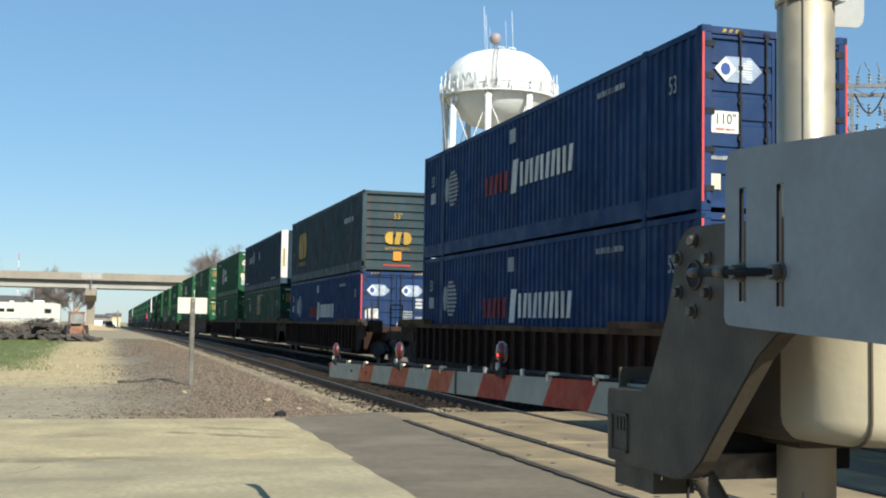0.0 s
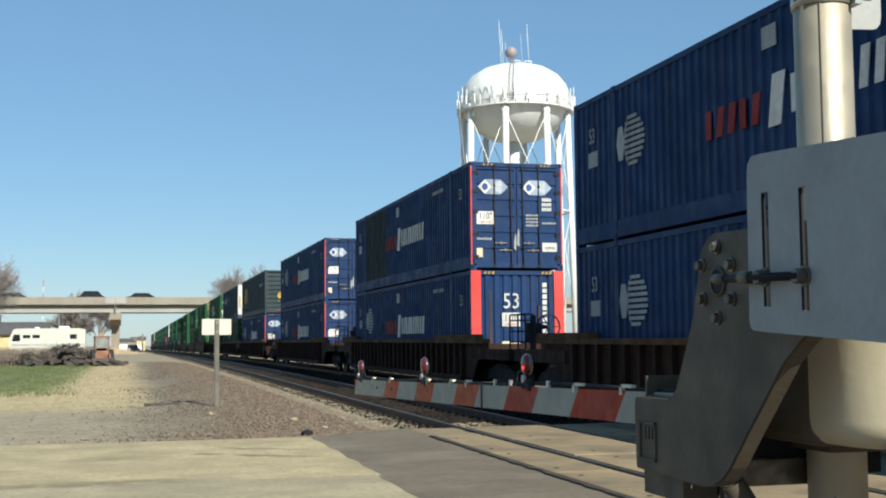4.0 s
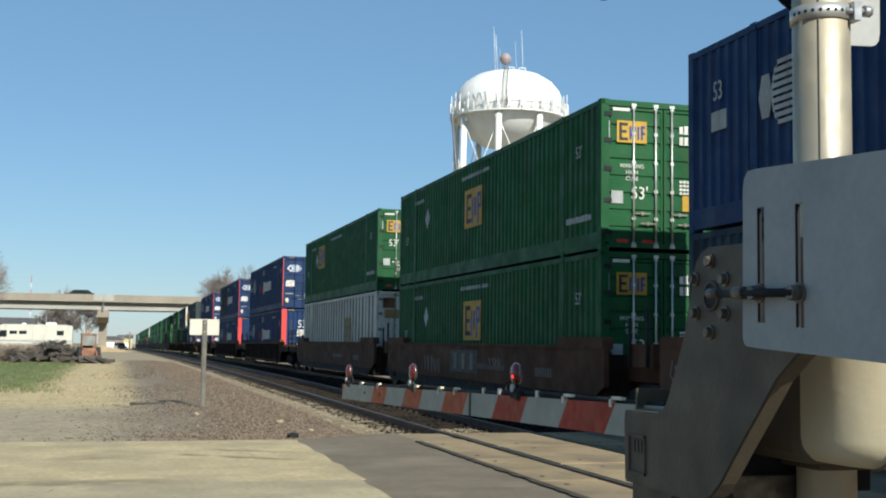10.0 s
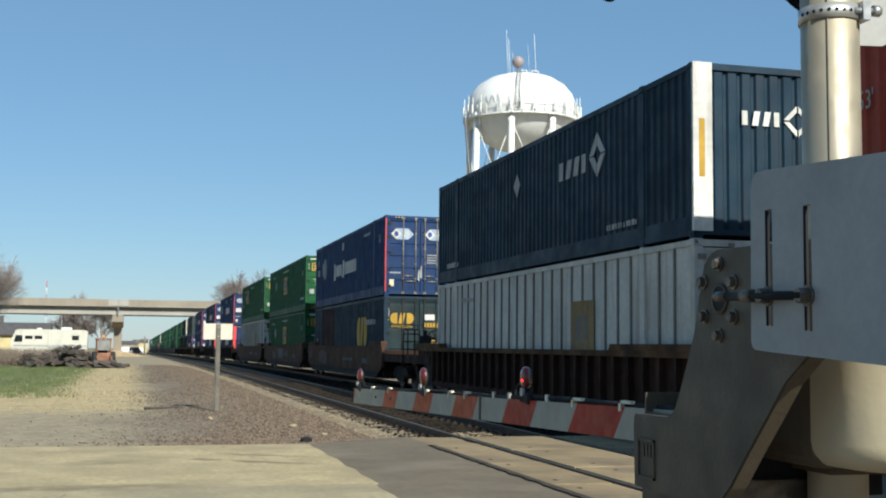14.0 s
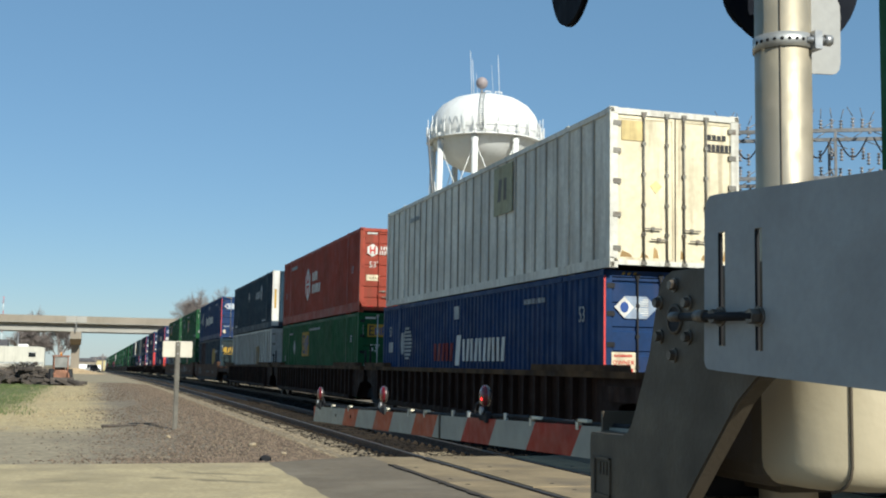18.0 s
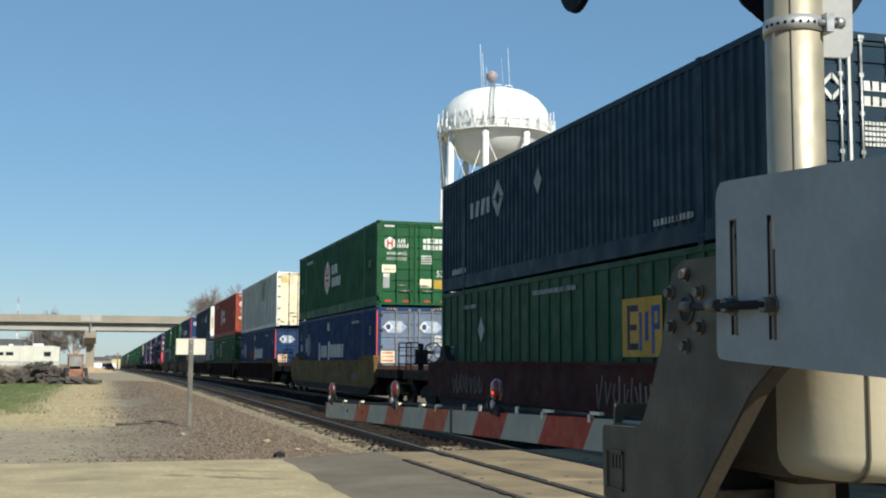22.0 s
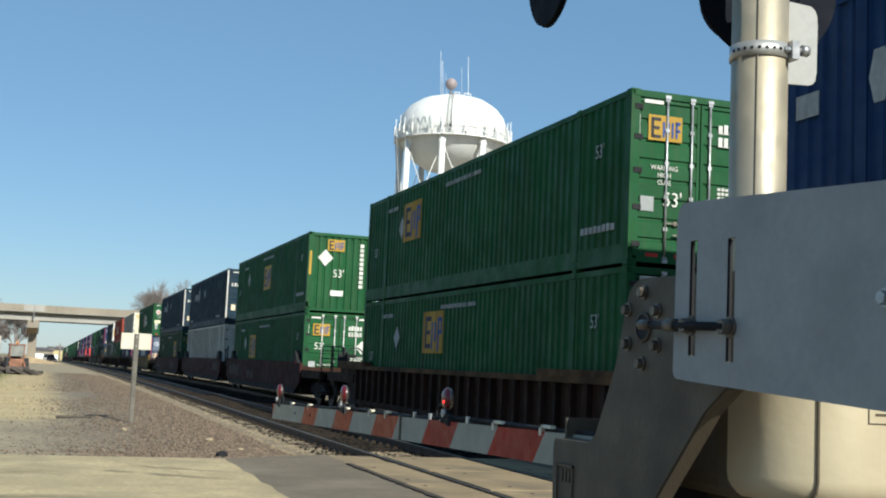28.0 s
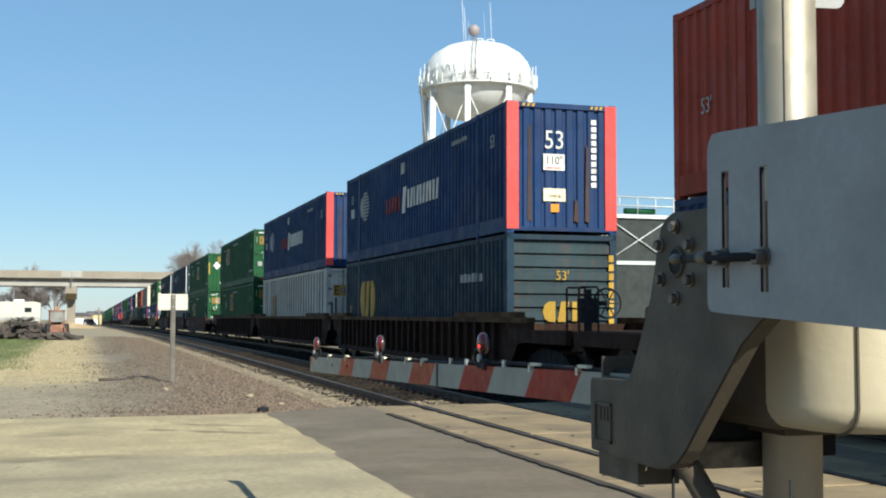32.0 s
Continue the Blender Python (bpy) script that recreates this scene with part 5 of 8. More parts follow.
def container(livery, end, y0, upper, seed, far=False, shift=0.0, patch=None):
    body, words, side = LIVERY[livery]
    where = "stacked on top" if upper else "in a well car"
    c = thing("shipping_container", words + " container " + END_WORDS[end] + ", " + where, "shipping container", "containers on the train")
    panel = livery in ("white", "grey", "deep")
    c["pale"] = livery == "white"
    for sg in (-1, 1):
        if sg == 1 and far:
            continue
        wall = part("side_wall", cached("wall %d %d" % (panel, sg), lambda s: (side_posts if panel else side_corrugated)(s, sg), body), body, c)
        if panel:
            rim = {"deep": DEEP, "white": POSTWHITE}.get(livery, POSTGREY)
            for i in range(1, 27) if sg == -1 and not far else ():
                part("wall_post", cached("wall post", lambda s: wall_post(s, -1), rim), rim, wall, m=pose(0, 0.16 + i * (CL - 0.32) / 27, 0))
    part("roof", cached("roof", roof, body), body, c)
    part("frame", cached("panel frame" if panel else "frame", lambda s: rails_and_posts(s, 0.19 if panel else 0.36, 0.015 if panel else 0.046), body), body, c)
    part("far_end", cached("far end", lambda s: s.box(-CW + 0.1, CW - 0.1, CL - 0.08, CL - 0.03, 0.12, CH - 0.12), body), body, c)
    if not far:
        part("underside", cached("underside", lambda s: s.box(-CW + 0.08, CW - 0.08, 0.1, CL - 0.1, 0.06, 0.11), DARKSTEEL), DARKSTEEL, c)
        for sg in (-1, 1):
            for y in (1.98, CL - 1.98):
                part("stacking_post", cached("stack post %d %.1f" % (sg, y), lambda s: forty_posts(s, sg, y), body), body, c)
                for z in (0.06, CH - 0.06):
                    part("corner_casting", cached("casting", casting, body), body, c, m=pose(sg * (CW - 0.075), y, z))
            for y in (0.085, CL - 0.085):
                for z in (0.06, CH - 0.06):
                    part("corner_casting", cached("casting", casting, body), body, c, m=pose(sg * (CW - 0.082), y, z))
        if patch:
            c["patched"] = True
            part("repair_panel", cached("repair panel", repair_panel, patch), patch, c, "replaced wall panel in a darker colour")
        side(c, shift)
        ENDS[end](c, body, seed)
    else:
        part("end_panel", cached("end flat", end_flat, body), body, c)
        tone = {"stack_front": PILLAR, "stack_door": WHITE, "umax_front": WHITE, "emp_door": YELLOW, "emp_front": YELLOW, "csx_front": YELLOW}.get(end, WHITE)
        part("marking", cached("far mark " + end, lambda s: s.box(-CW, -CW + 0.3, -0.01, 0.03, 0.1, CH - 0.05) if end in ("stack_front", "umax_front") else s.box(-0.9, -0.3, 0.0, 0.05, 2.0, 2.4), tone), tone, c)
        side_bars(c, FADED, 6.5, 10.0, 1.25, 1.75, 5, "far side")
    MOVING.append((c, y0, 0.355 + CH if upper else 0.355, CL))
    return c


def slab_side(s, sg):
    """A smooth well side with sloping lower corners."""
    pts = [(-0.62, 1.42), (-0.62, 0.72), (-0.25, 0.55), (CL + 0.25, 0.55), (CL + 0.62, 0.72), (CL + 0.62, 1.42)]
    s.prism(pts, "x", *sorted((sg * 1.40, sg * 1.50)))


def lower_sill(s, sg):
    """The well's set-back lower edge."""
    s.prism([(0.1, 0.56), (0.6, 0.30), (CL - 0.6, 0.30), (CL - 0.1, 0.56)], "x", *sorted((sg * 1.36, sg * 1.44)))


def end_shelf(s, sg, y0, y1):
    """A raised plate over the end of a well side."""
    s.prism([(y0, 1.40), (y1, 1.40), (y1, 1.56), (y1 - 0.06, 1.62), (y0 + 0.06, 1.62), (y0, 1.56)], "x", *sorted((sg * 1.30, sg * 1.515)))


def pedestal_hump(s, sg, y):
    s.prism([(y - 0.55, 1.42), (y + 0.55, 1.42), (y + 0.5, 1.50), (y + 0.28, 1.56), (y + 0.16, 1.78), (y - 0.05, 1.86), (y - 0.24, 1.74), (y - 0.36, 1.54)], "x", *sorted((sg * 1.26, sg * 1.46)))


def ribbed_side(s, sg, a, b):
    """Side sheet, arched over the trucks at both ends; a and b: how far it runs past the box."""
    s.prism([(-a, 1.325), (-a, 0.96), (-0.95, 0.88), (-0.5, 0.42), (CL + 0.5, 0.42), (CL + 0.95, 0.88), (CL + b, 0.96), (CL + b, 1.325)], "x", *sorted((sg * 1.38, sg * 1.42)))
    s.box(*sorted((sg * 1.40, sg * 1.52)), 0.4, CL - 0.4, 0.36, 0.47)


def well_chord(s, sg, a, b):
    s.box(*sorted((sg * 1.36, sg * 1.54)), -a, CL + b, 1.32, 1.43)


def chord_shelf(s, sg, y0, y1):
    """A flat plate lying on the chord at the end of the well."""
    s.prism([(y0, 1.43), (y1, 1.43), (y1 - 0.05, 1.545), (y0 + 0.05, 1.545)], "x", *sorted((sg * 1.33, sg * 1.55)))


def well_rib(s, sg):
    s.box(*sorted((sg * 1.42, sg * 1.53)), -0.055, 0.055, 0.42, 1.325)


def wheelset(s):
    for x in (-0.755, 0.755):
        s.tube((x - 0.065, 0, 0), (x + 0.065, 0, 0), 0.46, n=20)
    s.tube((-0.76, 0, 0), (0.76, 0, 0), 0.09, n=10)


def truck_frame(s):
    for x in (-1.0, 1.0):
        pts = [(-1.15, 0.50), (-0.95, 0.66), (-0.45, 0.78), (0.45, 0.78), (0.95, 0.66), (1.15, 0.50), (1.05, 0.38), (0.70, 0.44), (0.40, 0.26), (-0.40, 0.26), (-0.70, 0.44), (-1.05, 0.38)]
        s.prism(pts, "x", x - 0.09, x + 0.09)
    s.box(-1.1, 1.1, -0.2, 0.2, 0.42, 0.80)


def brake_wheel(s):
    n = 18
    for i in range(n):
        a, b = 2 * math.pi * i / n, 2 * math.pi * (i + 1) / n
        s.tube((0.30 * math.cos(a), 0, 0.30 * math.sin(a)), (0.30 * math.cos(b), 0, 0.30 * math.sin(b)), 0.022, n=6, caps=False)
    for i in range(6):
        a = 2 * math.pi * i / 6
        s.tube((0, 0, 0), (0.30 * math.cos(a), 0.0, 0.30 * math.sin(a)), 0.014, n=5, caps=False)
    s.tube((0, -0.03, 0), (0, 0.12, 0), 0.05, n=8)


def platform(s, y0, y1):
    s.box(-1.35, 1.35, min(y0, y1), max(y0, y1), 1.05, 1.16)
    s.box(-1.45, -1.33, min(y0, y1), max(y0, y1), 0.92, 1.18)
    s.box(1.33, 1.45, min(y0, y1), max(y0, y1), 0.92, 1.18)
    s.box(-0.35, 0.35, min(y0, y1), max(y0, y1), 0.70, 1.06)


def grab_rails(s, y, x0):
    s.hose([(x0, y, 1.1), (x0, y, 1.97), (x0 + 0.02, y, 1.99), (x0 + 0.36, y, 1.99), (x0 + 0.38, y, 1.97), (x0 + 0.38, y, 1.1)], 0.022)
    for z in (1.35, 1.6, 1.85):
        s.tube((x0, y, z), (x0 + 0.38, y, z), 0.018, n=6)


def well_car(style, y0, near_open, far_open, seed, far=False):
    body = {"rib": WELL, "tan": WELLTAN, "red": WELLRED, "yellow": WELLYEL, "yellowrib": WELLTAN}[style]
    words = {"rib": "rust-brown well car with ribbed sides and a dusty tan chord", "tan": "faded tan well car with smooth steel sides", "red": "maroon well car with smooth scrawled sides", "yellow": "dull yellow well car with smooth sides", "yellowrib": "tan well car"}[style]
    c = thing("well_car", words, "freight car", "well cars of the train")
    for sg in (-1, 1):
        if style == "rib":
            a, b = 1.8 if near_open else 1.45, 1.8 if far_open else 1.45
            w = part("side_plate", cached("rib side %d %.1f %.1f" % (sg, a, b), lambda s: ribbed_side(s, sg, a, b), body), body, c)
            part("top_chord", cached("chord %d %.1f %.1f" % (sg, a, b), lambda s: well_chord(s, sg, a, b), CHORD), CHORD, c, "dusty tan top chord")
            if not far and sg == -1:
                part("chord_shelf", cached("chord shelf near %.1f" % a, lambda s: chord_shelf(s, sg, 0.6 - a, 2.9), CHORD), CHORD, c, "flat plate on the chord")
                part("chord_shelf", cached("chord shelf far %.1f" % b, lambda s: chord_shelf(s, sg, CL - 1.2, CL + b - 0.05), CHORD), CHORD, c, "flat plate on the chord")
            if not far and sg == -1:
                for i in range(26):
                    part("rib", cached("rib %d" % sg, lambda s: well_rib(s, sg), body), body, w, m=pose(0, 0.25 + i * (CL - 0.5) / 25, 0))
        else:
            part("side_plate", cached("slab %d" % sg, lambda s: slab_side(s, sg), body), body, c)
            part("top_lip", cached("lip %d" % sg, lambda s: s.box(*sorted((sg * 1.36, sg * 1.53)), 0.2, CL - 0.2, 1.40, 1.46), body), body, c)
            part("lower_sill", cached("lower sill %d" % sg, lambda s: lower_sill(s, sg), DARKSTEEL), DARKSTEEL, c, "dark set-back lower edge")
            if not far and sg == -1:
                mark = DIM
                for k, y1 in enumerate((1.7, CL - 1.5)):
                    if style == "red":
                        part("pedestal", cached("hump %d" % k, lambda s: pedestal_hump(s, sg, y1 - 1.05 if k == 0 else y1 + 0.85), DARKSTEEL), DARKSTEEL, c, "dark cast hump over the joint")
                    else:
                        part("end_shelf", cached("shelf %d" % k, lambda s: end_shelf(s, sg, *sorted((y1, -0.58 if k == 0 else CL + 0.58))), body), body, c, "raised plate over the well end")
                if seed == 9:
                    crest = part("emblem_panel", Shape().box(-1.506, -1.49, 7.05, 9.4, 0.74, 1.30), INK, c, "black emblem panel with pale block strokes")
                    for y in (7.3, 8.0, 8.7):
                        part("emblem_stroke", Shape().box(-1.512, -1.5065, y + 0.10, y + 0.36, 0.82, 1.22), DIM, crest)
                for f0, f1, z0, z1, n in ((9.0, 11.2, 0.86, 0.98, 17), (13.2, 14.2, 0.80, 0.98, 7)) if style != "red" else ():
                    part("lettering", cached("slab bars %.1f" % f0, lambda s: [s.box(-1.506, -1.49, CL - f0 - (i + 0.55) * (f1 - f0) / n, CL - f0 - i * (f1 - f0) / n, z0, z1) for i in range(n)], mark), mark, c)
                for k, spot in enumerate(SCRAWLS.get(seed, ())):
                    part("scrawl", cached("scrawl %d %d" % (seed, k), lambda s: scrawl(s, seed + 7 * k, *spot), SPRAY), SPRAY, c, "faded spray-painted scrawl")
    # Dark brown on every car, not the body colour: stands for the shaded ends.
    part("well_floor", cached("well floor", lambda s: (s.box(-1.38, 1.38, 0.0, CL, 0.30, 0.345), s.box(-1.38, 1.38, -0.35, -0.25, 0.4, 1.3), s.box(-1.38, 1.38, CL + 0.25, CL + 0.35, 0.4, 1.3)), WELL), WELL, c)
    for end, opened in ((-1, near_open), (1, far_open)):
        base = -0.3 if end < 0 else CL + 0.3
        tip = -3.55 if end < 0 else CL + 3.55
        mid = -1.80 if end < 0 else CL + 1.80
        if opened:
            part("end_platform", cached("platform %d" % end, lambda s: platform(s, base, tip), WELL), WELL, c, "grimy dark end platform")
            part("coupler", cached("coupler %d" % end, lambda s: (s.box(-0.14, 0.14, *sorted((tip, tip + end * 0.30)), 0.72, 0.98), s.box(-0.2, 0.2, *sorted((tip + end * 0.2, tip + end * 0.34)), 0.70, 1.0)), WHEEL), WHEEL, c)
            if not far:
                for gx in (-1.38, 1.0):
                    part("grab_rail", cached("grab %d %.1f" % (end, gx), lambda s: grab_rails(s, tip - end * 0.1, gx), DARKSTEEL), DARKSTEEL, c)
                if end < 0:
                    part("brake_stand", cached("brake stand", lambda s: (s.box(-0.32, -0.20, -1.96, -1.84, 1.1, 2.0), s.box(-0.45, -0.06, -1.98, -1.80, 1.32, 1.82), s.tube((-0.1, -1.9, 1.72), (0.08, -2.08, 1.72), 0.05, n=8)), DARKSTEEL), DARKSTEEL, c)
                    part("brake_wheel", cached("brake wheel", brake_wheel, DARKSTEEL), DARKSTEEL, c, m=pose(0.08, -2.1, 1.72))
                    for z in (0.45, 0.75):
                        part("step", cached("step %.2f" % z, lambda s: s.box(-1.46, -1.05, -3.45, -3.35, z, z + 0.05), body), body, c)
        elif end < 0:
            part("joint_saddle", cached("saddle", lambda s: (s.box(-0.9, 0.9, -2.6, -0.3, 0.82, 1.1), s.box(-1.3, -1.0, -2.2, -1.3, 1.1, 1.5)), body), body, c)
            if not far:
                for ry, rz in ((-1.4, 1.95), (-2.1, 2.1)):
                    part("hand_rail", cached("joint rail %.1f" % ry, lambda s: s.tube((-1.35, ry, 1.1), (-1.35, ry, rz), 0.03, n=6), DARKSTEEL), DARKSTEEL, c)
        if opened or end < 0:
            t = part("truck", cached("truck", truck_frame, DARKSTEEL), DARKSTEEL, c, "dark bogie frame", m=pose(0, mid, 0))
            for d in (-0.89, 0.89):
                part("wheelset", cached("wheelset", wheelset, WHEEL), WHEEL, t, m=pose(0, d, 0.46))
    MOVING.append((c, y0, 0.0, CL))
    return c


# Sprayed scrawls on the smooth cars: stretch along the side from the near end, foot and height.
SCRAWLS = {9: ((10.4, 12.2, 0.66, 0.52), (5.2, 6.2, 0.95, 0.22)), 10: ((11.2, 13.5, 0.62, 0.66), (15.4, 16.4, 0.86, 0.40)), 15: ((2.0, 5.5, 0.62, 0.60), (12.0, 14.5, 0.66, 0.5)), 16: ((0.3, 2.1, 0.80, 0.46),), 17: ((13.0, 15.9, 0.72, 0.56), (9.0, 10.6, 0.62, 0.4))}


def scrawl(s, seed, y0, y1, z0, h):
    """Looping strokes of sprayed paint, as linked thin strips."""
    rnd = random.Random(seed)
    n = max(3, int((y1 - y0) / 0.34))
    for k in range(n):
        y = y1 - (k + 0.5) * (y1 - y0) / n
        p = [(y + rnd.uniform(0.02, 0.14), z0 + h * rnd.uniform(0.75, 1.0)), (y + rnd.uniform(0.08, 0.16), z0 + h * rnd.uniform(0.3, 0.6)), (y + rnd.uniform(-0.05, 0.08), z0 + h * rnd.uniform(0.0, 0.15)), (y - rnd.uniform(0.06, 0.15), z0 + h * rnd.uniform(0.2, 0.5)), (y - rnd.uniform(0.0, 0.14), z0 + h * rnd.uniform(0.6, 1.0))]
        if rnd.random() < 0.4:
            p = p[::2]
        w = rnd.uniform(0.016, 0.03)
        for a, b in zip(p, p[1:]):
            d = Vector((b[0] - a[0], b[1] - a[1])).normalized() * w
            s.prism([(a[0] - d.y, a[1] + d.x), (b[0] - d.y, b[1] + d.x), (b[0] + d.y, b[1] - d.x), (a[0] + d.y, a[1] - d.x)], "x", -1.5065, -1.49)


# From the head to the tail: place of the near end at the start, car style, near and far ends open, upper and lower box.
TRAIN = [
    (123.0, "tan", 0, 0, ("hub", "hub_door"), ("emp", "emp_door")),
    (103.0, "tan", 0, 1, ("emp", "emp_door"), ("emp", "emp_door")),
    (79.9, "rib", 1, 0, ("hub", "hub_door"), ("emp", "emp_door")),
    (60.0, "rib", 0, 0, ("umax", "umax_front"), ("deep", "emp_door")),
    (40.35, "rib", 0, 1, ("csx", "csx_front"), ("stack", "stack_door")),
    (15.88, "rib", 1, 1, ("stack", "stack_door"), ("stack", "stack_door")),
    (-7.93, "rib", 1, 1, ("stack", "stack_door"), ("stack", "stack_front")),
    (-31.57, "rib", 1, 1, ("stack", "stack_door"), ("stack", "stack_front")),
    (-55.63, "tan", 0, 1, ("emp", "emp_door"), ("grey", "white_door")),
    (-75.15, "tan", 0, 0, ("emp", "emp_door"), ("emp", "emp_door")),
    (-94.79, "tan", 1, 0, ("pacer", "stack_door"), ("navycsx", "csx_door")),
    (-118.46, "rib", 0, 1, ("umax", "umax_front"), ("grey", "white_door")),
    (-138.2, "rib", 0, 0, ("redhub", "hub_door"), ("emp", "emp_door")),
    (-157.88, "rib", 1, 0, ("white", "white_door"), ("stack", "stack_door")),
    (-181.68, "yellow", 1, 1, ("hub", "hub_door"), ("pacer", "silver_door")),
    (-205.63, "red", 0, 1, ("umax", "umax_door"), ("deep", "emp_door")),
    (-225.4, "red", 0, 0, ("umax", "umax_door"), ("grey", "white_door")),
    (-245.18, "red", 1, 0, ("emp", "emp_front"), ("emp", "emp_door")),
    (-269.59, "rib", 0, 1, ("emp", "emp_door"), ("emp", "emp_door")),
    (-289.4, "rib", 0, 0, ("stack", "stack_front"), ("grey", "white_door")),
    (-309.1, "rib", 1, 0, ("stack", "stack_front"), ("navycsx", "csx_front")),
    (-332.72, "yellow", 1, 1, ("redhub", "hub_door"), ("stack", "stack_door")),
    (-356.4, "rib", 1, 1, ("stack", "stack_door"), ("emp", "emp_door")),
]
_far = [(("emp", "emp_door"), ("emp", "emp_door")), (("emp", "emp_door"), ("deep", "emp_door")), (("hub", "hub_door"), ("emp", "emp_door")), (("emp", "emp_door"), ("emp", "emp_door")), (("umax", "umax_front"), ("deep", "emp_door")), (("emp", "emp_door"), ("stack", "stack_front")), (("emp", "emp_front"), ("csx", "csx_front"))]


# How far the emblems on a side stand off their usual place: upper box, lower box.
SHIFT = {8: (-2.9, 3.5), 9: (0.45, 0.45), 10: (0.0, 8.8), 11: (7.5, 4.0), 12: (0.6, -1.4), 13: (3.2, 0.0), 14: (1.4, 0.0), 15: (0.0, 4.6), 16: (0.0, 2.6), 17: (0.6, -2.15), 18: (-3.2, -1.1), 19: (0.0, -3.8)}


def build_train():
    for k, (y, style, near_open, far_open, up, low) in enumerate(TRAIN):
        seed = {12: 1, 13: 2, 14: 2}.get(k, k)
        well_car(style, y, near_open, far_open, k)
        a, b = SHIFT.get(k, (0.0, 0.0))
        container(*low, y, False, seed + (1 if low[1] == "white_door" and seed % 2 == 0 else 0), shift=b, patch=PATCHMAROON if k == 10 else None)
        container(*up, y - (0.25 if up[0] == "white" else 0.0), True, seed, shift=a, patch=PATCHGREEN if k == 6 else None)
    y = 146.5
    for k in range(14):
        up, low = _far[k % len(_far)]
        well_car("rib" if k % 4 else "tan", y, 1, 1, k, True)
        container(*low, y, False, k, True)
        container(*up, y, True, k, True)
        y += 21.6


build_train()


def travelled(t):
    """Metres that the train has gone: it slowly gathers speed."""
    return 9.2135 * t + 0.02955 * t * t + 0.00023183 * t ** 3


def on_line(y, z, length):
    a, b = drop(y), drop(y + length)
    return pose(FAR_TRACK, y, z - a, math.degrees(math.atan2(a - b, length)), 0, 0)


def train_motion():
    for ob, y0, z, length in MOVING:
        walk(ob, [(t, on_line(y0 + travelled(t), z, length)) for t in range(0, 33)])



# ---- the crossing gate beside the viewer ----
def base_of(parent):
    m = Matrix()
    while parent is not None:
        m = parent.matrix_basis @ m
        parent = parent.parent
    return m


def wpart(name, shape, mat, parent, label=""):
    """A part whose shape is given in the world's own metres."""
    return part(name, shape, mat, parent, label, base_of(parent).inverted())


def hex_bolt(s, x, y, z, r=0.0155, deep=0.020):
    s.tube((x, y, z), (x - 0.006, y, z), r * 1.35, n=14)
    s.tube((x - 0.006, y, z), (x - deep, y, z), r, r * 0.92, n=6, smooth=False)


def arm_top(y):
    return 1.275 - 0.0245 * (y - 3.8)


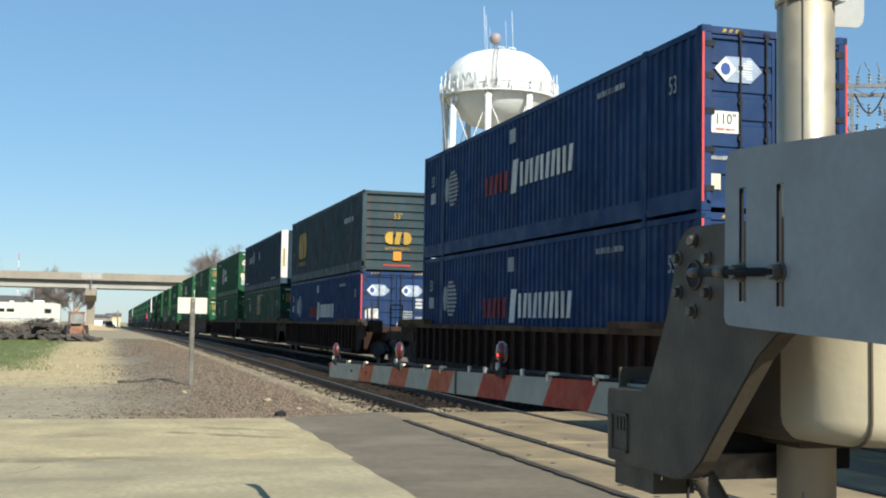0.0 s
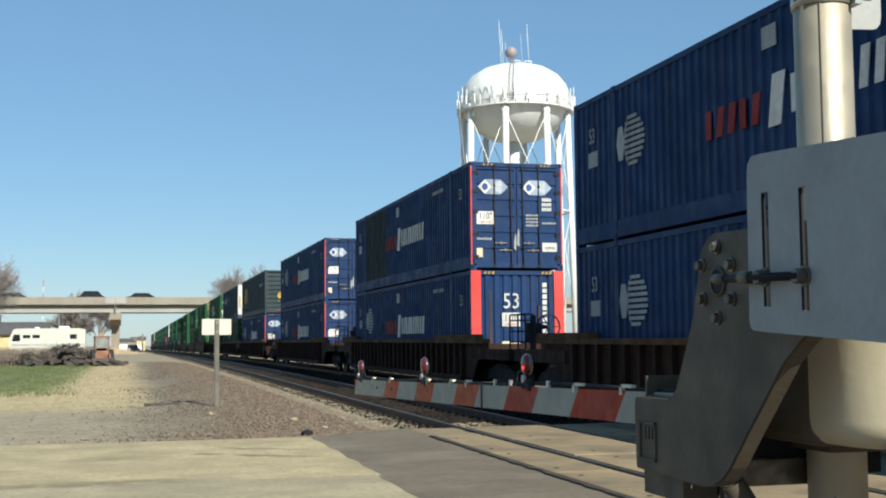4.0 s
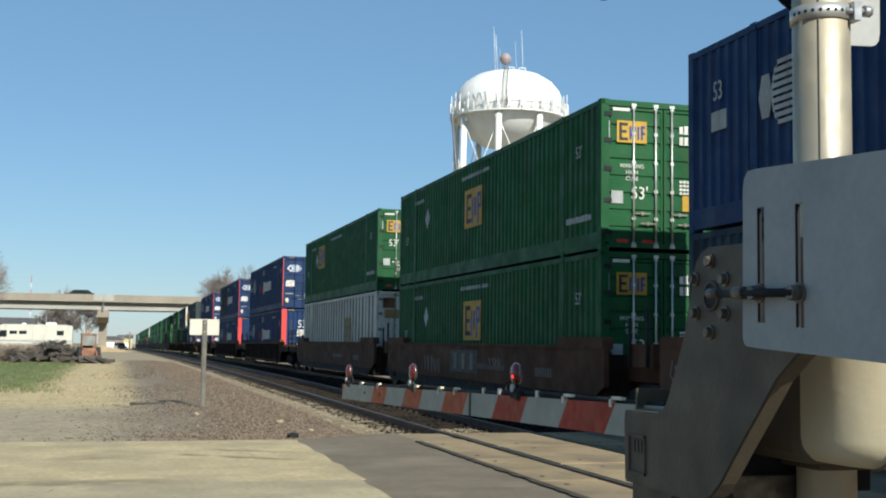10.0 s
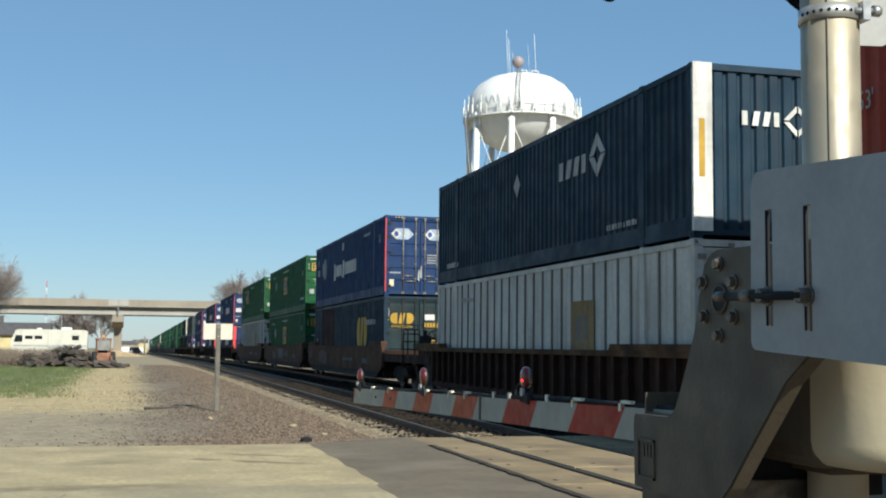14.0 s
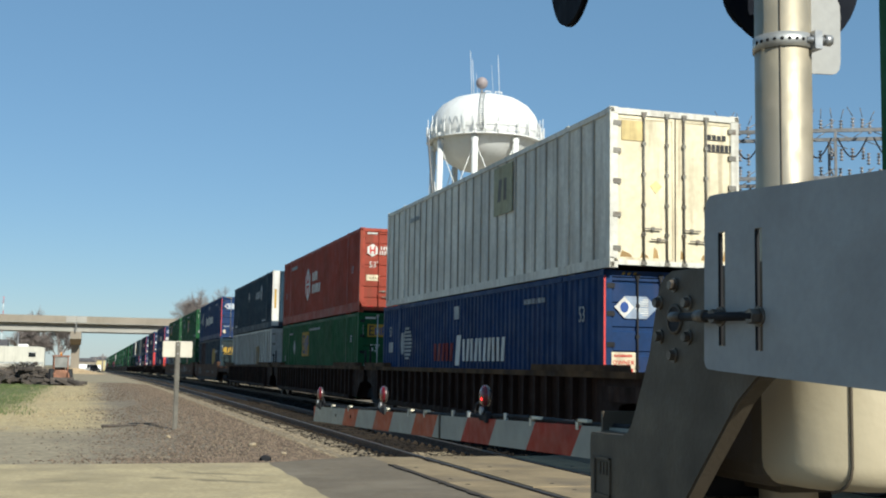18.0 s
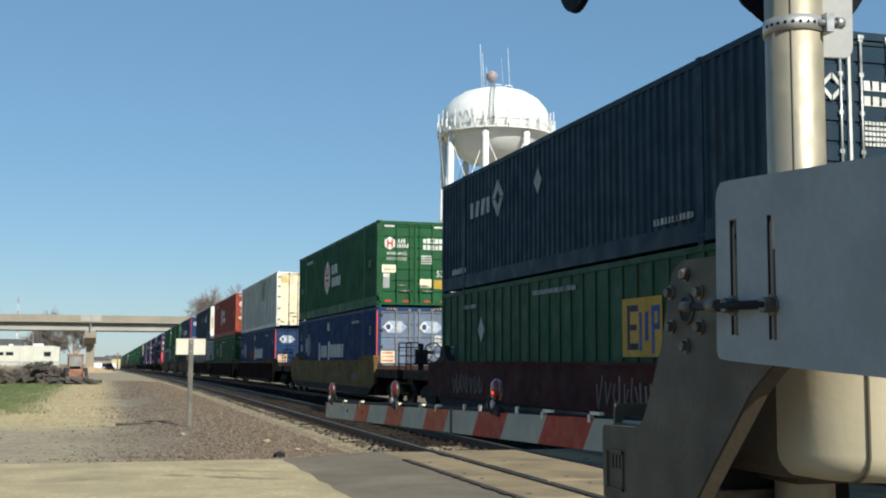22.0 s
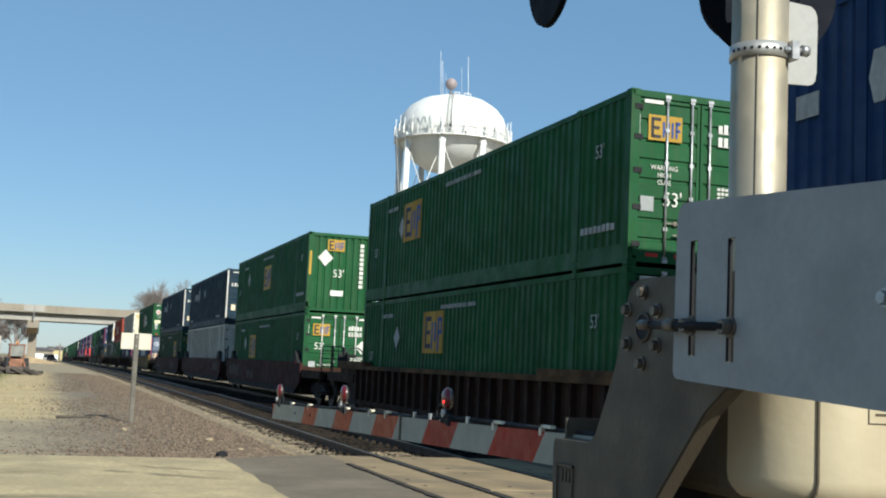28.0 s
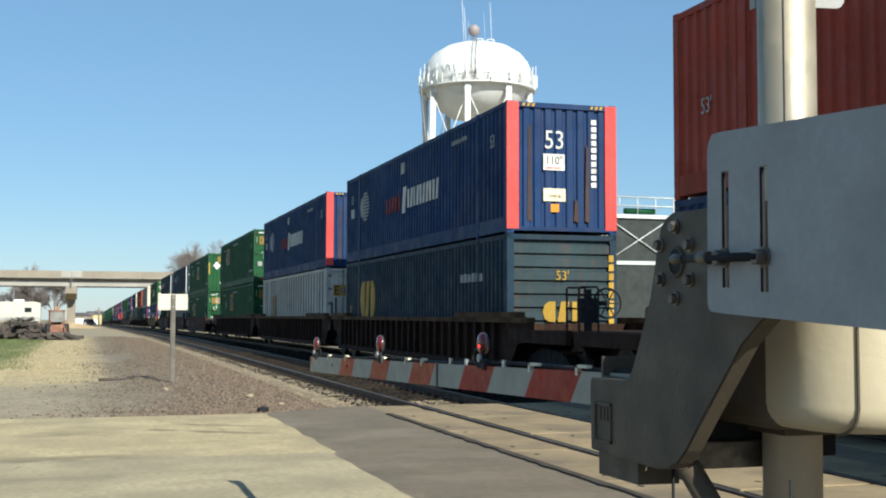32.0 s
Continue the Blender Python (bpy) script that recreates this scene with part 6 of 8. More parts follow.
def crossing_gate():
    g = thing("crossing_gate", "lowered level crossing gate with a red and white striped arm", "crossing gate", m=pose(2.0, 3.03, 0))
    mast = wpart("mast", Shape().tube((2.012, 3.03, 0.02), (2.012, 3.03, 3.6), 0.085, n=40), MAST, g, "dull aluminium pipe mast")
    wpart("mast_seam", Shape().box(1.957, 1.960, 2.960, 2.966, 1.2, 3.6), SEAM, mast, "faint weld seam")
    wpart("mast_base", Shape().soft(1.78, 2.22, 2.81, 3.25, 0.0, 0.06, 0.012).tube((2.0, 3.03, 0.06), (2.0, 3.03, 0.30), 0.13, 0.10, n=24), CASTING, g)
    for z in (2.478, 2.78):
        band = wpart("clamp_band", Shape().lathe([(0.0855, -0.022), (0.091, -0.022), (0.091, 0.022), (0.0855, 0.022)], 40, (2.012, 3.03, z)), GALV, mast, "perforated steel clamp band")
        for i in range(14):
            a = radians(180 + i * 14)
            p = Vector((2.012 + 0.0911 * math.cos(a), 3.03 + 0.0911 * math.sin(a), z))
            q = p + Vector((math.cos(a), math.sin(a), 0)) * 0.0012
            wpart("band_slot", Shape().tube(p, q, 0.0055, n=8), DARKSTEEL, band)
        wpart("clamp_screw", Shape().box(2.06, 2.085, 2.93, 2.975, z - 0.028, z + 0.028).tube((2.04, 2.945, z), (2.115, 2.945, z + 0.004), 0.010, n=8).tube((2.10, 2.945, z + 0.004), (2.125, 2.945, z + 0.004), 0.017, n=6), ZINC, band)

    # Mechanism box on the mast.
    bm = bmesh.new()
    bmesh.ops.create_cube(bm, size=1.0, matrix=Matrix.Translation((2.275, 2.865, 1.465)) @ Matrix.Diagonal((0.95, 0.67, 0.60, 1)))
    up = [e for e in bm.edges if abs(e.verts[0].co.z - e.verts[1].co.z) > 0.3]
    bmesh.ops.bevel(bm, geom=up, offset=0.22, segments=16, affect="EDGES", profile=0.5)
    rim = [e for e in bm.edges if abs(e.verts[0].co.z - e.verts[1].co.z) < 0.01 and len(e.link_faces) == 2 and abs(e.link_faces[0].normal.z - e.link_faces[1].normal.z) > 0.5]
    bmesh.ops.bevel(bm, geom=rim, offset=0.07, segments=5, affect="EDGES", profile=0.5)
    box = wpart("mechanism_box", Shape().take(bm, True), HOUSING, g, "rounded aluminium mechanism housing")
    # Added dark block: its colour stands in for shade on the housing's left side.
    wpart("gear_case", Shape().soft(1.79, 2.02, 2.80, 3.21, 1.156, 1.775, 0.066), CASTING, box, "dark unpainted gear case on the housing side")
    seam = [(1.897, 2.566, 1.76), (1.897, 2.564, 1.5), (1.897, 2.564, 1.232), (1.895, 2.569, 1.204), (1.891, 2.582, 1.184), (1.886, 2.603, 1.170), (1.881, 2.63, 1.163)]
    wpart("cover_seam", Shape().hose(seam, 0.0045, 6), CASTING, box, "dark cover joint")
    for x0, x1, z0, z1 in ((2.022, 2.52, 1.386, 1.389), (2.022, 2.025, 1.389, 1.62), (2.045, 2.52, 1.408, 1.414)):
        wpart("door_outline", Shape().box(x0, x1, 2.5275, 2.5325, z0, z1), CASTING, box)
    wpart("mounting_lug", Shape().prism([(1.915, 1.18), (2.11, 1.18), (2.10, 1.13), (1.925, 1.13)], "y", 2.93, 3.13), CASTING, g)
    wpart("rear_stay", Shape().soft(1.70, 2.25, 3.15, 3.17, 1.04, 1.26, 0.006), DARKSTEEL, g, "dark plate under the housing")
    wpart("lower_beam", Shape().soft(1.68, 2.06, 3.11, 3.145, 1.02, 1.10, 0.006), BOLT, g, "dark lower beam of the gate")
    wpart("bottom_hook", Shape().tube((2.45, 2.9, 1.16), (2.43, 2.9, 1.10), 0.012, 0.004, n=6), ZINC, g)

    # Cast arm support.
    web = [(2.45, 1.56), (2.45, 1.752), (3.02, 1.764), (3.06, 1.752), (3.09, 1.728), (3.107, 1.69), (3.16, 1.523), (3.21, 1.43), (3.255, 1.352), (3.285, 1.305), (3.315, 1.279), (3.35, 1.268), (3.585, 1.266), (3.592, 1.226), (3.585, 1.032), (3.30, 1.026), (3.12, 1.024), (3.05, 1.034), (3.00, 1.055), (2.95, 1.096), (2.86, 1.19), (2.75, 1.30), (2.66, 1.392), (2.57, 1.452), (2.50, 1.485)]
    bm = bmesh.new()
    faces = bm.faces.new([bm.verts.new((1.62, y, z)) for y, z in web])
    push = bmesh.ops.extrude_face_region(bm, geom=[faces])
    bmesh.ops.translate(bm, verts=[v for v in push["geom"] if isinstance(v, bmesh.types.BMVert)], vec=(0.055, 0, 0))
    bmesh.ops.bevel(bm, geom=[e for e in bm.edges if abs(e.verts[0].co.x - e.verts[1].co.x) < 1e-6], offset=0.005, segments=2, affect="EDGES")
    support = wpart("arm_support", Shape().take(bm), CASTING, g, "dark cast metal arm support")
    for y, z in ((2.994, 1.721), (3.087, 1.674), (2.913, 1.666), (3.082, 1.574), (2.912, 1.569), (2.997, 1.518)):
        b = Shape()
        hex_bolt(b, 1.62, y, z)
        wpart("bolt", b, BOLT, support, "bronze-tinged hex bolt")
    wpart("pivot_hole", Shape().tube((1.6195, 2.992, 1.622), (1.617, 2.992, 1.622), 0.040, n=24), DARKSTEEL, support, "dark pivot hole")
    wpart("pivot_ring", Shape().lathe([(0.036, 0.0), (0.044, 0.0), (0.044, 0.006), (0.036, 0.006)], 28).mesh("pivot_ring", CASTING), CASTING, support).matrix_basis = base_of(support).inverted() @ pose(1.62, 2.992, 1.622, 0, -90, 0)
    plaque = wpart("casting_plaque", Shape().box(1.614, 1.622, 3.425, 3.432, 1.065, 1.19).box(1.614, 1.622, 3.54, 3.547, 1.065, 1.19).box(1.614, 1.622, 3.425, 3.547, 1.183, 1.19).box(1.614, 1.622, 3.425, 3.547, 1.065, 1.072), CASTING, support, "raised plaque with worn lettering")
    for y in (3.455, 3.48, 3.505):
        wpart("raised_bar", Shape().box(1.615, 1.621, y - 0.006, y + 0.006, 1.135, 1.175), CASTING, plaque)
    wpart("arm_channel", Shape().box(1.66, 1.80, 3.30, 3.585, 1.262, 1.272).box(1.66, 1.80, 3.575, 3.587, 1.262, 1.335).box(1.79, 1.80, 3.30, 3.585, 1.262, 1.34), CASTING, g, "open steel channel at the arm root")
    for y in (3.36, 3.50):
        wpart("foot_flange", Shape().box(1.64, 1.78, y - 0.075, y + 0.065, 0.955, 1.03), CASTING, support)
    wpart("brace", Shape().tube((1.72, 3.12, 1.03), (1.95, 3.05, 0.62), 0.036, n=12), CASTING, g, "diagonal pipe brace")
    for x, y in ((1.66, 3.10), (1.80, 2.72)):
        wpart("wire", Shape().tube((x, y, 0.0), (x, y, 1.04), 0.0045, n=6), DARKSTEEL, g)

    # Counterweight plate with its adjusting slots.
    s = Shape()
    top = lambda y: 1.928 - 0.062 * (2.62 - y)
    bot = lambda y: 1.478 - 0.055 * (2.63 - y)

    def strip_between(y0, y1, z0=None, z1=None):
        a0, a1 = (bot(y0), bot(y1)) if z0 is None else (z0, z0)
        b0, b1 = (top(y0), top(y1)) if z1 is None else (z1, z1)
        s.prism([(y0, a0), (y1, a1), (y1, b1), (y0, b0)], "x", 1.524, 1.5365)
    s.prism([(2.585, bot(2.585)), (2.64, 1.480), (2.652, 1.487), (2.658, 1.502), (2.652, 1.885), (2.646, 1.908), (2.628, 1.926), (2.585, top(2.585))], "x", 1.524, 1.5365)
    strip_between(2.552, 2.585, None, 1.538)
    strip_between(2.552, 2.585, 1.826, None)
    strip_between(2.415, 2.552)
    strip_between(2.382, 2.415, None, 1.524)
    strip_between(2.382, 2.415, 1.818, None)
    strip_between(1.25, 2.382)
    plate = wpart("counterweight_plate", s.weld(), PLATE, g, "dull grey steel plate with two upright slots")
    # Thin dark liners hide the sunlit slot walls; their colour stands for shade.
    for y, z0, z1 in ((2.585, 1.54, 1.824), (2.415, 1.526, 1.816)):
        wpart("slot_grime", Shape().box(1.5242, 1.5363, y - 0.0030, y - 0.0002, z0, z1), DARKSTEEL, plate, "dark liner added to keep the slot edge in shade")
    wpart("plate_edge", Shape().box(1.5368, 1.55, 2.655, 2.665, 1.80, 1.88), PLATE, plate)
    b = Shape()
    hex_bolt(b, 1.524, 1.855, 1.652, 0.015, 0.02)
    wpart("plate_bolt", b, ZINC, plate, "zinc plate bolt")
    rod = wpart("threaded_rod", Shape().tube((1.502, 2.78, 1.6175), (1.502, 2.385, 1.606), 0.011, n=12), DARKSTEEL, plate, "dark threaded adjusting rod")
    wpart("rod_tip", Shape().tube((1.502, 2.792, 1.618), (1.502, 2.735, 1.617), 0.0135, n=12), BOLT, rod)
    wpart("rod_collar", Shape().tube((1.502, 2.655, 1.615), (1.502, 2.61, 1.6135), 0.0165, n=12), BOLT, rod, "worn bright collar")
    for y, z in ((2.571, 1.612), (2.396, 1.606)):
        nut = Shape()
        nut.tube((1.524, y, z), (1.518, y, z), 0.025, n=16)
        nut.tube((1.518, y, z), (1.494, y, z), 0.0185, n=6, smooth=False)
        wpart("nut", nut, BOLT, plate, "large hex nut and washer")

    # Striped arm.
    arm = wpart("arm", Shape().prism([(3.40, arm_top(3.40) - 0.108), (8.915, arm_top(8.915) - 0.100), (8.915, arm_top(8.915) - 0.004), (3.40, arm_top(3.40) - 0.004)], "x", 1.690, 1.716), GALV, g, "tapered aluminium gate arm")
    cuts = [3.36, 3.803, 4.256, 4.709, 5.107, 5.545, 5.585, 5.987, 6.474, 6.881, 7.374, 7.771, 8.28, 8.84, 8.92]
    for k, (a, b) in enumerate(zip(cuts, cuts[1:])):
        lean_a = 0.0 if k in (0, 5) else 0.10
        lean_b = 0.0 if k in (4, len(cuts) - 2) else 0.10
        mat = {1: SIGNRED, 3: SIGNRED, 6: SIGNORANGE, 8: SIGNORANGE, 10: SIGNORANGE, 13: SIGNORANGE}.get(k, SIGNWHITE)
        pts = [(a + lean_a, arm_top(a + lean_a) - 0.112), (b + lean_b, arm_top(b + lean_b) - 0.112), (b, arm_top(b)), (a, arm_top(a))]
        wpart("stripe", Shape().prism(pts, "x", 1.6845, 1.6895), mat, arm, {SIGNRED: "deep red reflective stripe", SIGNORANGE: "faded orange-red stripe"}.get(mat, ""))
    wpart("arm_joint", Shape().box(1.678, 1.72, 5.536, 5.552, arm_top(5.54) - 0.114, arm_top(5.54) + 0.006), CASTING, arm)
    for y in (7.60, 8.08):
        wpart("arm_rivet", Shape().tube((1.6845, y, arm_top(y) - 0.05), (1.680, y, arm_top(y) - 0.05), 0.010, n=8), DARKSTEEL, arm)
    for y in (8.678, 8.211, 7.648, 6.635, 6.113, 5.80, 4.26, 3.80):
        z = arm_top(y)
        w = 0.05 if y < 5 else 0.035
        wpart("cable_clip", Shape().box(1.680, 1.70, y - w, y + w, z + 0.012, z + 0.022).box(1.680, 1.70, y + w - 0.018, y + w, z - 0.016, z + 0.022), CLIP, arm, "pale plastic cable clip")
    for y in (5.36, 5.12, 4.62):
        wpart("stub", Shape().box(1.69, 1.70, y - 0.014, y + 0.014, arm_top(y) - 0.01, arm_top(y) + 0.028), GALV, arm)
    s = Shape()
    ys = [3.45 + 0.27 * i for i in range(20)]
    s.hose([(1.705, a, arm_top(a) + 0.010 + 0.006 * math.sin(a * 3.1)) for a in ys], 0.010)
    wpart("cable", s, DARKSTEEL, arm, "black lamp cable along the arm")
    for k, (y, r) in enumerate(((8.71, 0.050), (6.74, 0.051), (4.885, 0.048))):
        z = arm_top(y) + 0.098
        lamp = wpart("gate_lamp", Shape().lathe([(0.0, 0.026), (r * 0.55, 0.024), (r * 0.9, 0.017), (r, 0.008), (r * 1.03, 0.0), (r * 0.6, 0.0)], 24).mesh("gate_lamp", CHROME), CHROME, arm, "two-sided lamp with a bright hood")
        lamp.matrix_basis = base_of(arm).inverted() @ pose(1.690, y, z, 0, 90, 0)
        lens = part("lens", Shape().lathe([(r * 0.98, 0.0), (r * 0.95, 0.006), (r * 0.75, 0.014), (r * 0.4, 0.018), (0.0, 0.020)], 24).mesh("lens", LENS_OFF), LENS_OFF, lamp, "red lens", m=pose(0, 0, 0, 180, 0, 0))
        if k == 2:
            bulb = part("bulb", Shape().lathe([(0.0, -0.006), (0.008, 0.0), (0.007, 0.006), (0.0, 0.008)], 12).mesh("bulb", LENS_ON), LENS_ON, lamp, "lit red bulb", m=pose(0.012, -0.012, -0.018))
        wpart("lamp_bracket", Shape().box(1.686, 1.700, y - 0.013, y + 0.013, z - 0.112, z - r + 0.012).soft(1.676, 1.712, y - 0.055, y + 0.04, z - 0.108, z - 0.082, 0.006).soft(1.672, 1.70, y - 0.075, y - 0.035, z - 0.115, z - 0.065, 0.008), DARKSTEEL, arm)
        loop = Shape()
        pts = [(1.70, y + 0.02 + 0.075 * math.cos(a) * (1 if k else -1) + 0.07 * (1 if k else -1), z - 0.075 + 0.045 * math.sin(a)) for a in (radians(20 * i) for i in range(-2, 12))]
        loop.hose(pts, 0.006, 5)
        wpart("lamp_lead", loop, DARKSTEEL, arm)
        wpart("lamp_screw", Shape().tube((1.672, y - 0.03, z - 0.062), (1.66, y - 0.03, z - 0.062), 0.018, n=10), ZINC, arm)

    # Flashing light backgrounds above and the sign plate seen from behind.
    for x, y, z, turn, words in ((1.31, 3.03, 2.735, 98, "black round flasher background seen edge on"), (2.20, 3.27, 2.80, 4, "black round flasher background behind the mast")):
        d = Vector((math.sin(radians(turn)), math.cos(radians(turn)), 0))
        c = Vector((x, y, z))
        disc = wpart("flasher_disc", Shape().tube(c - d * 0.006, c + d * 0.006, 0.255, n=48), BLACK, g, words)
        wpart("flasher_rim", Shape().tube(c + d * 0.006, c + d * 0.012, 0.259, 0.259, n=48), BLACK, disc)
        wpart("flasher_hood", Shape().tube(c + d * 0.012, c + d * 0.22, 0.13, 0.14, n=28, caps=False), BLACK, disc)
        wpart("flasher_case", Shape().tube(c - d * 0.006, c - d * 0.10, 0.12, 0.09, n=24), BLACK, disc)
    wpart("cross_arm", Shape().tube((1.31, 3.03, 2.98), (2.45, 3.03, 2.98), 0.03, n=14), GALV, g)
    wpart("flasher_stem", Shape().tube((1.31, 3.03, 2.85), (1.31, 3.03, 2.98), 0.025, n=12), GALV, g)
    wpart("flasher_stem", Shape().tube((2.09, 3.16, 2.70), (2.02, 3.08, 2.72), 0.03, n=12), GALV, g)
    wpart("clamp_nut", Shape().tube((1.44, 3.0, 2.73), (1.44, 2.97, 2.73), 0.016, n=8), ZINC, g)
    wpart("sign_plate", Shape().prism([(2.082, 2.404), (2.205, 2.41), (2.219, 2.415), (2.23, 2.429), (2.234, 2.453), (2.236, 2.604), (2.234, 2.635), (2.226, 2.654), (2.209, 2.665), (2.082, 2.672)], "y", 3.05, 3.056), PLATE, g, "bare aluminium sign plate with rounded corners")
    return g


crossing_gate()



# ---- water tower ----
def water_tower():
    cx, cy = 40.9, 120.5
    t = thing("water_tower", "white legged steel water tower with whip antennas", "water tower", m=pose(cx, cy, -drop(cy)))
    up = drop(cy)
    bowl = [(0.0, 22.75), (1.2, 22.8), (2.8, 23.2), (4.2, 24.0), (5.25, 25.1), (5.9, 26.3)]
    dome = [(5.9, 26.3), (6.12, 27.2), (6.02, 28.1), (5.62, 29.1), (4.85, 30.05), (3.6, 30.85), (1.9, 31.35), (0.0, 31.5)]
    z0 = up
    tank = part("tank", Shape().lathe([(r, z + z0) for r, z in bowl + dome[1:]], 72), TANKPAINT, t, "rounded white tank")
    deck = part("balcony", Shape().lathe([(5.85, 26.0 + z0), (6.42, 26.0 + z0), (6.42, 26.14 + z0), (5.85, 26.14 + z0)], 60, smooth=False), TANKPAINT, t, "walkway ring round the tank")
    for h in (0.55, 1.05):
        part("railing", Shape().lathe([(6.36, 26.14 + h + z0), (6.40, 26.14 + h + z0), (6.40, 26.18 + h + z0), (6.36, 26.18 + h + z0)], 48, smooth=False), TANKPAINT, deck)
    for i in range(30):
        a = 2 * math.pi * i / 30
        x, y = 6.38 * math.cos(a), 6.38 * math.sin(a)
        part("rail_post", cached("tower rail post", lambda s: s.box(-0.035, 0.035, -0.035, 0.035, 0, 1.1), TANKPAINT), TANKPAINT, deck, m=pose(x, y, 26.14 + z0, 0, 0, math.degrees(a)))
    for k in range(8):
        a = radians(-118.7 + 45 * k)
        x, y = 5.75 * math.cos(a), 5.75 * math.sin(a)
        part("leg", Shape().tube((x * 1.10, y * 1.10, 0.0), (x, y, 26.6 + z0), 0.33, n=18), TANKPAINT, t, "tubular white leg")
        b = radians(-118.7 + 45 * (k + 1))
        u, v = 5.75 * math.cos(b), 5.75 * math.sin(b)
        for za, zb in ((25.2, 15.0), (15.0, 25.2), (15.0, 4.0), (4.0, 15.0)):
            f = lambda z: 1.10 - 0.10 * z / 26.6
            part("brace_rod", Shape().tube((x * f(za), y * f(za), za + z0), (u * f(zb), v * f(zb), zb + z0), 0.045, n=6), TANKPAINT, t)
        for z in (15.0,):
            f = 1.10 - 0.10 * z / 26.6
            part("girt", Shape().tube((x * f, y * f, z + z0), (u * f, v * f, z + z0), 0.13, n=8), TANKPAINT, t)
        part("leg_knee", Shape().soft(-0.38, 0.38, -0.2, 0.2, -0.35, 0.35, 0.06), TANKPAINT, t, m=pose(x * 1.0, y * 1.0, 25.6 + z0, 0, 0, math.degrees(a) + 90))
    part("riser", Shape().tube((0, 0, 0), (0, 0, 22.9 + z0), 0.75, n=24), TANKPAINT, t, "central riser pipe")
    # Ladder up the near side, from the balcony over the dome.
    lad = Shape()
    la = radians(-112)
    prof = [(6.0, 26.5)] + dome[1:-1]
    for off in (-0.22, 0.22):
        pts = []
        for r, z in prof:
            r += 0.22
            pts.append((r * math.cos(la) - off * math.sin(la), r * math.sin(la) + off * math.cos(la), z + z0))
        for p, q in zip(pts, pts[1:]):
            lad.tube(p, q, 0.03, n=6, caps=False)
    ladder = part("ladder", lad, SUBSTEEL, t, "caged ladder over the dome")
    for i in range(22):
        f = i / 21 * (len(prof) - 1.001)
        j = int(f)
        r = prof[j][0] + (prof[j + 1][0] - prof[j][0]) * (f - j) + 0.24
        z = prof[j][1] + (prof[j + 1][1] - prof[j][1]) * (f - j) + z0
        part("rung", cached("tower rung", lambda s: s.box(-0.02, 0.02, -0.2, 0.2, -0.02, 0.02), SUBSTEEL), SUBSTEEL, ladder, m=pose(r * math.cos(la), r * math.sin(la), z, 0, 0, math.degrees(la)))
    globe = part("warning_globe", Shape().lathe([(0.66 * math.sin(radians(i * 15)), -0.66 * math.cos(radians(i * 15))) for i in range(13)], 24, (-0.55, -0.5, 32.75 + z0)), GLOBE, t, "grey ball on the tank top")
    part("globe_stem", Shape().tube((-0.55, -0.5, 31.1 + z0), (-0.55, -0.5, 32.0 + z0), 0.15, n=8), SUBSTEEL, globe)
    for x, z1, r in ((-1.65, 36.3, 0.035), (-1.4, 35.3, 0.035), (-0.95, 33.9, 0.022), (0.85, 34.9, 0.018), (1.6, 36.1, 0.035)):
        part("whip_antenna", Shape().tube((x, -0.4, 30.9 + z0), (x - 0.25, -0.4, z1 + z0), r, r * 0.6, n=6), RVWHITE, t, "thin white whip antenna")
    for x0, x1 in ((-0.15, 0.45), (1.0, 1.75)):
        s = Shape()
        for x in (x0, x1):
            s.tube((x, -0.6, 31.0 + z0), (x, -0.6, 31.9 + z0), 0.05, n=6)
        s.tube((x0, -0.6, 31.88 + z0), (x1, -0.6, 31.88 + z0), 0.05, n=6)
        part("hatch_rail", s, RVWHITE, t)
    rnd = random.Random(5)
    for deg, h in ((-170, 1.9), (-162, 1.5), (-150, 1.6), (-128, 2.0), (-118, 1.7), (-108, 2.1), (-96, 1.4), (-75, 1.8), (-62, 2.3), (-40, 1.7), (-22, 2.2), (-8, 2.0), (178, 1.7)):
        a = radians(deg)
        r = 6.45
        pole = part("antenna_mount", Shape().tube((r * math.cos(a), r * math.sin(a), 26.0 + z0), (r * math.cos(a), r * math.sin(a), 26.6 + h + z0), 0.04, n=6), SUBSTEEL if rnd.random() < 0.15 else RVWHITE, t)
        part("panel_antenna", Shape().soft(-0.06, 0.06, -0.09, 0.09, 0, h * 0.6, 0.02), RVWHITE, pole, "slim panel antenna", m=pose((r + 0.12) * math.cos(a), (r + 0.12) * math.sin(a), 26.4 + z0, 0, 0, deg))
    part("feed_cable", Shape().tube((-6.9, -1.5, 26.0 + z0), (-5.9, -2.0, 14.0 + z0), 0.12, n=6), SUBSTEEL, t)
    # Town lettering on the tank, worn past reading: plain bars.
    for deg, w, h, tilt in ((-157, 0.32, 1.3, 0), (-152, 0.5, 1.35, 0), (-145, 0.25, 1.5, 18), (-141, 0.35, 1.5, -22), (-137, 0.22, 1.3, 12), (-38, 0.32, 1.3, 0), (-31, 0.5, 1.3, 0), (-24, 0.4, 1.3, 0)):
        a = radians(deg)
        part("letter_bar", Shape().box(-0.02, 0.02, -w * 0.16, w * 0.16, -h * 0.30, h * 0.30), LETTERGREY, tank, "worn dark letter stroke", m=pose(6.12 * math.cos(a), 6.12 * math.sin(a), 27.6 + z0, tilt, 0, deg))


water_tower()


# ---- overpass and its traffic ----
BRIDGE_Y = 200.0


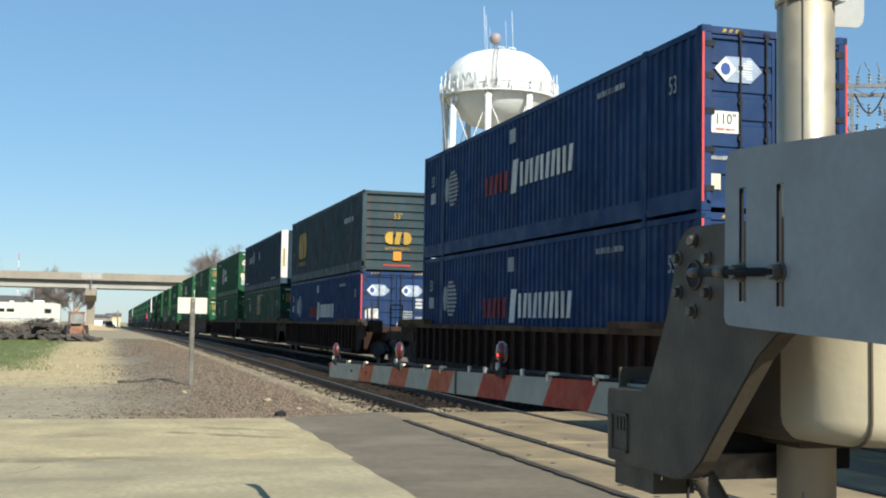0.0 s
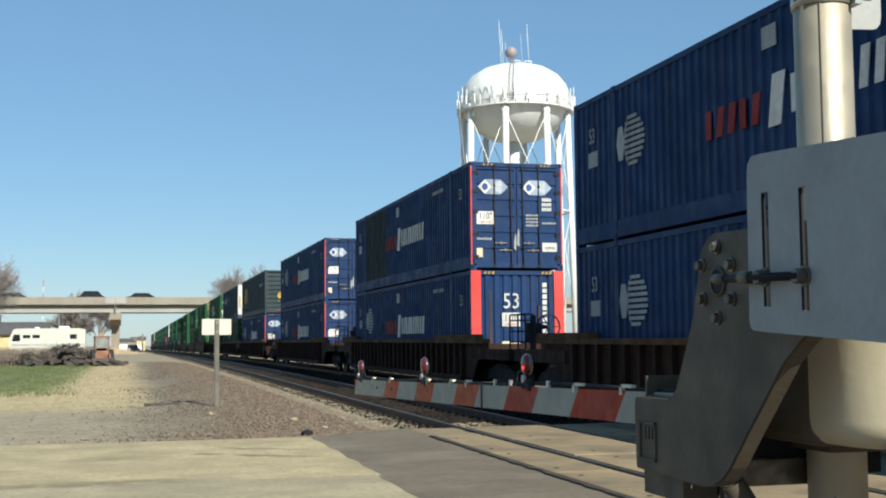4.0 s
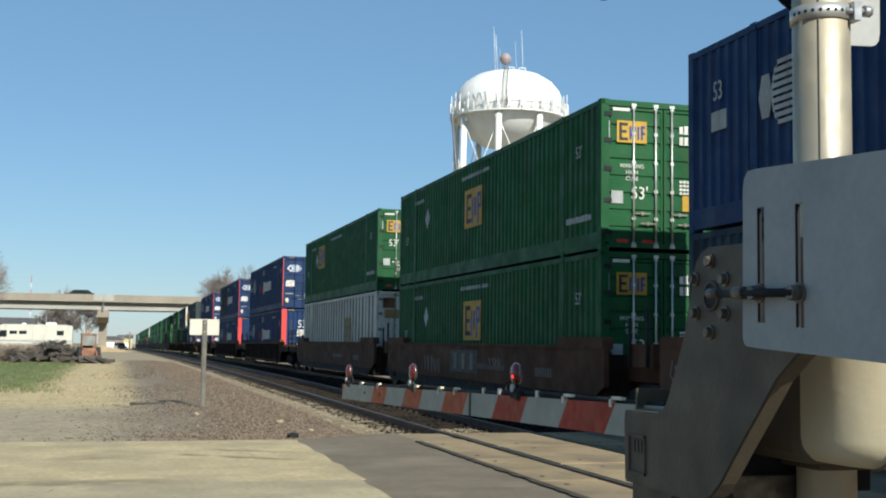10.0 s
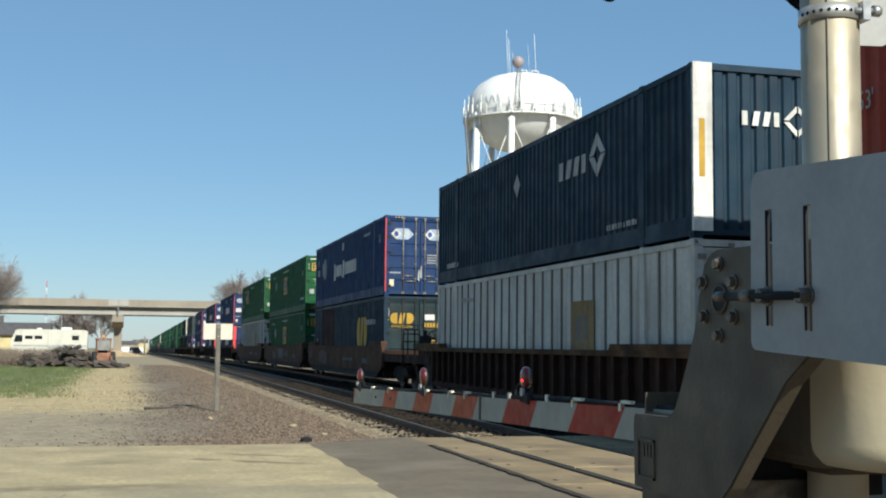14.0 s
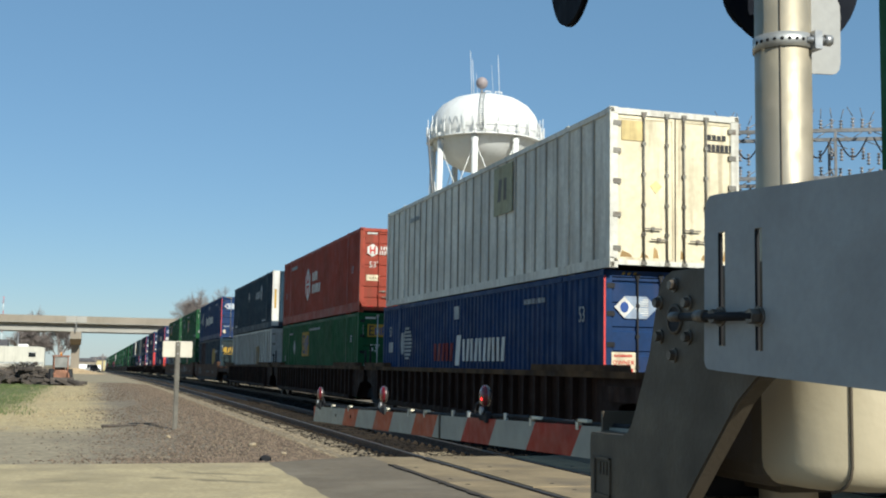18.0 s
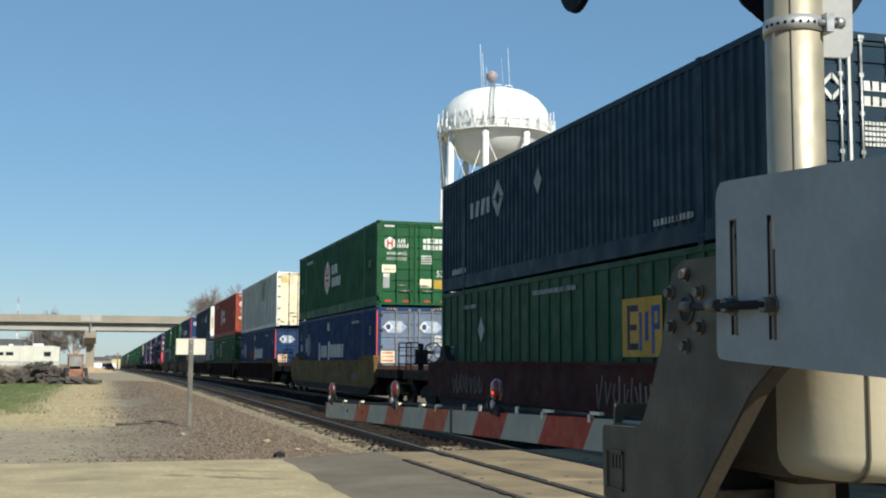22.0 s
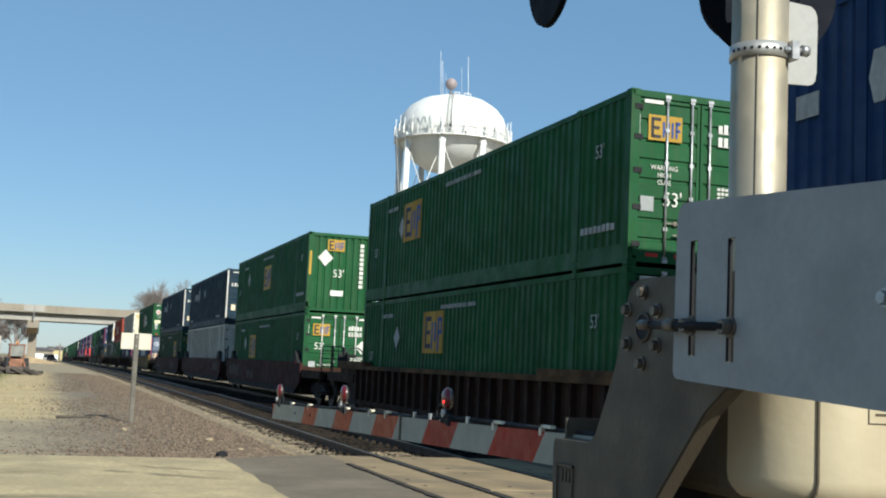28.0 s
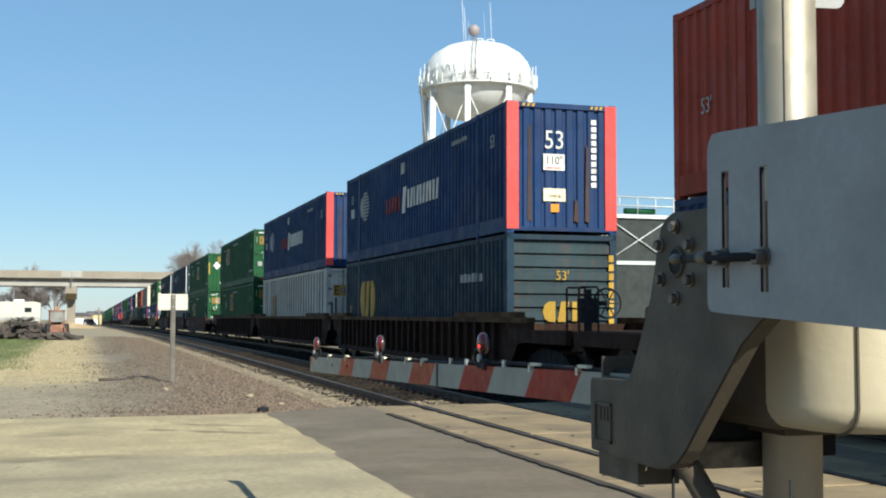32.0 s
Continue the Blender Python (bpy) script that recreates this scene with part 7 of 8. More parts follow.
def overpass():
    b = thing("overpass", "long concrete road overpass on hammerhead piers", "bridge", m=pose(0, BRIDGE_Y, 0))
    x0, x1 = -520, 420
    part("deck", Shape().box(x0, x1, -5.13, 5.15, 7.08, 7.70), BRIDGE, b)
    for y in (-4.0, -1.4, 1.4, 4.0):
        part("girder", Shape().box(x0, x1, y - 0.30, y + 0.30, 6.56, 7.08).box(x0, x1, y - 0.55, y + 0.55, 5.97, 6.56), BRIDGEPALE, b, "pale concrete girder")
    for y in (-5.35, 5.15):
        part("parapet", Shape().box(x0, x1, y, y + 0.22, 7.22, 8.40), BRIDGE, b, "weathered parapet wall")
    part("drain_line", Shape().box(x0, x1, -5.37, -5.352, 7.27, 7.34), BRIDGEPALE, b)
    for k, x in enumerate((-2.1, -50, -98, -146, -194, -242, 46, 94, 142)):
        z = -drop(BRIDGE_Y)
        p = part("pier", Shape().prism([(-0.70, z - 0.6), (0.70, z - 0.6), (0.62, 4.1), (-0.62, 4.1)], "y", -1.5, 1.5), BRIDGE, b, "tapered concrete column", m=pose(x, 0, 0))
        part("pier_cap", Shape().prism([(-4.7, 4.8), (-1.6, 3.9), (1.6, 3.9), (4.7, 4.8), (4.7, 5.96), (-4.7, 5.96)], "x", -0.84, 0.84), BRIDGE, p, "hammerhead cap")
        part("deck_joint", Shape().box(-0.10, 0.10, -5.40, -5.36, 6.1, 7.6), SUBSTEEL, p)
        for d in (-0.80, 0.80):
            part("parapet_panel", Shape().soft(d - 0.77, d + 0.77, -5.43, -5.37, 7.36, 8.39, 0.02), BRIDGEPALE if k == 0 else BRIDGE, p, "pale panel on the parapet")
    return b


overpass()


def bank():
    """Earth thrown up round the foot of the nearest pier."""
    s = Shape()
    n = 20
    rings = [(0.3, 0.9), (1.6, 0.75), (3.4, 0.3), (5.4, -0.1)]
    rnd = random.Random(2)
    for r, z in rings:
        for i in range(n):
            a = 2 * math.pi * i / n
            s.v.append((-2.4 + r * 1.0 * math.cos(a) * rnd.uniform(0.9, 1.1), BRIDGE_Y - 1.5 + r * 0.8 * math.sin(a), z - drop(BRIDGE_Y)))
    for k in range(3):
        for i in range(n):
            j = (i + 1) % n
            s.f.append((k * n + i, k * n + j, (k + 1) * n + j, (k + 1) * n + i))
            s.smooth.append(True)
    earth = material("bare tan earth", (0.40, 0.30, 0.18), 0.95, 0.0, 0.2, 0.8)
    return tagged(part("earth_bank", s, earth), "bare tan earth heaped round the bridge pier", "earth bank", kind="structure")


bank()
VEHICLES = []


def car(name, paint_mat, label, big=False):
    c = thing(name, label, "car", "traffic on the overpass")
    h = 1.75 if big else 1.45
    body = [(-2.3, 0.35), (2.3, 0.35), (2.35, 0.75), (1.5, 0.95), (0.85, h), (-1.35, h), (-2.0, 1.0), (-2.35, 0.9)]
    part("body", Shape().prism(body, "y", -0.88, 0.88), paint_mat, c)
    glass = [(-1.75, 1.0), (1.25, 0.98), (0.78, h - 0.08), (-1.25, h - 0.08)]
    for y in (-0.886, 0.886):
        part("side_window", Shape().prism(glass, "y", *sorted((y, y * 0.99))), GLASS, c)
    for x in (-1.45, 1.45):
        for y in (-0.8, 0.8):
            w = part("wheel", Shape().tube((x, y - 0.11, 0.33), (x, y + 0.11, 0.33), 0.33, n=16), RUBBER, c)
            part("hubcap", Shape().tube((x, y - 0.12, 0.33), (x, y + 0.12, 0.33), 0.19, n=12), GALV, w)
    return c


def bridge_cars():
    for t0, rel, mat, words, big in ((0.5, 123, CARDARK, "dark car driving across the overpass", True), (3.5, -96, CARDARK, "dark car driving across the overpass", False), (3.5, 24, CARDARK, "dark van driving across the overpass", True), (3.5, 103, CARDARK, "dark car driving across the overpass", False), (6.0, 145, CARDARK, "dark car driving across the overpass", False), (9.0, 92, CARDARK, "dark car driving across the overpass", False), (24.5, 0, CARDARK, "dark truck driving across the overpass", True), (30.5, -87, CARRED, "dark red car driving across the overpass", False)):
        VEHICLES.append((car("car", mat, words, big), -2.1 + rel * 0.1, t0))


bridge_cars()


def bridge_traffic():
    for ob, x, t0 in VEHICLES:
        walk(ob, [(t, pose(x - 13.0 * (t - t0), BRIDGE_Y - 2.5, 7.71, 0, 0, 180)) for t in (0, 8, 16, 24, 32)])


# ---- trees, brush and grass ----
def bare_tree(x, y, height, spread, seed, lean=0.0, label="bare leafless tree with a fine grey crown"):
    rnd = random.Random(seed)
    t = thing("tree", label, "tree", m=pose(x, y, -drop(y) - 0.1))
    trunk, limbs, twigs = Shape(), Shape(), Shape()

    def grow(p, d, length, r, level):
        q = p + d * length
        shape = trunk if level == 0 else limbs
        if level < 4:
            shape.tube(p, q, r, r * 0.62, n=7 if level < 2 else 4, caps=False)
        else:
            w = d.orthogonal().normalized() * r
            twigs.face([p - w, p + w, q])
            w2 = d.cross(w).normalized() * r
            twigs.face([p - w2, p + w2, q])
        if level >= 6:
            return
        n = (5, 5, 5, 5, 5, 4)[level]
        for i in range(n):
            f = 1.0 if i == 0 else rnd.uniform(0.35, 1.0)
            tilt = rnd.uniform(0.25, 0.85) if i else rnd.uniform(0.0, 0.3)
            axis = Vector((rnd.uniform(-1, 1), rnd.uniform(-1, 1), rnd.uniform(-1, 1))).normalized()
            nd = (d + axis * tilt * spread + Vector((0, 0, 0.18 if level < 2 else 0.04))).normalized()
            grow(p + d * length * f, nd, length * rnd.uniform(0.55, 0.78), max(0.0001 * y, r * 0.5), level + 1)

    grow(Vector((0, 0, 0)), Vector((lean, 0, 1)).normalized(), height * 0.30, height * 0.018, 0)
    tr = part("trunk", trunk, BARK, t)
    tagged(part("limb_tangle", limbs, BARK, tr), kind="stuff")
    part("crown", twigs, TWIG, t, "mist of fine bare twigs")
    return t




for _x, _y, _h, _s, _words in ((-15.0, 126, 17.0, 11, ""), (-18.0, 128, 18.5, 12, ""), (-21.0, 133, 17.0, 19, ""), (-25.5, 130, 16.0, 21, ""), (22.0, 262, 24.0, 13, ""), (28.0, 266, 24.5, 14, ""), (-8.6, 224, 12.2, 15, "x"), (-5.2, 222, 11.5, 16, "x"), (-11.5, 228, 11.5, 17, "x"), (-36.0, 250, 10.0, 18, "x")):
    bare_tree(_x, _y, _h, 1.15, _s, label="bare tree behind the overpass" if _words else "bare leafless tree with a fine grey crown")


def tuft_field(name, mat, spots, label, category, h0, h1, width):
    s = Shape()
    rnd = random.Random(len(spots))
    for x, y, z, k in spots:
        for _ in range(k):
            a = rnd.uniform(0, 6.283)
            dx, dy = math.cos(a) * width, math.sin(a) * width
            px, py = x + rnd.uniform(-0.2, 0.2), y + rnd.uniform(-0.2, 0.2)
            h = rnd.uniform(h0, h1)
            lx, ly = rnd.uniform(-0.35, 0.35) * h, rnd.uniform(-0.35, 0.35) * h
            s.face([(px - dx, py - dy, z - 0.02), (px + dx, py + dy, z - 0.02), (px + lx, py + ly, z + h)])
    return tagged(part(name, s, mat), label, category, kind="stuff")


def plant_ground():
    rnd = random.Random(21)
    green, dry, brush = [], [], []
    for _ in range(5200):
        y = rnd.uniform(34, 80)
        x = rnd.uniform(-16, -1.7 - (y - 33) * 0.012 + rnd.uniform(-0.4, 0.4))
        green.append((x, y, -0.06 - drop(y), 6))
    for _ in range(2000):
        y = rnd.uniform(27, 84)
        x = rnd.gauss(-1.3, 1.3) if rnd.random() < 0.7 else rnd.uniform(-14, -1.0)
        if x < 0.6:
            dry.append((x, y, -0.06 - drop(y), 4))
    for _ in range(1500):
        y = rnd.uniform(80, 94)
        x = rnd.uniform(-26, -1.6)
        brush.append((x, y, -0.06 - drop(y), 26))
    for _ in range(700):
        y = rnd.uniform(96, 140)
        brush.append((rnd.uniform(-60, -4.5), y, -0.06 - drop(y), 20))
    tuft_field("grass", GRASS, green, "thin green spring grass", "grass", 0.04, 0.13, 0.015)
    tuft_field("dry_grass", STRAW, dry, "flattened straw-coloured dry grass", "grass", 0.02, 0.07, 0.02)
    tuft_field("brush", BRUSH, brush, "tangled brown dead brush", "brush", 0.5, 1.35, 0.018)


plant_ground()


# ---- motorhome, house, cabinet, scrap and machine on the lot ----
def motorhome():
    y = 150.0
    c = thing("motorhome", "white motorhome parked beyond the brush", "motorhome", m=pose(-9.4, y, -drop(y)))
    shell = [(-4.25, 0.55), (4.3, 0.55), (4.3, 3.30), (3.6, 3.42), (-3.6, 3.42), (-4.0, 3.30), (-4.45, 2.2), (-4.5, 1.2)]
    part("shell", Shape().prism(shell, "y", -1.2, 1.2), RVSHELL, c)
    part("stripe", Shape().box(-4.2, 4.2, -1.212, -1.202, 1.35, 1.55), FADED, c, "pale grey stripe")
    for x0, x1, z0, z1 in ((-2.9, -2.05, 2.25, 2.65), (-1.8, -0.95, 2.25, 2.65), (2.5, 3.3, 2.15, 2.7)):
        w = part("window", Shape().box(x0, x1, -1.215, -1.203, z0, z1), GLASS, c)
        part("window_frame", Shape().box(x0 - 0.05, x1 + 0.05, -1.22, -1.21, z1, z1 + 0.05), GALV, w)
    part("cab_window", Shape().prism([(-4.15, 1.9), (-3.2, 1.9), (-3.2, 2.7), (-3.95, 2.7)], "y", -1.215, -1.203), GLASS, c)
    part("roof_unit", Shape().soft(1.2, 2.4, -0.5, 0.5, 3.40, 3.70, 0.06), RVWHITE, c, "rooftop air conditioner")
    part("roof_unit", Shape().soft(-1.6, -1.1, -0.3, 0.3, 3.40, 3.60, 0.05), RVWHITE, c, "rooftop vent")
    for x in (-3.0, 2.4):
        for yy in (-1.0, 1.0):
            w = part("wheel", Shape().tube((x, yy - 0.15, 0.45), (x, yy + 0.15, 0.45), 0.45, n=18), RUBBER, c)
            part("hub", Shape().tube((x, yy - 0.16, 0.45), (x, yy + 0.16, 0.45), 0.22, n=12), GALV, w)


def house():
    y = 172.0
    h = thing("house", "low pale yellow house with a dark roof", "house", m=pose(-16.3, y, -drop(y)))
    part("wall", Shape().box(-8.5, 5.0, -3.5, 3.5, -0.2, 3.0), SIDING, h)
    part("roof", Shape().prism([(-4.1, 2.95), (4.1, 2.95), (0, 4.7)], "x", -9.1, 5.6), SHINGLE, h, "dark shingled roof")
    part("chimney", Shape().box(-1.3, -0.8, -0.5, 0.1, 4.0, 5.6), SHINGLE, h)
    part("stovepipe", Shape().tube((7.0, -3.0, 0), (7.0, -3.0, 5.6), 0.12, n=8), SUBSTEEL, h)
    for x in (-6.0, -2.0, 2.0):
        w = part("window", Shape().box(x, x + 1.1, -3.52, -3.503, 1.2, 2.3), GLASS, h)
        part("window_frame", Shape().box(x - 0.08, x + 1.18, -3.54, -3.521, 2.3, 2.4), RVWHITE, w)


def signal_cabinet():
    c = thing("signal_cabinet", "blue-grey metal signal cabinet on the grass", "equipment cabinet", m=pose(-5.75, 39.6, -0.06))
    part("body", Shape().soft(-1.22, 1.22, -0.9, 0.9, 0.0, 2.18, 0.03), CABINET, c)
    part("roof", Shape().prism([(-1.34, 2.16), (1.34, 2.16), (1.30, 2.24), (0, 2.36), (-1.30, 2.24)], "y", -1.0, 1.0), CABINET, c, "shallow pitched roof")
    d = part("door", Shape().soft(-0.5, 0.42, -0.925, -0.903, 0.12, 2.0, 0.01), CABINET, c)
    part("door_handle", Shape().box(0.30, 0.35, -0.955, -0.926, 0.95, 1.12), DARKSTEEL, d)
    for z in (0.3, 1.7):
        part("hinge", Shape().tube((-0.52, -0.925, z), (-0.52, -0.925, z + 0.12), 0.018, n=6), ZINC, d)
    part("vent", Shape().box(0.62, 1.02, -0.912, -0.903, 1.55, 1.85), DARKSTEEL, c)
    part("side_box", Shape().soft(1.22, 1.40, -0.25, 0.25, 1.1, 1.6, 0.02), CABINET, c)


def timber_heap():
    rnd = random.Random(8)
    for n, (cx, cy, w, count, h) in enumerate(((-3.8, 80.0, 1.5, 60, 1.05), (-2.5, 77.5, 1.3, 14, 0.45), (-5.6, 78.5, 1.3, 12, 0.4), (-1.0, 76.5, 0.9, 8, 0.3))):
        heap = thing("timber_heap", "heap of grey broken ties and timbers", "timber heap", "heaps of scrap timber", m=pose(cx, cy, -drop(cy) - 0.05))
        for i in range(count):
            length = rnd.uniform(0.7, 2.4)
            px = rnd.gauss(0, w * 0.42)
            z = max(0.1, rnd.uniform(0.05, h) * (1 - abs(px) / (w * 1.4)))
            part("timber", cached("timber %d" % (i % 5), lambda s: s.box(-0.35 - 0.17 * (i % 5), 0.35 + 0.17 * (i % 5), -0.10, 0.10, -0.09, 0.09), TIMBER), TIMBER, heap, m=pose(px, rnd.uniform(-0.8, 0.8), z, rnd.uniform(-14, 14), rnd.uniform(-28, 28), rnd.uniform(-70, 70)))


def brush_pile():
    """Cut branches thrown on the scrap timber."""
    rnd = random.Random(41)
    for x, y, w, h, n in ((-4.1, 81.0, 1.5, 1.35, 420), (-6.4, 80.6, 1.2, 0.8, 220), (-2.2, 80.0, 0.8, 0.8, 140)):
        s = Shape()
        for _ in range(n):
            px, py = rnd.gauss(0, w * 0.45), rnd.uniform(-0.9, 0.9)
            top = h * max(0.15, 1 - (px / (w * 1.25)) ** 2)
            z = rnd.uniform(0.05, top)
            a, b = rnd.uniform(0, 6.28), rnd.uniform(-0.5, 0.6)
            k = rnd.uniform(0.2, 0.6)
            d = Vector((math.cos(a) * math.cos(b), math.sin(a) * math.cos(b), math.sin(b))) * k
            p = Vector((px, py, z))
            s.tube(p - d, p + d, rnd.uniform(0.012, 0.03), 0.008, n=4, caps=False)
        pile = thing("brush_pile", "dark tangle of cut branches on scrap timber", "brush pile", "piles of cut branches", m=pose(x, y, -drop(y) - 0.05))
        tagged(part("branch_tangle", s, DEADWOOD, pile), kind="stuff")


def old_loader():
    y = 78.0
    c = thing("old_loader", "faded orange tractor loader among scrap timber", "loader", m=pose(-1.7, y, -drop(y) - 0.05, 0, 0, 97))
    part("chassis", Shape().soft(-0.75, 0.85, -0.45, 0.45, 0.45, 0.95, 0.06), MACHINE, c)
    part("hood", Shape().soft(0.05, 0.95, -0.34, 0.34, 0.9, 1.30, 0.08), MACHINE, c)
    cab = part("cab", Shape().box(-0.62, -0.56, -0.45, -0.39, 0.9, 1.82).box(0.0, 0.06, -0.45, -0.39, 0.9, 1.82).box(-0.62, -0.56, 0.39, 0.45, 0.9, 1.82).box(0.0, 0.06, 0.39, 0.45, 0.9, 1.82).box(-0.68, 0.12, -0.50, 0.50, 1.80, 1.88), MACHINE, c, "open cab frame with a roof")
    part("cab_glass", Shape().box(-0.60, -0.59, -0.38, 0.38, 1.12, 1.78), DUSTYGLASS, cab, "dusty pale cab glass")
    part("cab_glass", Shape().box(-0.55, -0.01, -0.41, -0.40, 1.15, 1.78), DUSTYGLASS, cab, "dusty pale cab glass")
    part("beacon", Shape().tube((-0.3, 0, 1.88), (-0.3, 0, 2.05), 0.06, n=10), ORANGE, cab)
    for x, r in ((-0.55, 0.52), (0.65, 0.36)):
        for yy in (-0.55, 0.55):
            w = part("wheel", Shape().tube((x, yy - 0.14, r), (x, yy + 0.14, r), r, n=20), RUBBER, c)
            part("rim", Shape().tube((x, yy - 0.15, r), (x, yy + 0.15, r), r * 0.5, n=14), MACHINE, w)
    for yy in (-0.42, 0.42):
        part("loader_arm", Shape().prism([(-0.2, 1.15), (-0.2, 1.3), (-1.5, 0.45), (-1.5, 0.32)], "y", yy - 0.05, yy + 0.05), MACHINE, c)
    part("bucket", Shape().prism([(-1.45, 0.45), (-1.5, 0.12), (-2.0, 0.10), (-1.75, 0.2), (-1.6, 0.5)], "y", -0.7, 0.7), TIMBER, c, "rusted bucket")
    part("trailer_bed", Shape().soft(0.6, 2.0, -0.5, 0.5, 0.32, 0.48, 0.03), TIMBER, c, "low flat trailer bed")


def road_sign():
    s = thing("road_sign", "blank cream sign board on a thin steel post", "sign", m=pose(1.93, 27.0, -0.05))
    part("post", Shape().box(-0.035, 0.035, -0.022, 0.022, 0.0, 1.97).box(-0.055, 0.055, 0.016, 0.024, 0.0, 1.97), POST, s, "grey channel post")
    part("board", Shape().soft(-0.335, 0.325, 0.03, 0.045, 1.62, 1.985, 0.012), SIGNBACK, s, "blank cream board")
    for z in (1.70, 1.90):
        part("bolt", Shape().tube((0, -0.03, z), (0, 0.03, z), 0.014, n=8), ZINC, s)


motorhome()
house()
signal_cabinet()
timber_heap()
brush_pile()
old_loader()
road_sign()


# ---- substation and loading building beyond the train ----
def substation():
    t = thing("substation", "dull steel substation frame with grey insulators", "substation", m=pose(34.6, 51.0, 0.55, 0, 0, -28))
    xs = (-4.2, -1.4, 1.4, 4.2)
    for x in xs:
        for y in (-1.2, 1.2):
            part("column", Shape().box(x - 0.065, x + 0.065, y - 0.065, y + 0.065, -0.8, 13.0), SUBSTEEL, t)
        for k in range(9):
            z = 2.0 + k * 1.2
            part("lattice", Shape().tube((x, -1.2, z), (x, 1.2, z + 1.2), 0.045, n=5), SUBSTEEL, t)
    for z in (10.6, 13.0):
        for y in (-1.2, 1.2):
            part("beam", Shape().box(-4.5, 4.5, y - 0.06, y + 0.06, z - 0.09, z + 0.09), SUBSTEEL, t)
            for k in range(9):
                x = -4.2 + k * 0.93
                part("web", Shape().tube((x, y, z - 0.12), (x + 0.93, y, z + 0.5 if k % 2 else z - 0.5), 0.03, n=4), SUBSTEEL, t)
    rnd = random.Random(4)
    for k in range(18):
        x = -4.2 + k * 0.5
        for z0, n in ((13.1, 4), (11.6, 4), (10.7, 4), (9.6, 5)):
            y = rnd.uniform(-1.0, 1.0)
            prof = []
            for i in range(n):
                prof += [(0.04, i * 0.17), (0.12, i * 0.17 + 0.05), (0.04, i * 0.17 + 0.10)]
            ins = part("insulator", Shape().lathe(prof, 10, (x, y, z0)), CERAMIC, t, "ribbed ceramic insulator")
            if z0 > 13:
                part("horn", Shape().tube((x, y, z0 + n * 0.17), (x + rnd.uniform(-0.3, 0.3), y, z0 + n * 0.17 + 0.5), 0.022, n=5), SUBSTEEL, ins)
    for k in range(5):
        x = -3.6 + k * 1.7
        s = Shape()
        pts = [(x + 1.4 * i / 8, -1.3, 12.6 - 1.0 * math.sin(math.pi * i / 8)) for i in range(9)]
        for a, b in zip(pts, pts[1:]):
            s.tube(a, b, 0.04, n=5, caps=False)
        part("jumper", s, DARKSTEEL, t, "looping black conductor")
    stack = thing("vent_stack", "rusty brown upright vent pipe", "pipe", m=pose(28.0, 50.0, -drop(50)))
    part("pipe", Shape().tube((0, 0, 0), (0, 0, 7.4), 0.19, n=14), WELL, stack)
    part("rim", Shape().lathe([(0.19, 7.3), (0.23, 7.3), (0.23, 7.42), (0.15, 7.42)], 14), WELL, stack)


def loading_building():
    t = thing("loading_shed", "dark clad loading shed with pale railings on top", "shed", m=pose(24.2, 46.0, -drop(46)))
    part("wall", Shape().box(-3.4, 6.0, -1.0, 5.0, 0, 5.62), CLAD, t)
    part("roof_deck", Shape().box(-3.5, 6.1, -1.1, 5.1, 5.62, 5.78), PIPE, t, "pale deck edge")
    part("belt", Shape().box(-3.42, 6.02, -1.06, -1.0, 3.64, 3.80), PIPE, t, "pale horizontal pipe band")
    for x in (-3.4, -3.15, 0.0, 3.0, 6.0):
        part("post", Shape().tube((x, -1.08, 0), (x, -1.08, 6.55), 0.05, n=8), PIPE, t)
    for k in range(3):
        x = -3.1 + k * 3.05
        part("brace", Shape().tube((x, -1.06, 3.8), (x + 2.9, -1.06, 5.6), 0.03, n=5), PIPE, t)
        part("brace", Shape().tube((x, -1.06, 5.6), (x + 2.9, -1.06, 3.8), 0.03, n=5), PIPE, t)
    for z in (6.15, 6.52):
        part("railing", Shape().tube((-3.4, -1.05, z), (6.0, -1.05, z), 0.035, n=6), PIPE, t)
    for k in range(12):
        x = -3.4 + k * 0.85
        part("baluster", Shape().tube((x, -1.05, 5.78), (x, -1.05, 6.52), 0.025, n=5), PIPE, t)
    part("valve", Shape().tube((-2.2, -0.8, 5.95), (-0.8, -0.8, 5.95), 0.13, n=10), GREEN, t, "green pipe on the roof")


substation()
loading_building()


# ---- far things down the line ----
def far_pole(x, y, h, label="thin utility pole with a crossarm"):
    p = thing("utility_pole", label, "utility pole", "poles down the line", m=pose(x, y, -drop(y) - 0.1))
    part("pole", Shape().tube((0, 0, 0), (0, 0, h), 0.16, 0.11, n=8), BARK, p)
    part("crossarm", Shape().box(-1.1, 1.1, -0.06, 0.06, h - 0.9, h - 0.75), BARK, p)
    for x in (-0.95, -0.35, 0.35, 0.95):
        part("insulator", Shape().tube((x, 0, h - 0.75), (x, 0, h - 0.6), 0.05, n=6), CERAMIC, p)


for x, y, h in ((3.4, 300, 4.6), (4.6, 420, 6), (2.0, 355, 4.4), (-42, 190, 14), (-60, 260, 12)):
    far_pole(x, y, h)


def parked(x, y, mat, label, turn):
    c = car("parked_car", mat, label, True)
    c["group"] = "vehicles beyond the overpass"
    c.matrix_basis = pose(x, y, -drop(y) - 0.05, 0, 0, turn)


parked(-0.8, 262, RVWHITE, "white pickup parked beyond the overpass", 80)
parked(2.0, 300, RVWHITE, "white van parked beyond the overpass", 95)
parked(0.8, 285, CARDARK, "dark car parked beyond the overpass", 60)


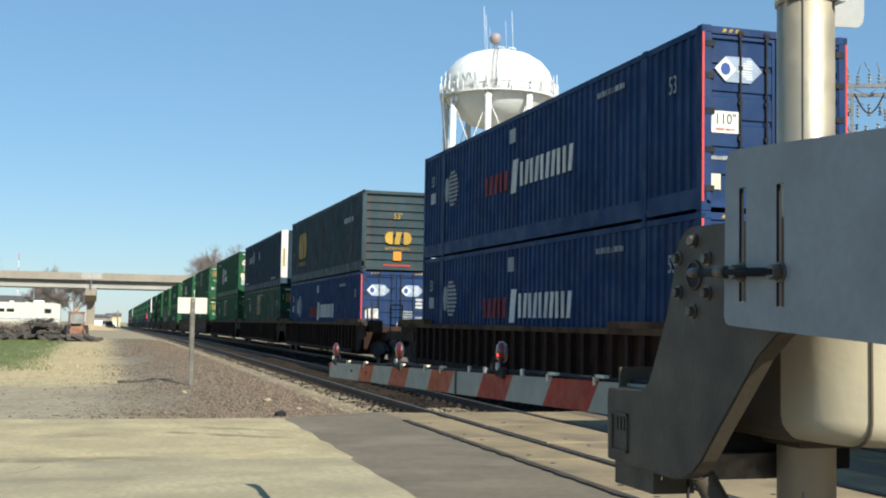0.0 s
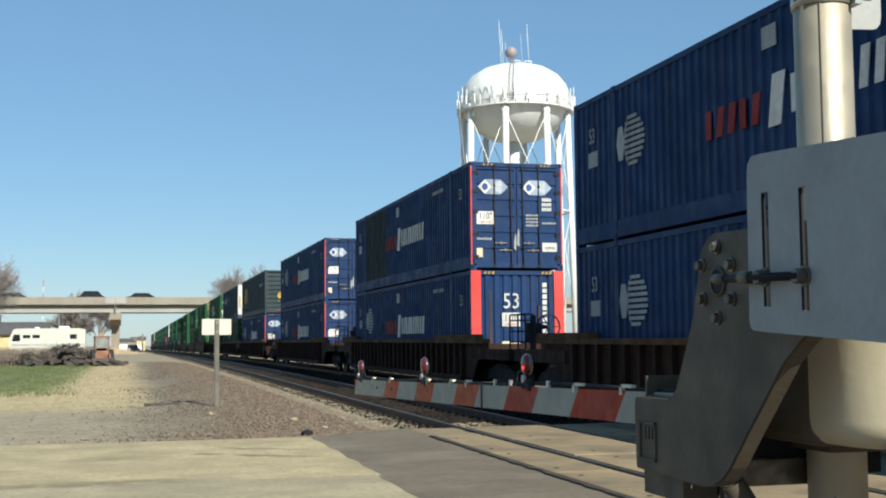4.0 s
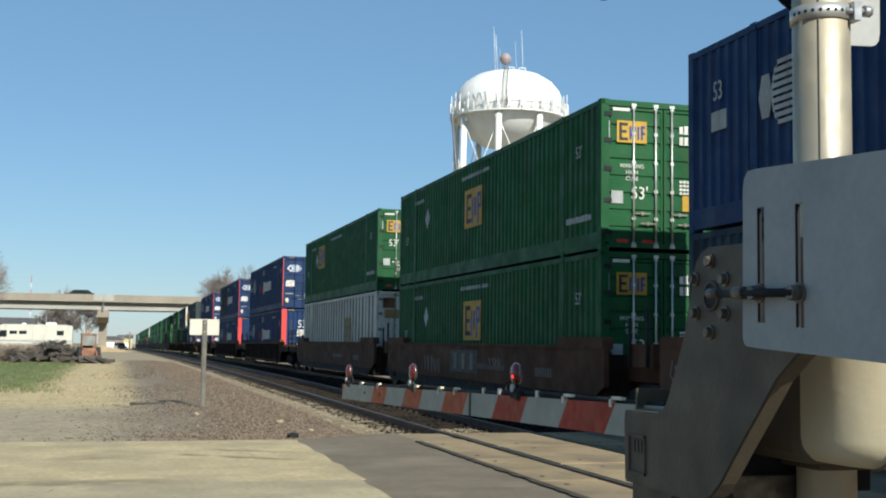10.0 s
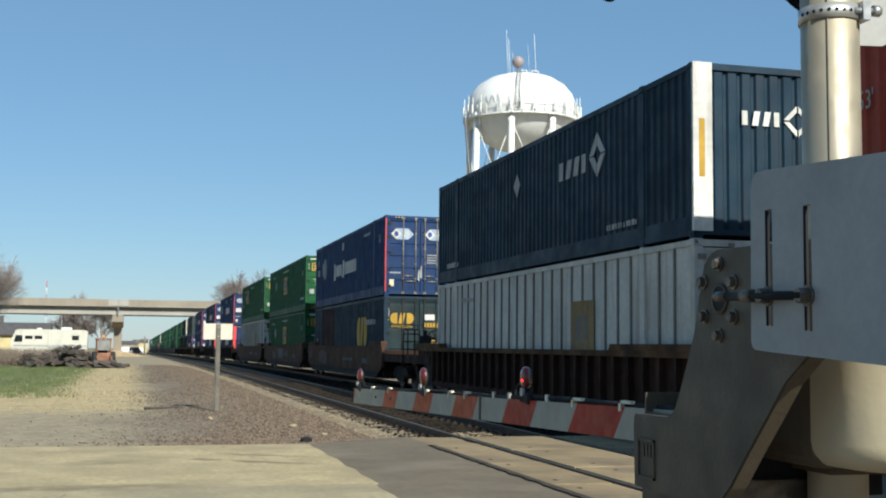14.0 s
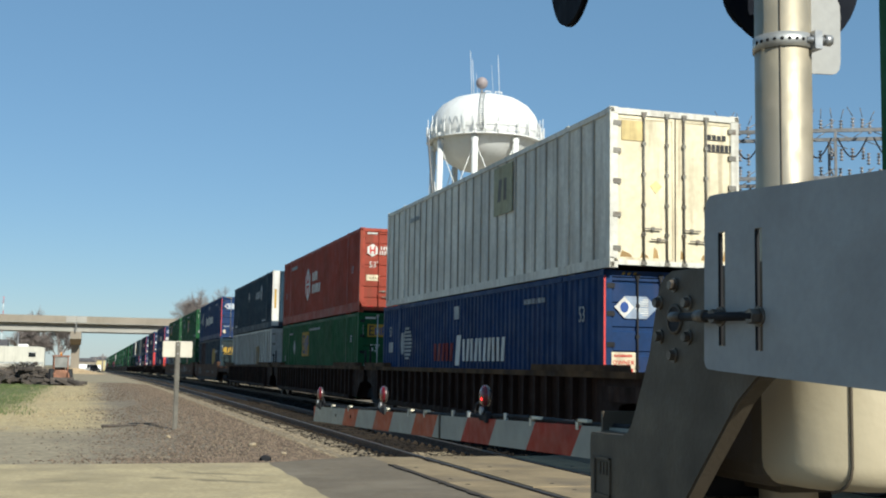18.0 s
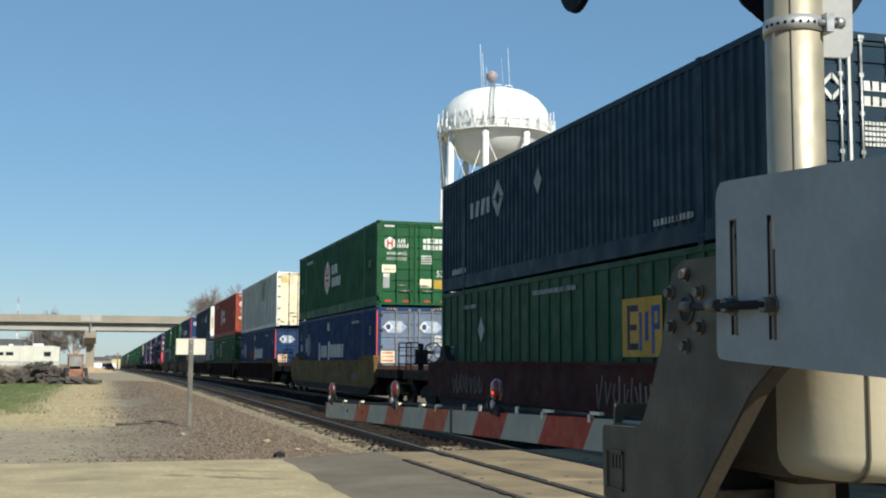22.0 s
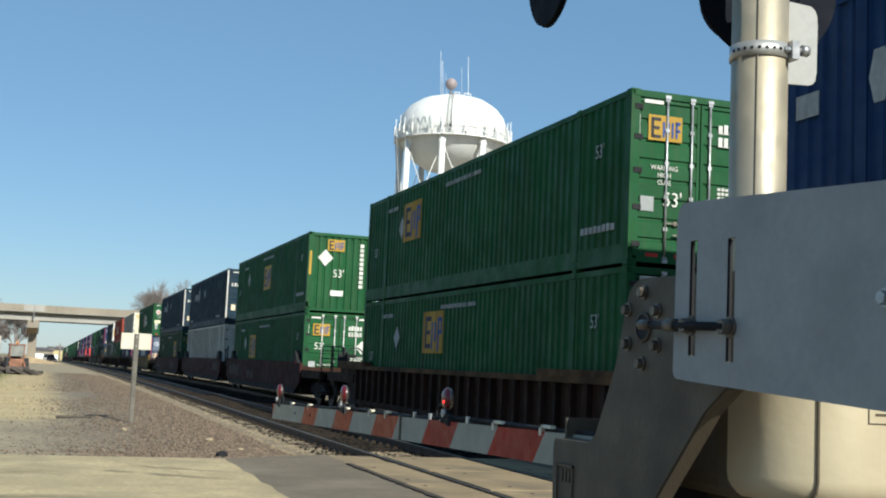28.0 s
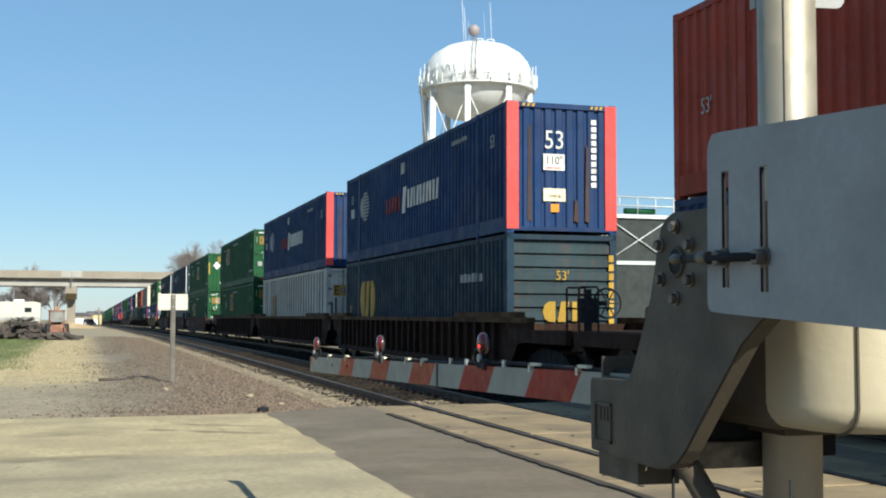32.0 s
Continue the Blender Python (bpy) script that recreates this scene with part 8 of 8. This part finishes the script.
def radio_mast():
    m = thing("radio_mast", "slim red and white lattice radio mast far away", "radio mast", m=pose(-27.0, 400, -drop(400)))
    for k in range(10):
        z0 = k * 2.35
        paint_mat = REDMARK if k % 2 else RVWHITE
        sec = part("section", Shape().tube((-0.14, 0, z0), (-0.14, 0, z0 + 2.35), 0.045, n=5), paint_mat, m)
        part("stile", Shape().tube((0.14, 0, z0), (0.14, 0, z0 + 2.35), 0.045, n=5), paint_mat, sec)
        for j in range(3):
            part("lacing", Shape().tube((-0.14, 0, z0 + j * 0.78), (0.14, 0, z0 + j * 0.78 + 0.7), 0.03, n=4), paint_mat, sec)


radio_mast()


def far_buildings():
    for x, y, w, h, mat in ((-1.5, 480, 9, 3.6, BRIDGE), (4.0, 520, 6, 4.5, SIDING), (-70, 330, 26, 5, RVWHITE), (-110, 300, 30, 6, BRIDGE)):
        b = thing("distant_building", "small pale building far down the line", "building", "distant buildings", m=pose(x, y, -drop(y) - 0.1))
        part("wall", Shape().box(-w / 2, w / 2, -3, 3, 0, h), mat, b)
        part("roof", Shape().prism([(-3.3, h - 0.05), (3.3, h - 0.05), (0, h + 1.3)], "x", -w / 2 - 0.3, w / 2 + 0.3), SHINGLE, b)
        part("door", Shape().box(-0.5, 0.5, -3.03, -3.0, 0, 2.1), SHINGLE, b)


far_buildings()


# ---- loose stone ----
def stones(name, mat, count, place, low, high, label, seed):
    rnd = random.Random(seed)
    s = Shape()
    base = [Vector(p).normalized() for p in ((1, 0, 0.2), (-1, 0.1, 0), (0, 1, 0.1), (0.1, -1, 0), (0, 0, 1), (0.1, 0, -1))]
    tri = ((0, 2, 4), (2, 1, 4), (1, 3, 4), (3, 0, 4), (2, 0, 5), (1, 2, 5), (3, 1, 5), (0, 3, 5))
    for _ in range(count):
        x, y, z = place(rnd)
        r = rnd.uniform(low, high)
        m = Euler((rnd.uniform(0, 6), rnd.uniform(0, 6), rnd.uniform(0, 6))).to_matrix()
        k = len(s.v)
        for p in base:
            q = m @ (p * r * rnd.uniform(0.7, 1.25))
            s.v.append((x + q.x, y + q.y, z + q.z * 0.75))
        for f in tri:
            s.f.append(tuple(k + i for i in f))
            s.smooth.append(False)
    return tagged(part(name, s, mat), label, "gravel", kind="stuff")


def near_biased(rnd, y0, y1):
    return y0 + (y1 - y0) * rnd.random() ** 2.0


def shoulder(rnd):
    y = near_biased(rnd, 18.0, 90)
    x = 4.25 - abs(rnd.gauss(0, 1.0)) * 1.75
    if y < 18.9 and x < 2.6:
        y = 18.0 + rnd.random()
    return x, y, (-0.045 if x < 2.9 else -0.045 - (x - 2.9) * 0.1) - drop(y)


def pale_edge(rnd):
    y = near_biased(rnd, 18.8, 110)
    x = rnd.uniform(4.30, 5.16)
    return x, y, (-0.168 if x > 4.5 else -0.19) - drop(y)


def drift(rnd):
    y = 18.85 + 2.6 * rnd.random() ** 1.4
    return rnd.uniform(5.45, 6.62), y, -0.158


def bed(rnd):
    y = near_biased(rnd, 18.8, 80)
    return rnd.uniform(4.7, 8.6), y, -0.165 - drop(y)


stones("gravel", STONE_PINK, 32000, shoulder, 0.008, 0.032, "pinkish brown crushed stone beside the track", 31)
stones("pale_gravel", STONE_PALE, 10000, pale_edge, 0.010, 0.030, "pale dusty stone along the tie ends", 32)
stones("ballast_drift", STONE_PALE, 3000, drift, 0.008, 0.024, "pale dusty stone drifted between the rails", 35)
stones("pale_chips", STONE_PALE, 7000, shoulder, 0.008, 0.020, "pale stone chips scattered over the brown gravel", 34)
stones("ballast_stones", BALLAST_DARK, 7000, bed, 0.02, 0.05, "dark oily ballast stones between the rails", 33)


def odd_rocks():
    for x, y, r, mat in ((2.71, 18.35, 0.10, DARKSTEEL), (2.95, 21.6, 0.075, STONE_PALE), (1.6, 24.0, 0.06, STONE_PALE), (3.2, 19.6, 0.045, STONE_PALE)):
        bm = bmesh.new()
        bmesh.ops.create_icosphere(bm, subdivisions=2, radius=r)
        for v in bm.verts:
            v.co *= 1 + 0.35 * noise.noise(v.co * 14 + Vector((x, y, 0)))
            v.co.z *= 0.6
        tagged(part("rock", Shape().take(bm), mat, m=pose(x, y, -0.03 + r * 0.2)), "lone rock at the edge of the road", "rock")
    # Dark rod laid where the road sign's board throws its shadow.
    stick = tagged(part("stick", Shape().tube((0.35, 27.9, -0.02), (1.15, 28.1, 0.0), 0.03, 0.02, n=7), TIMBER), "dark strip standing for the sign board's shadow on the gravel", "stick")


odd_rocks()



def motions():
    train_motion()
    bridge_traffic()


motions()
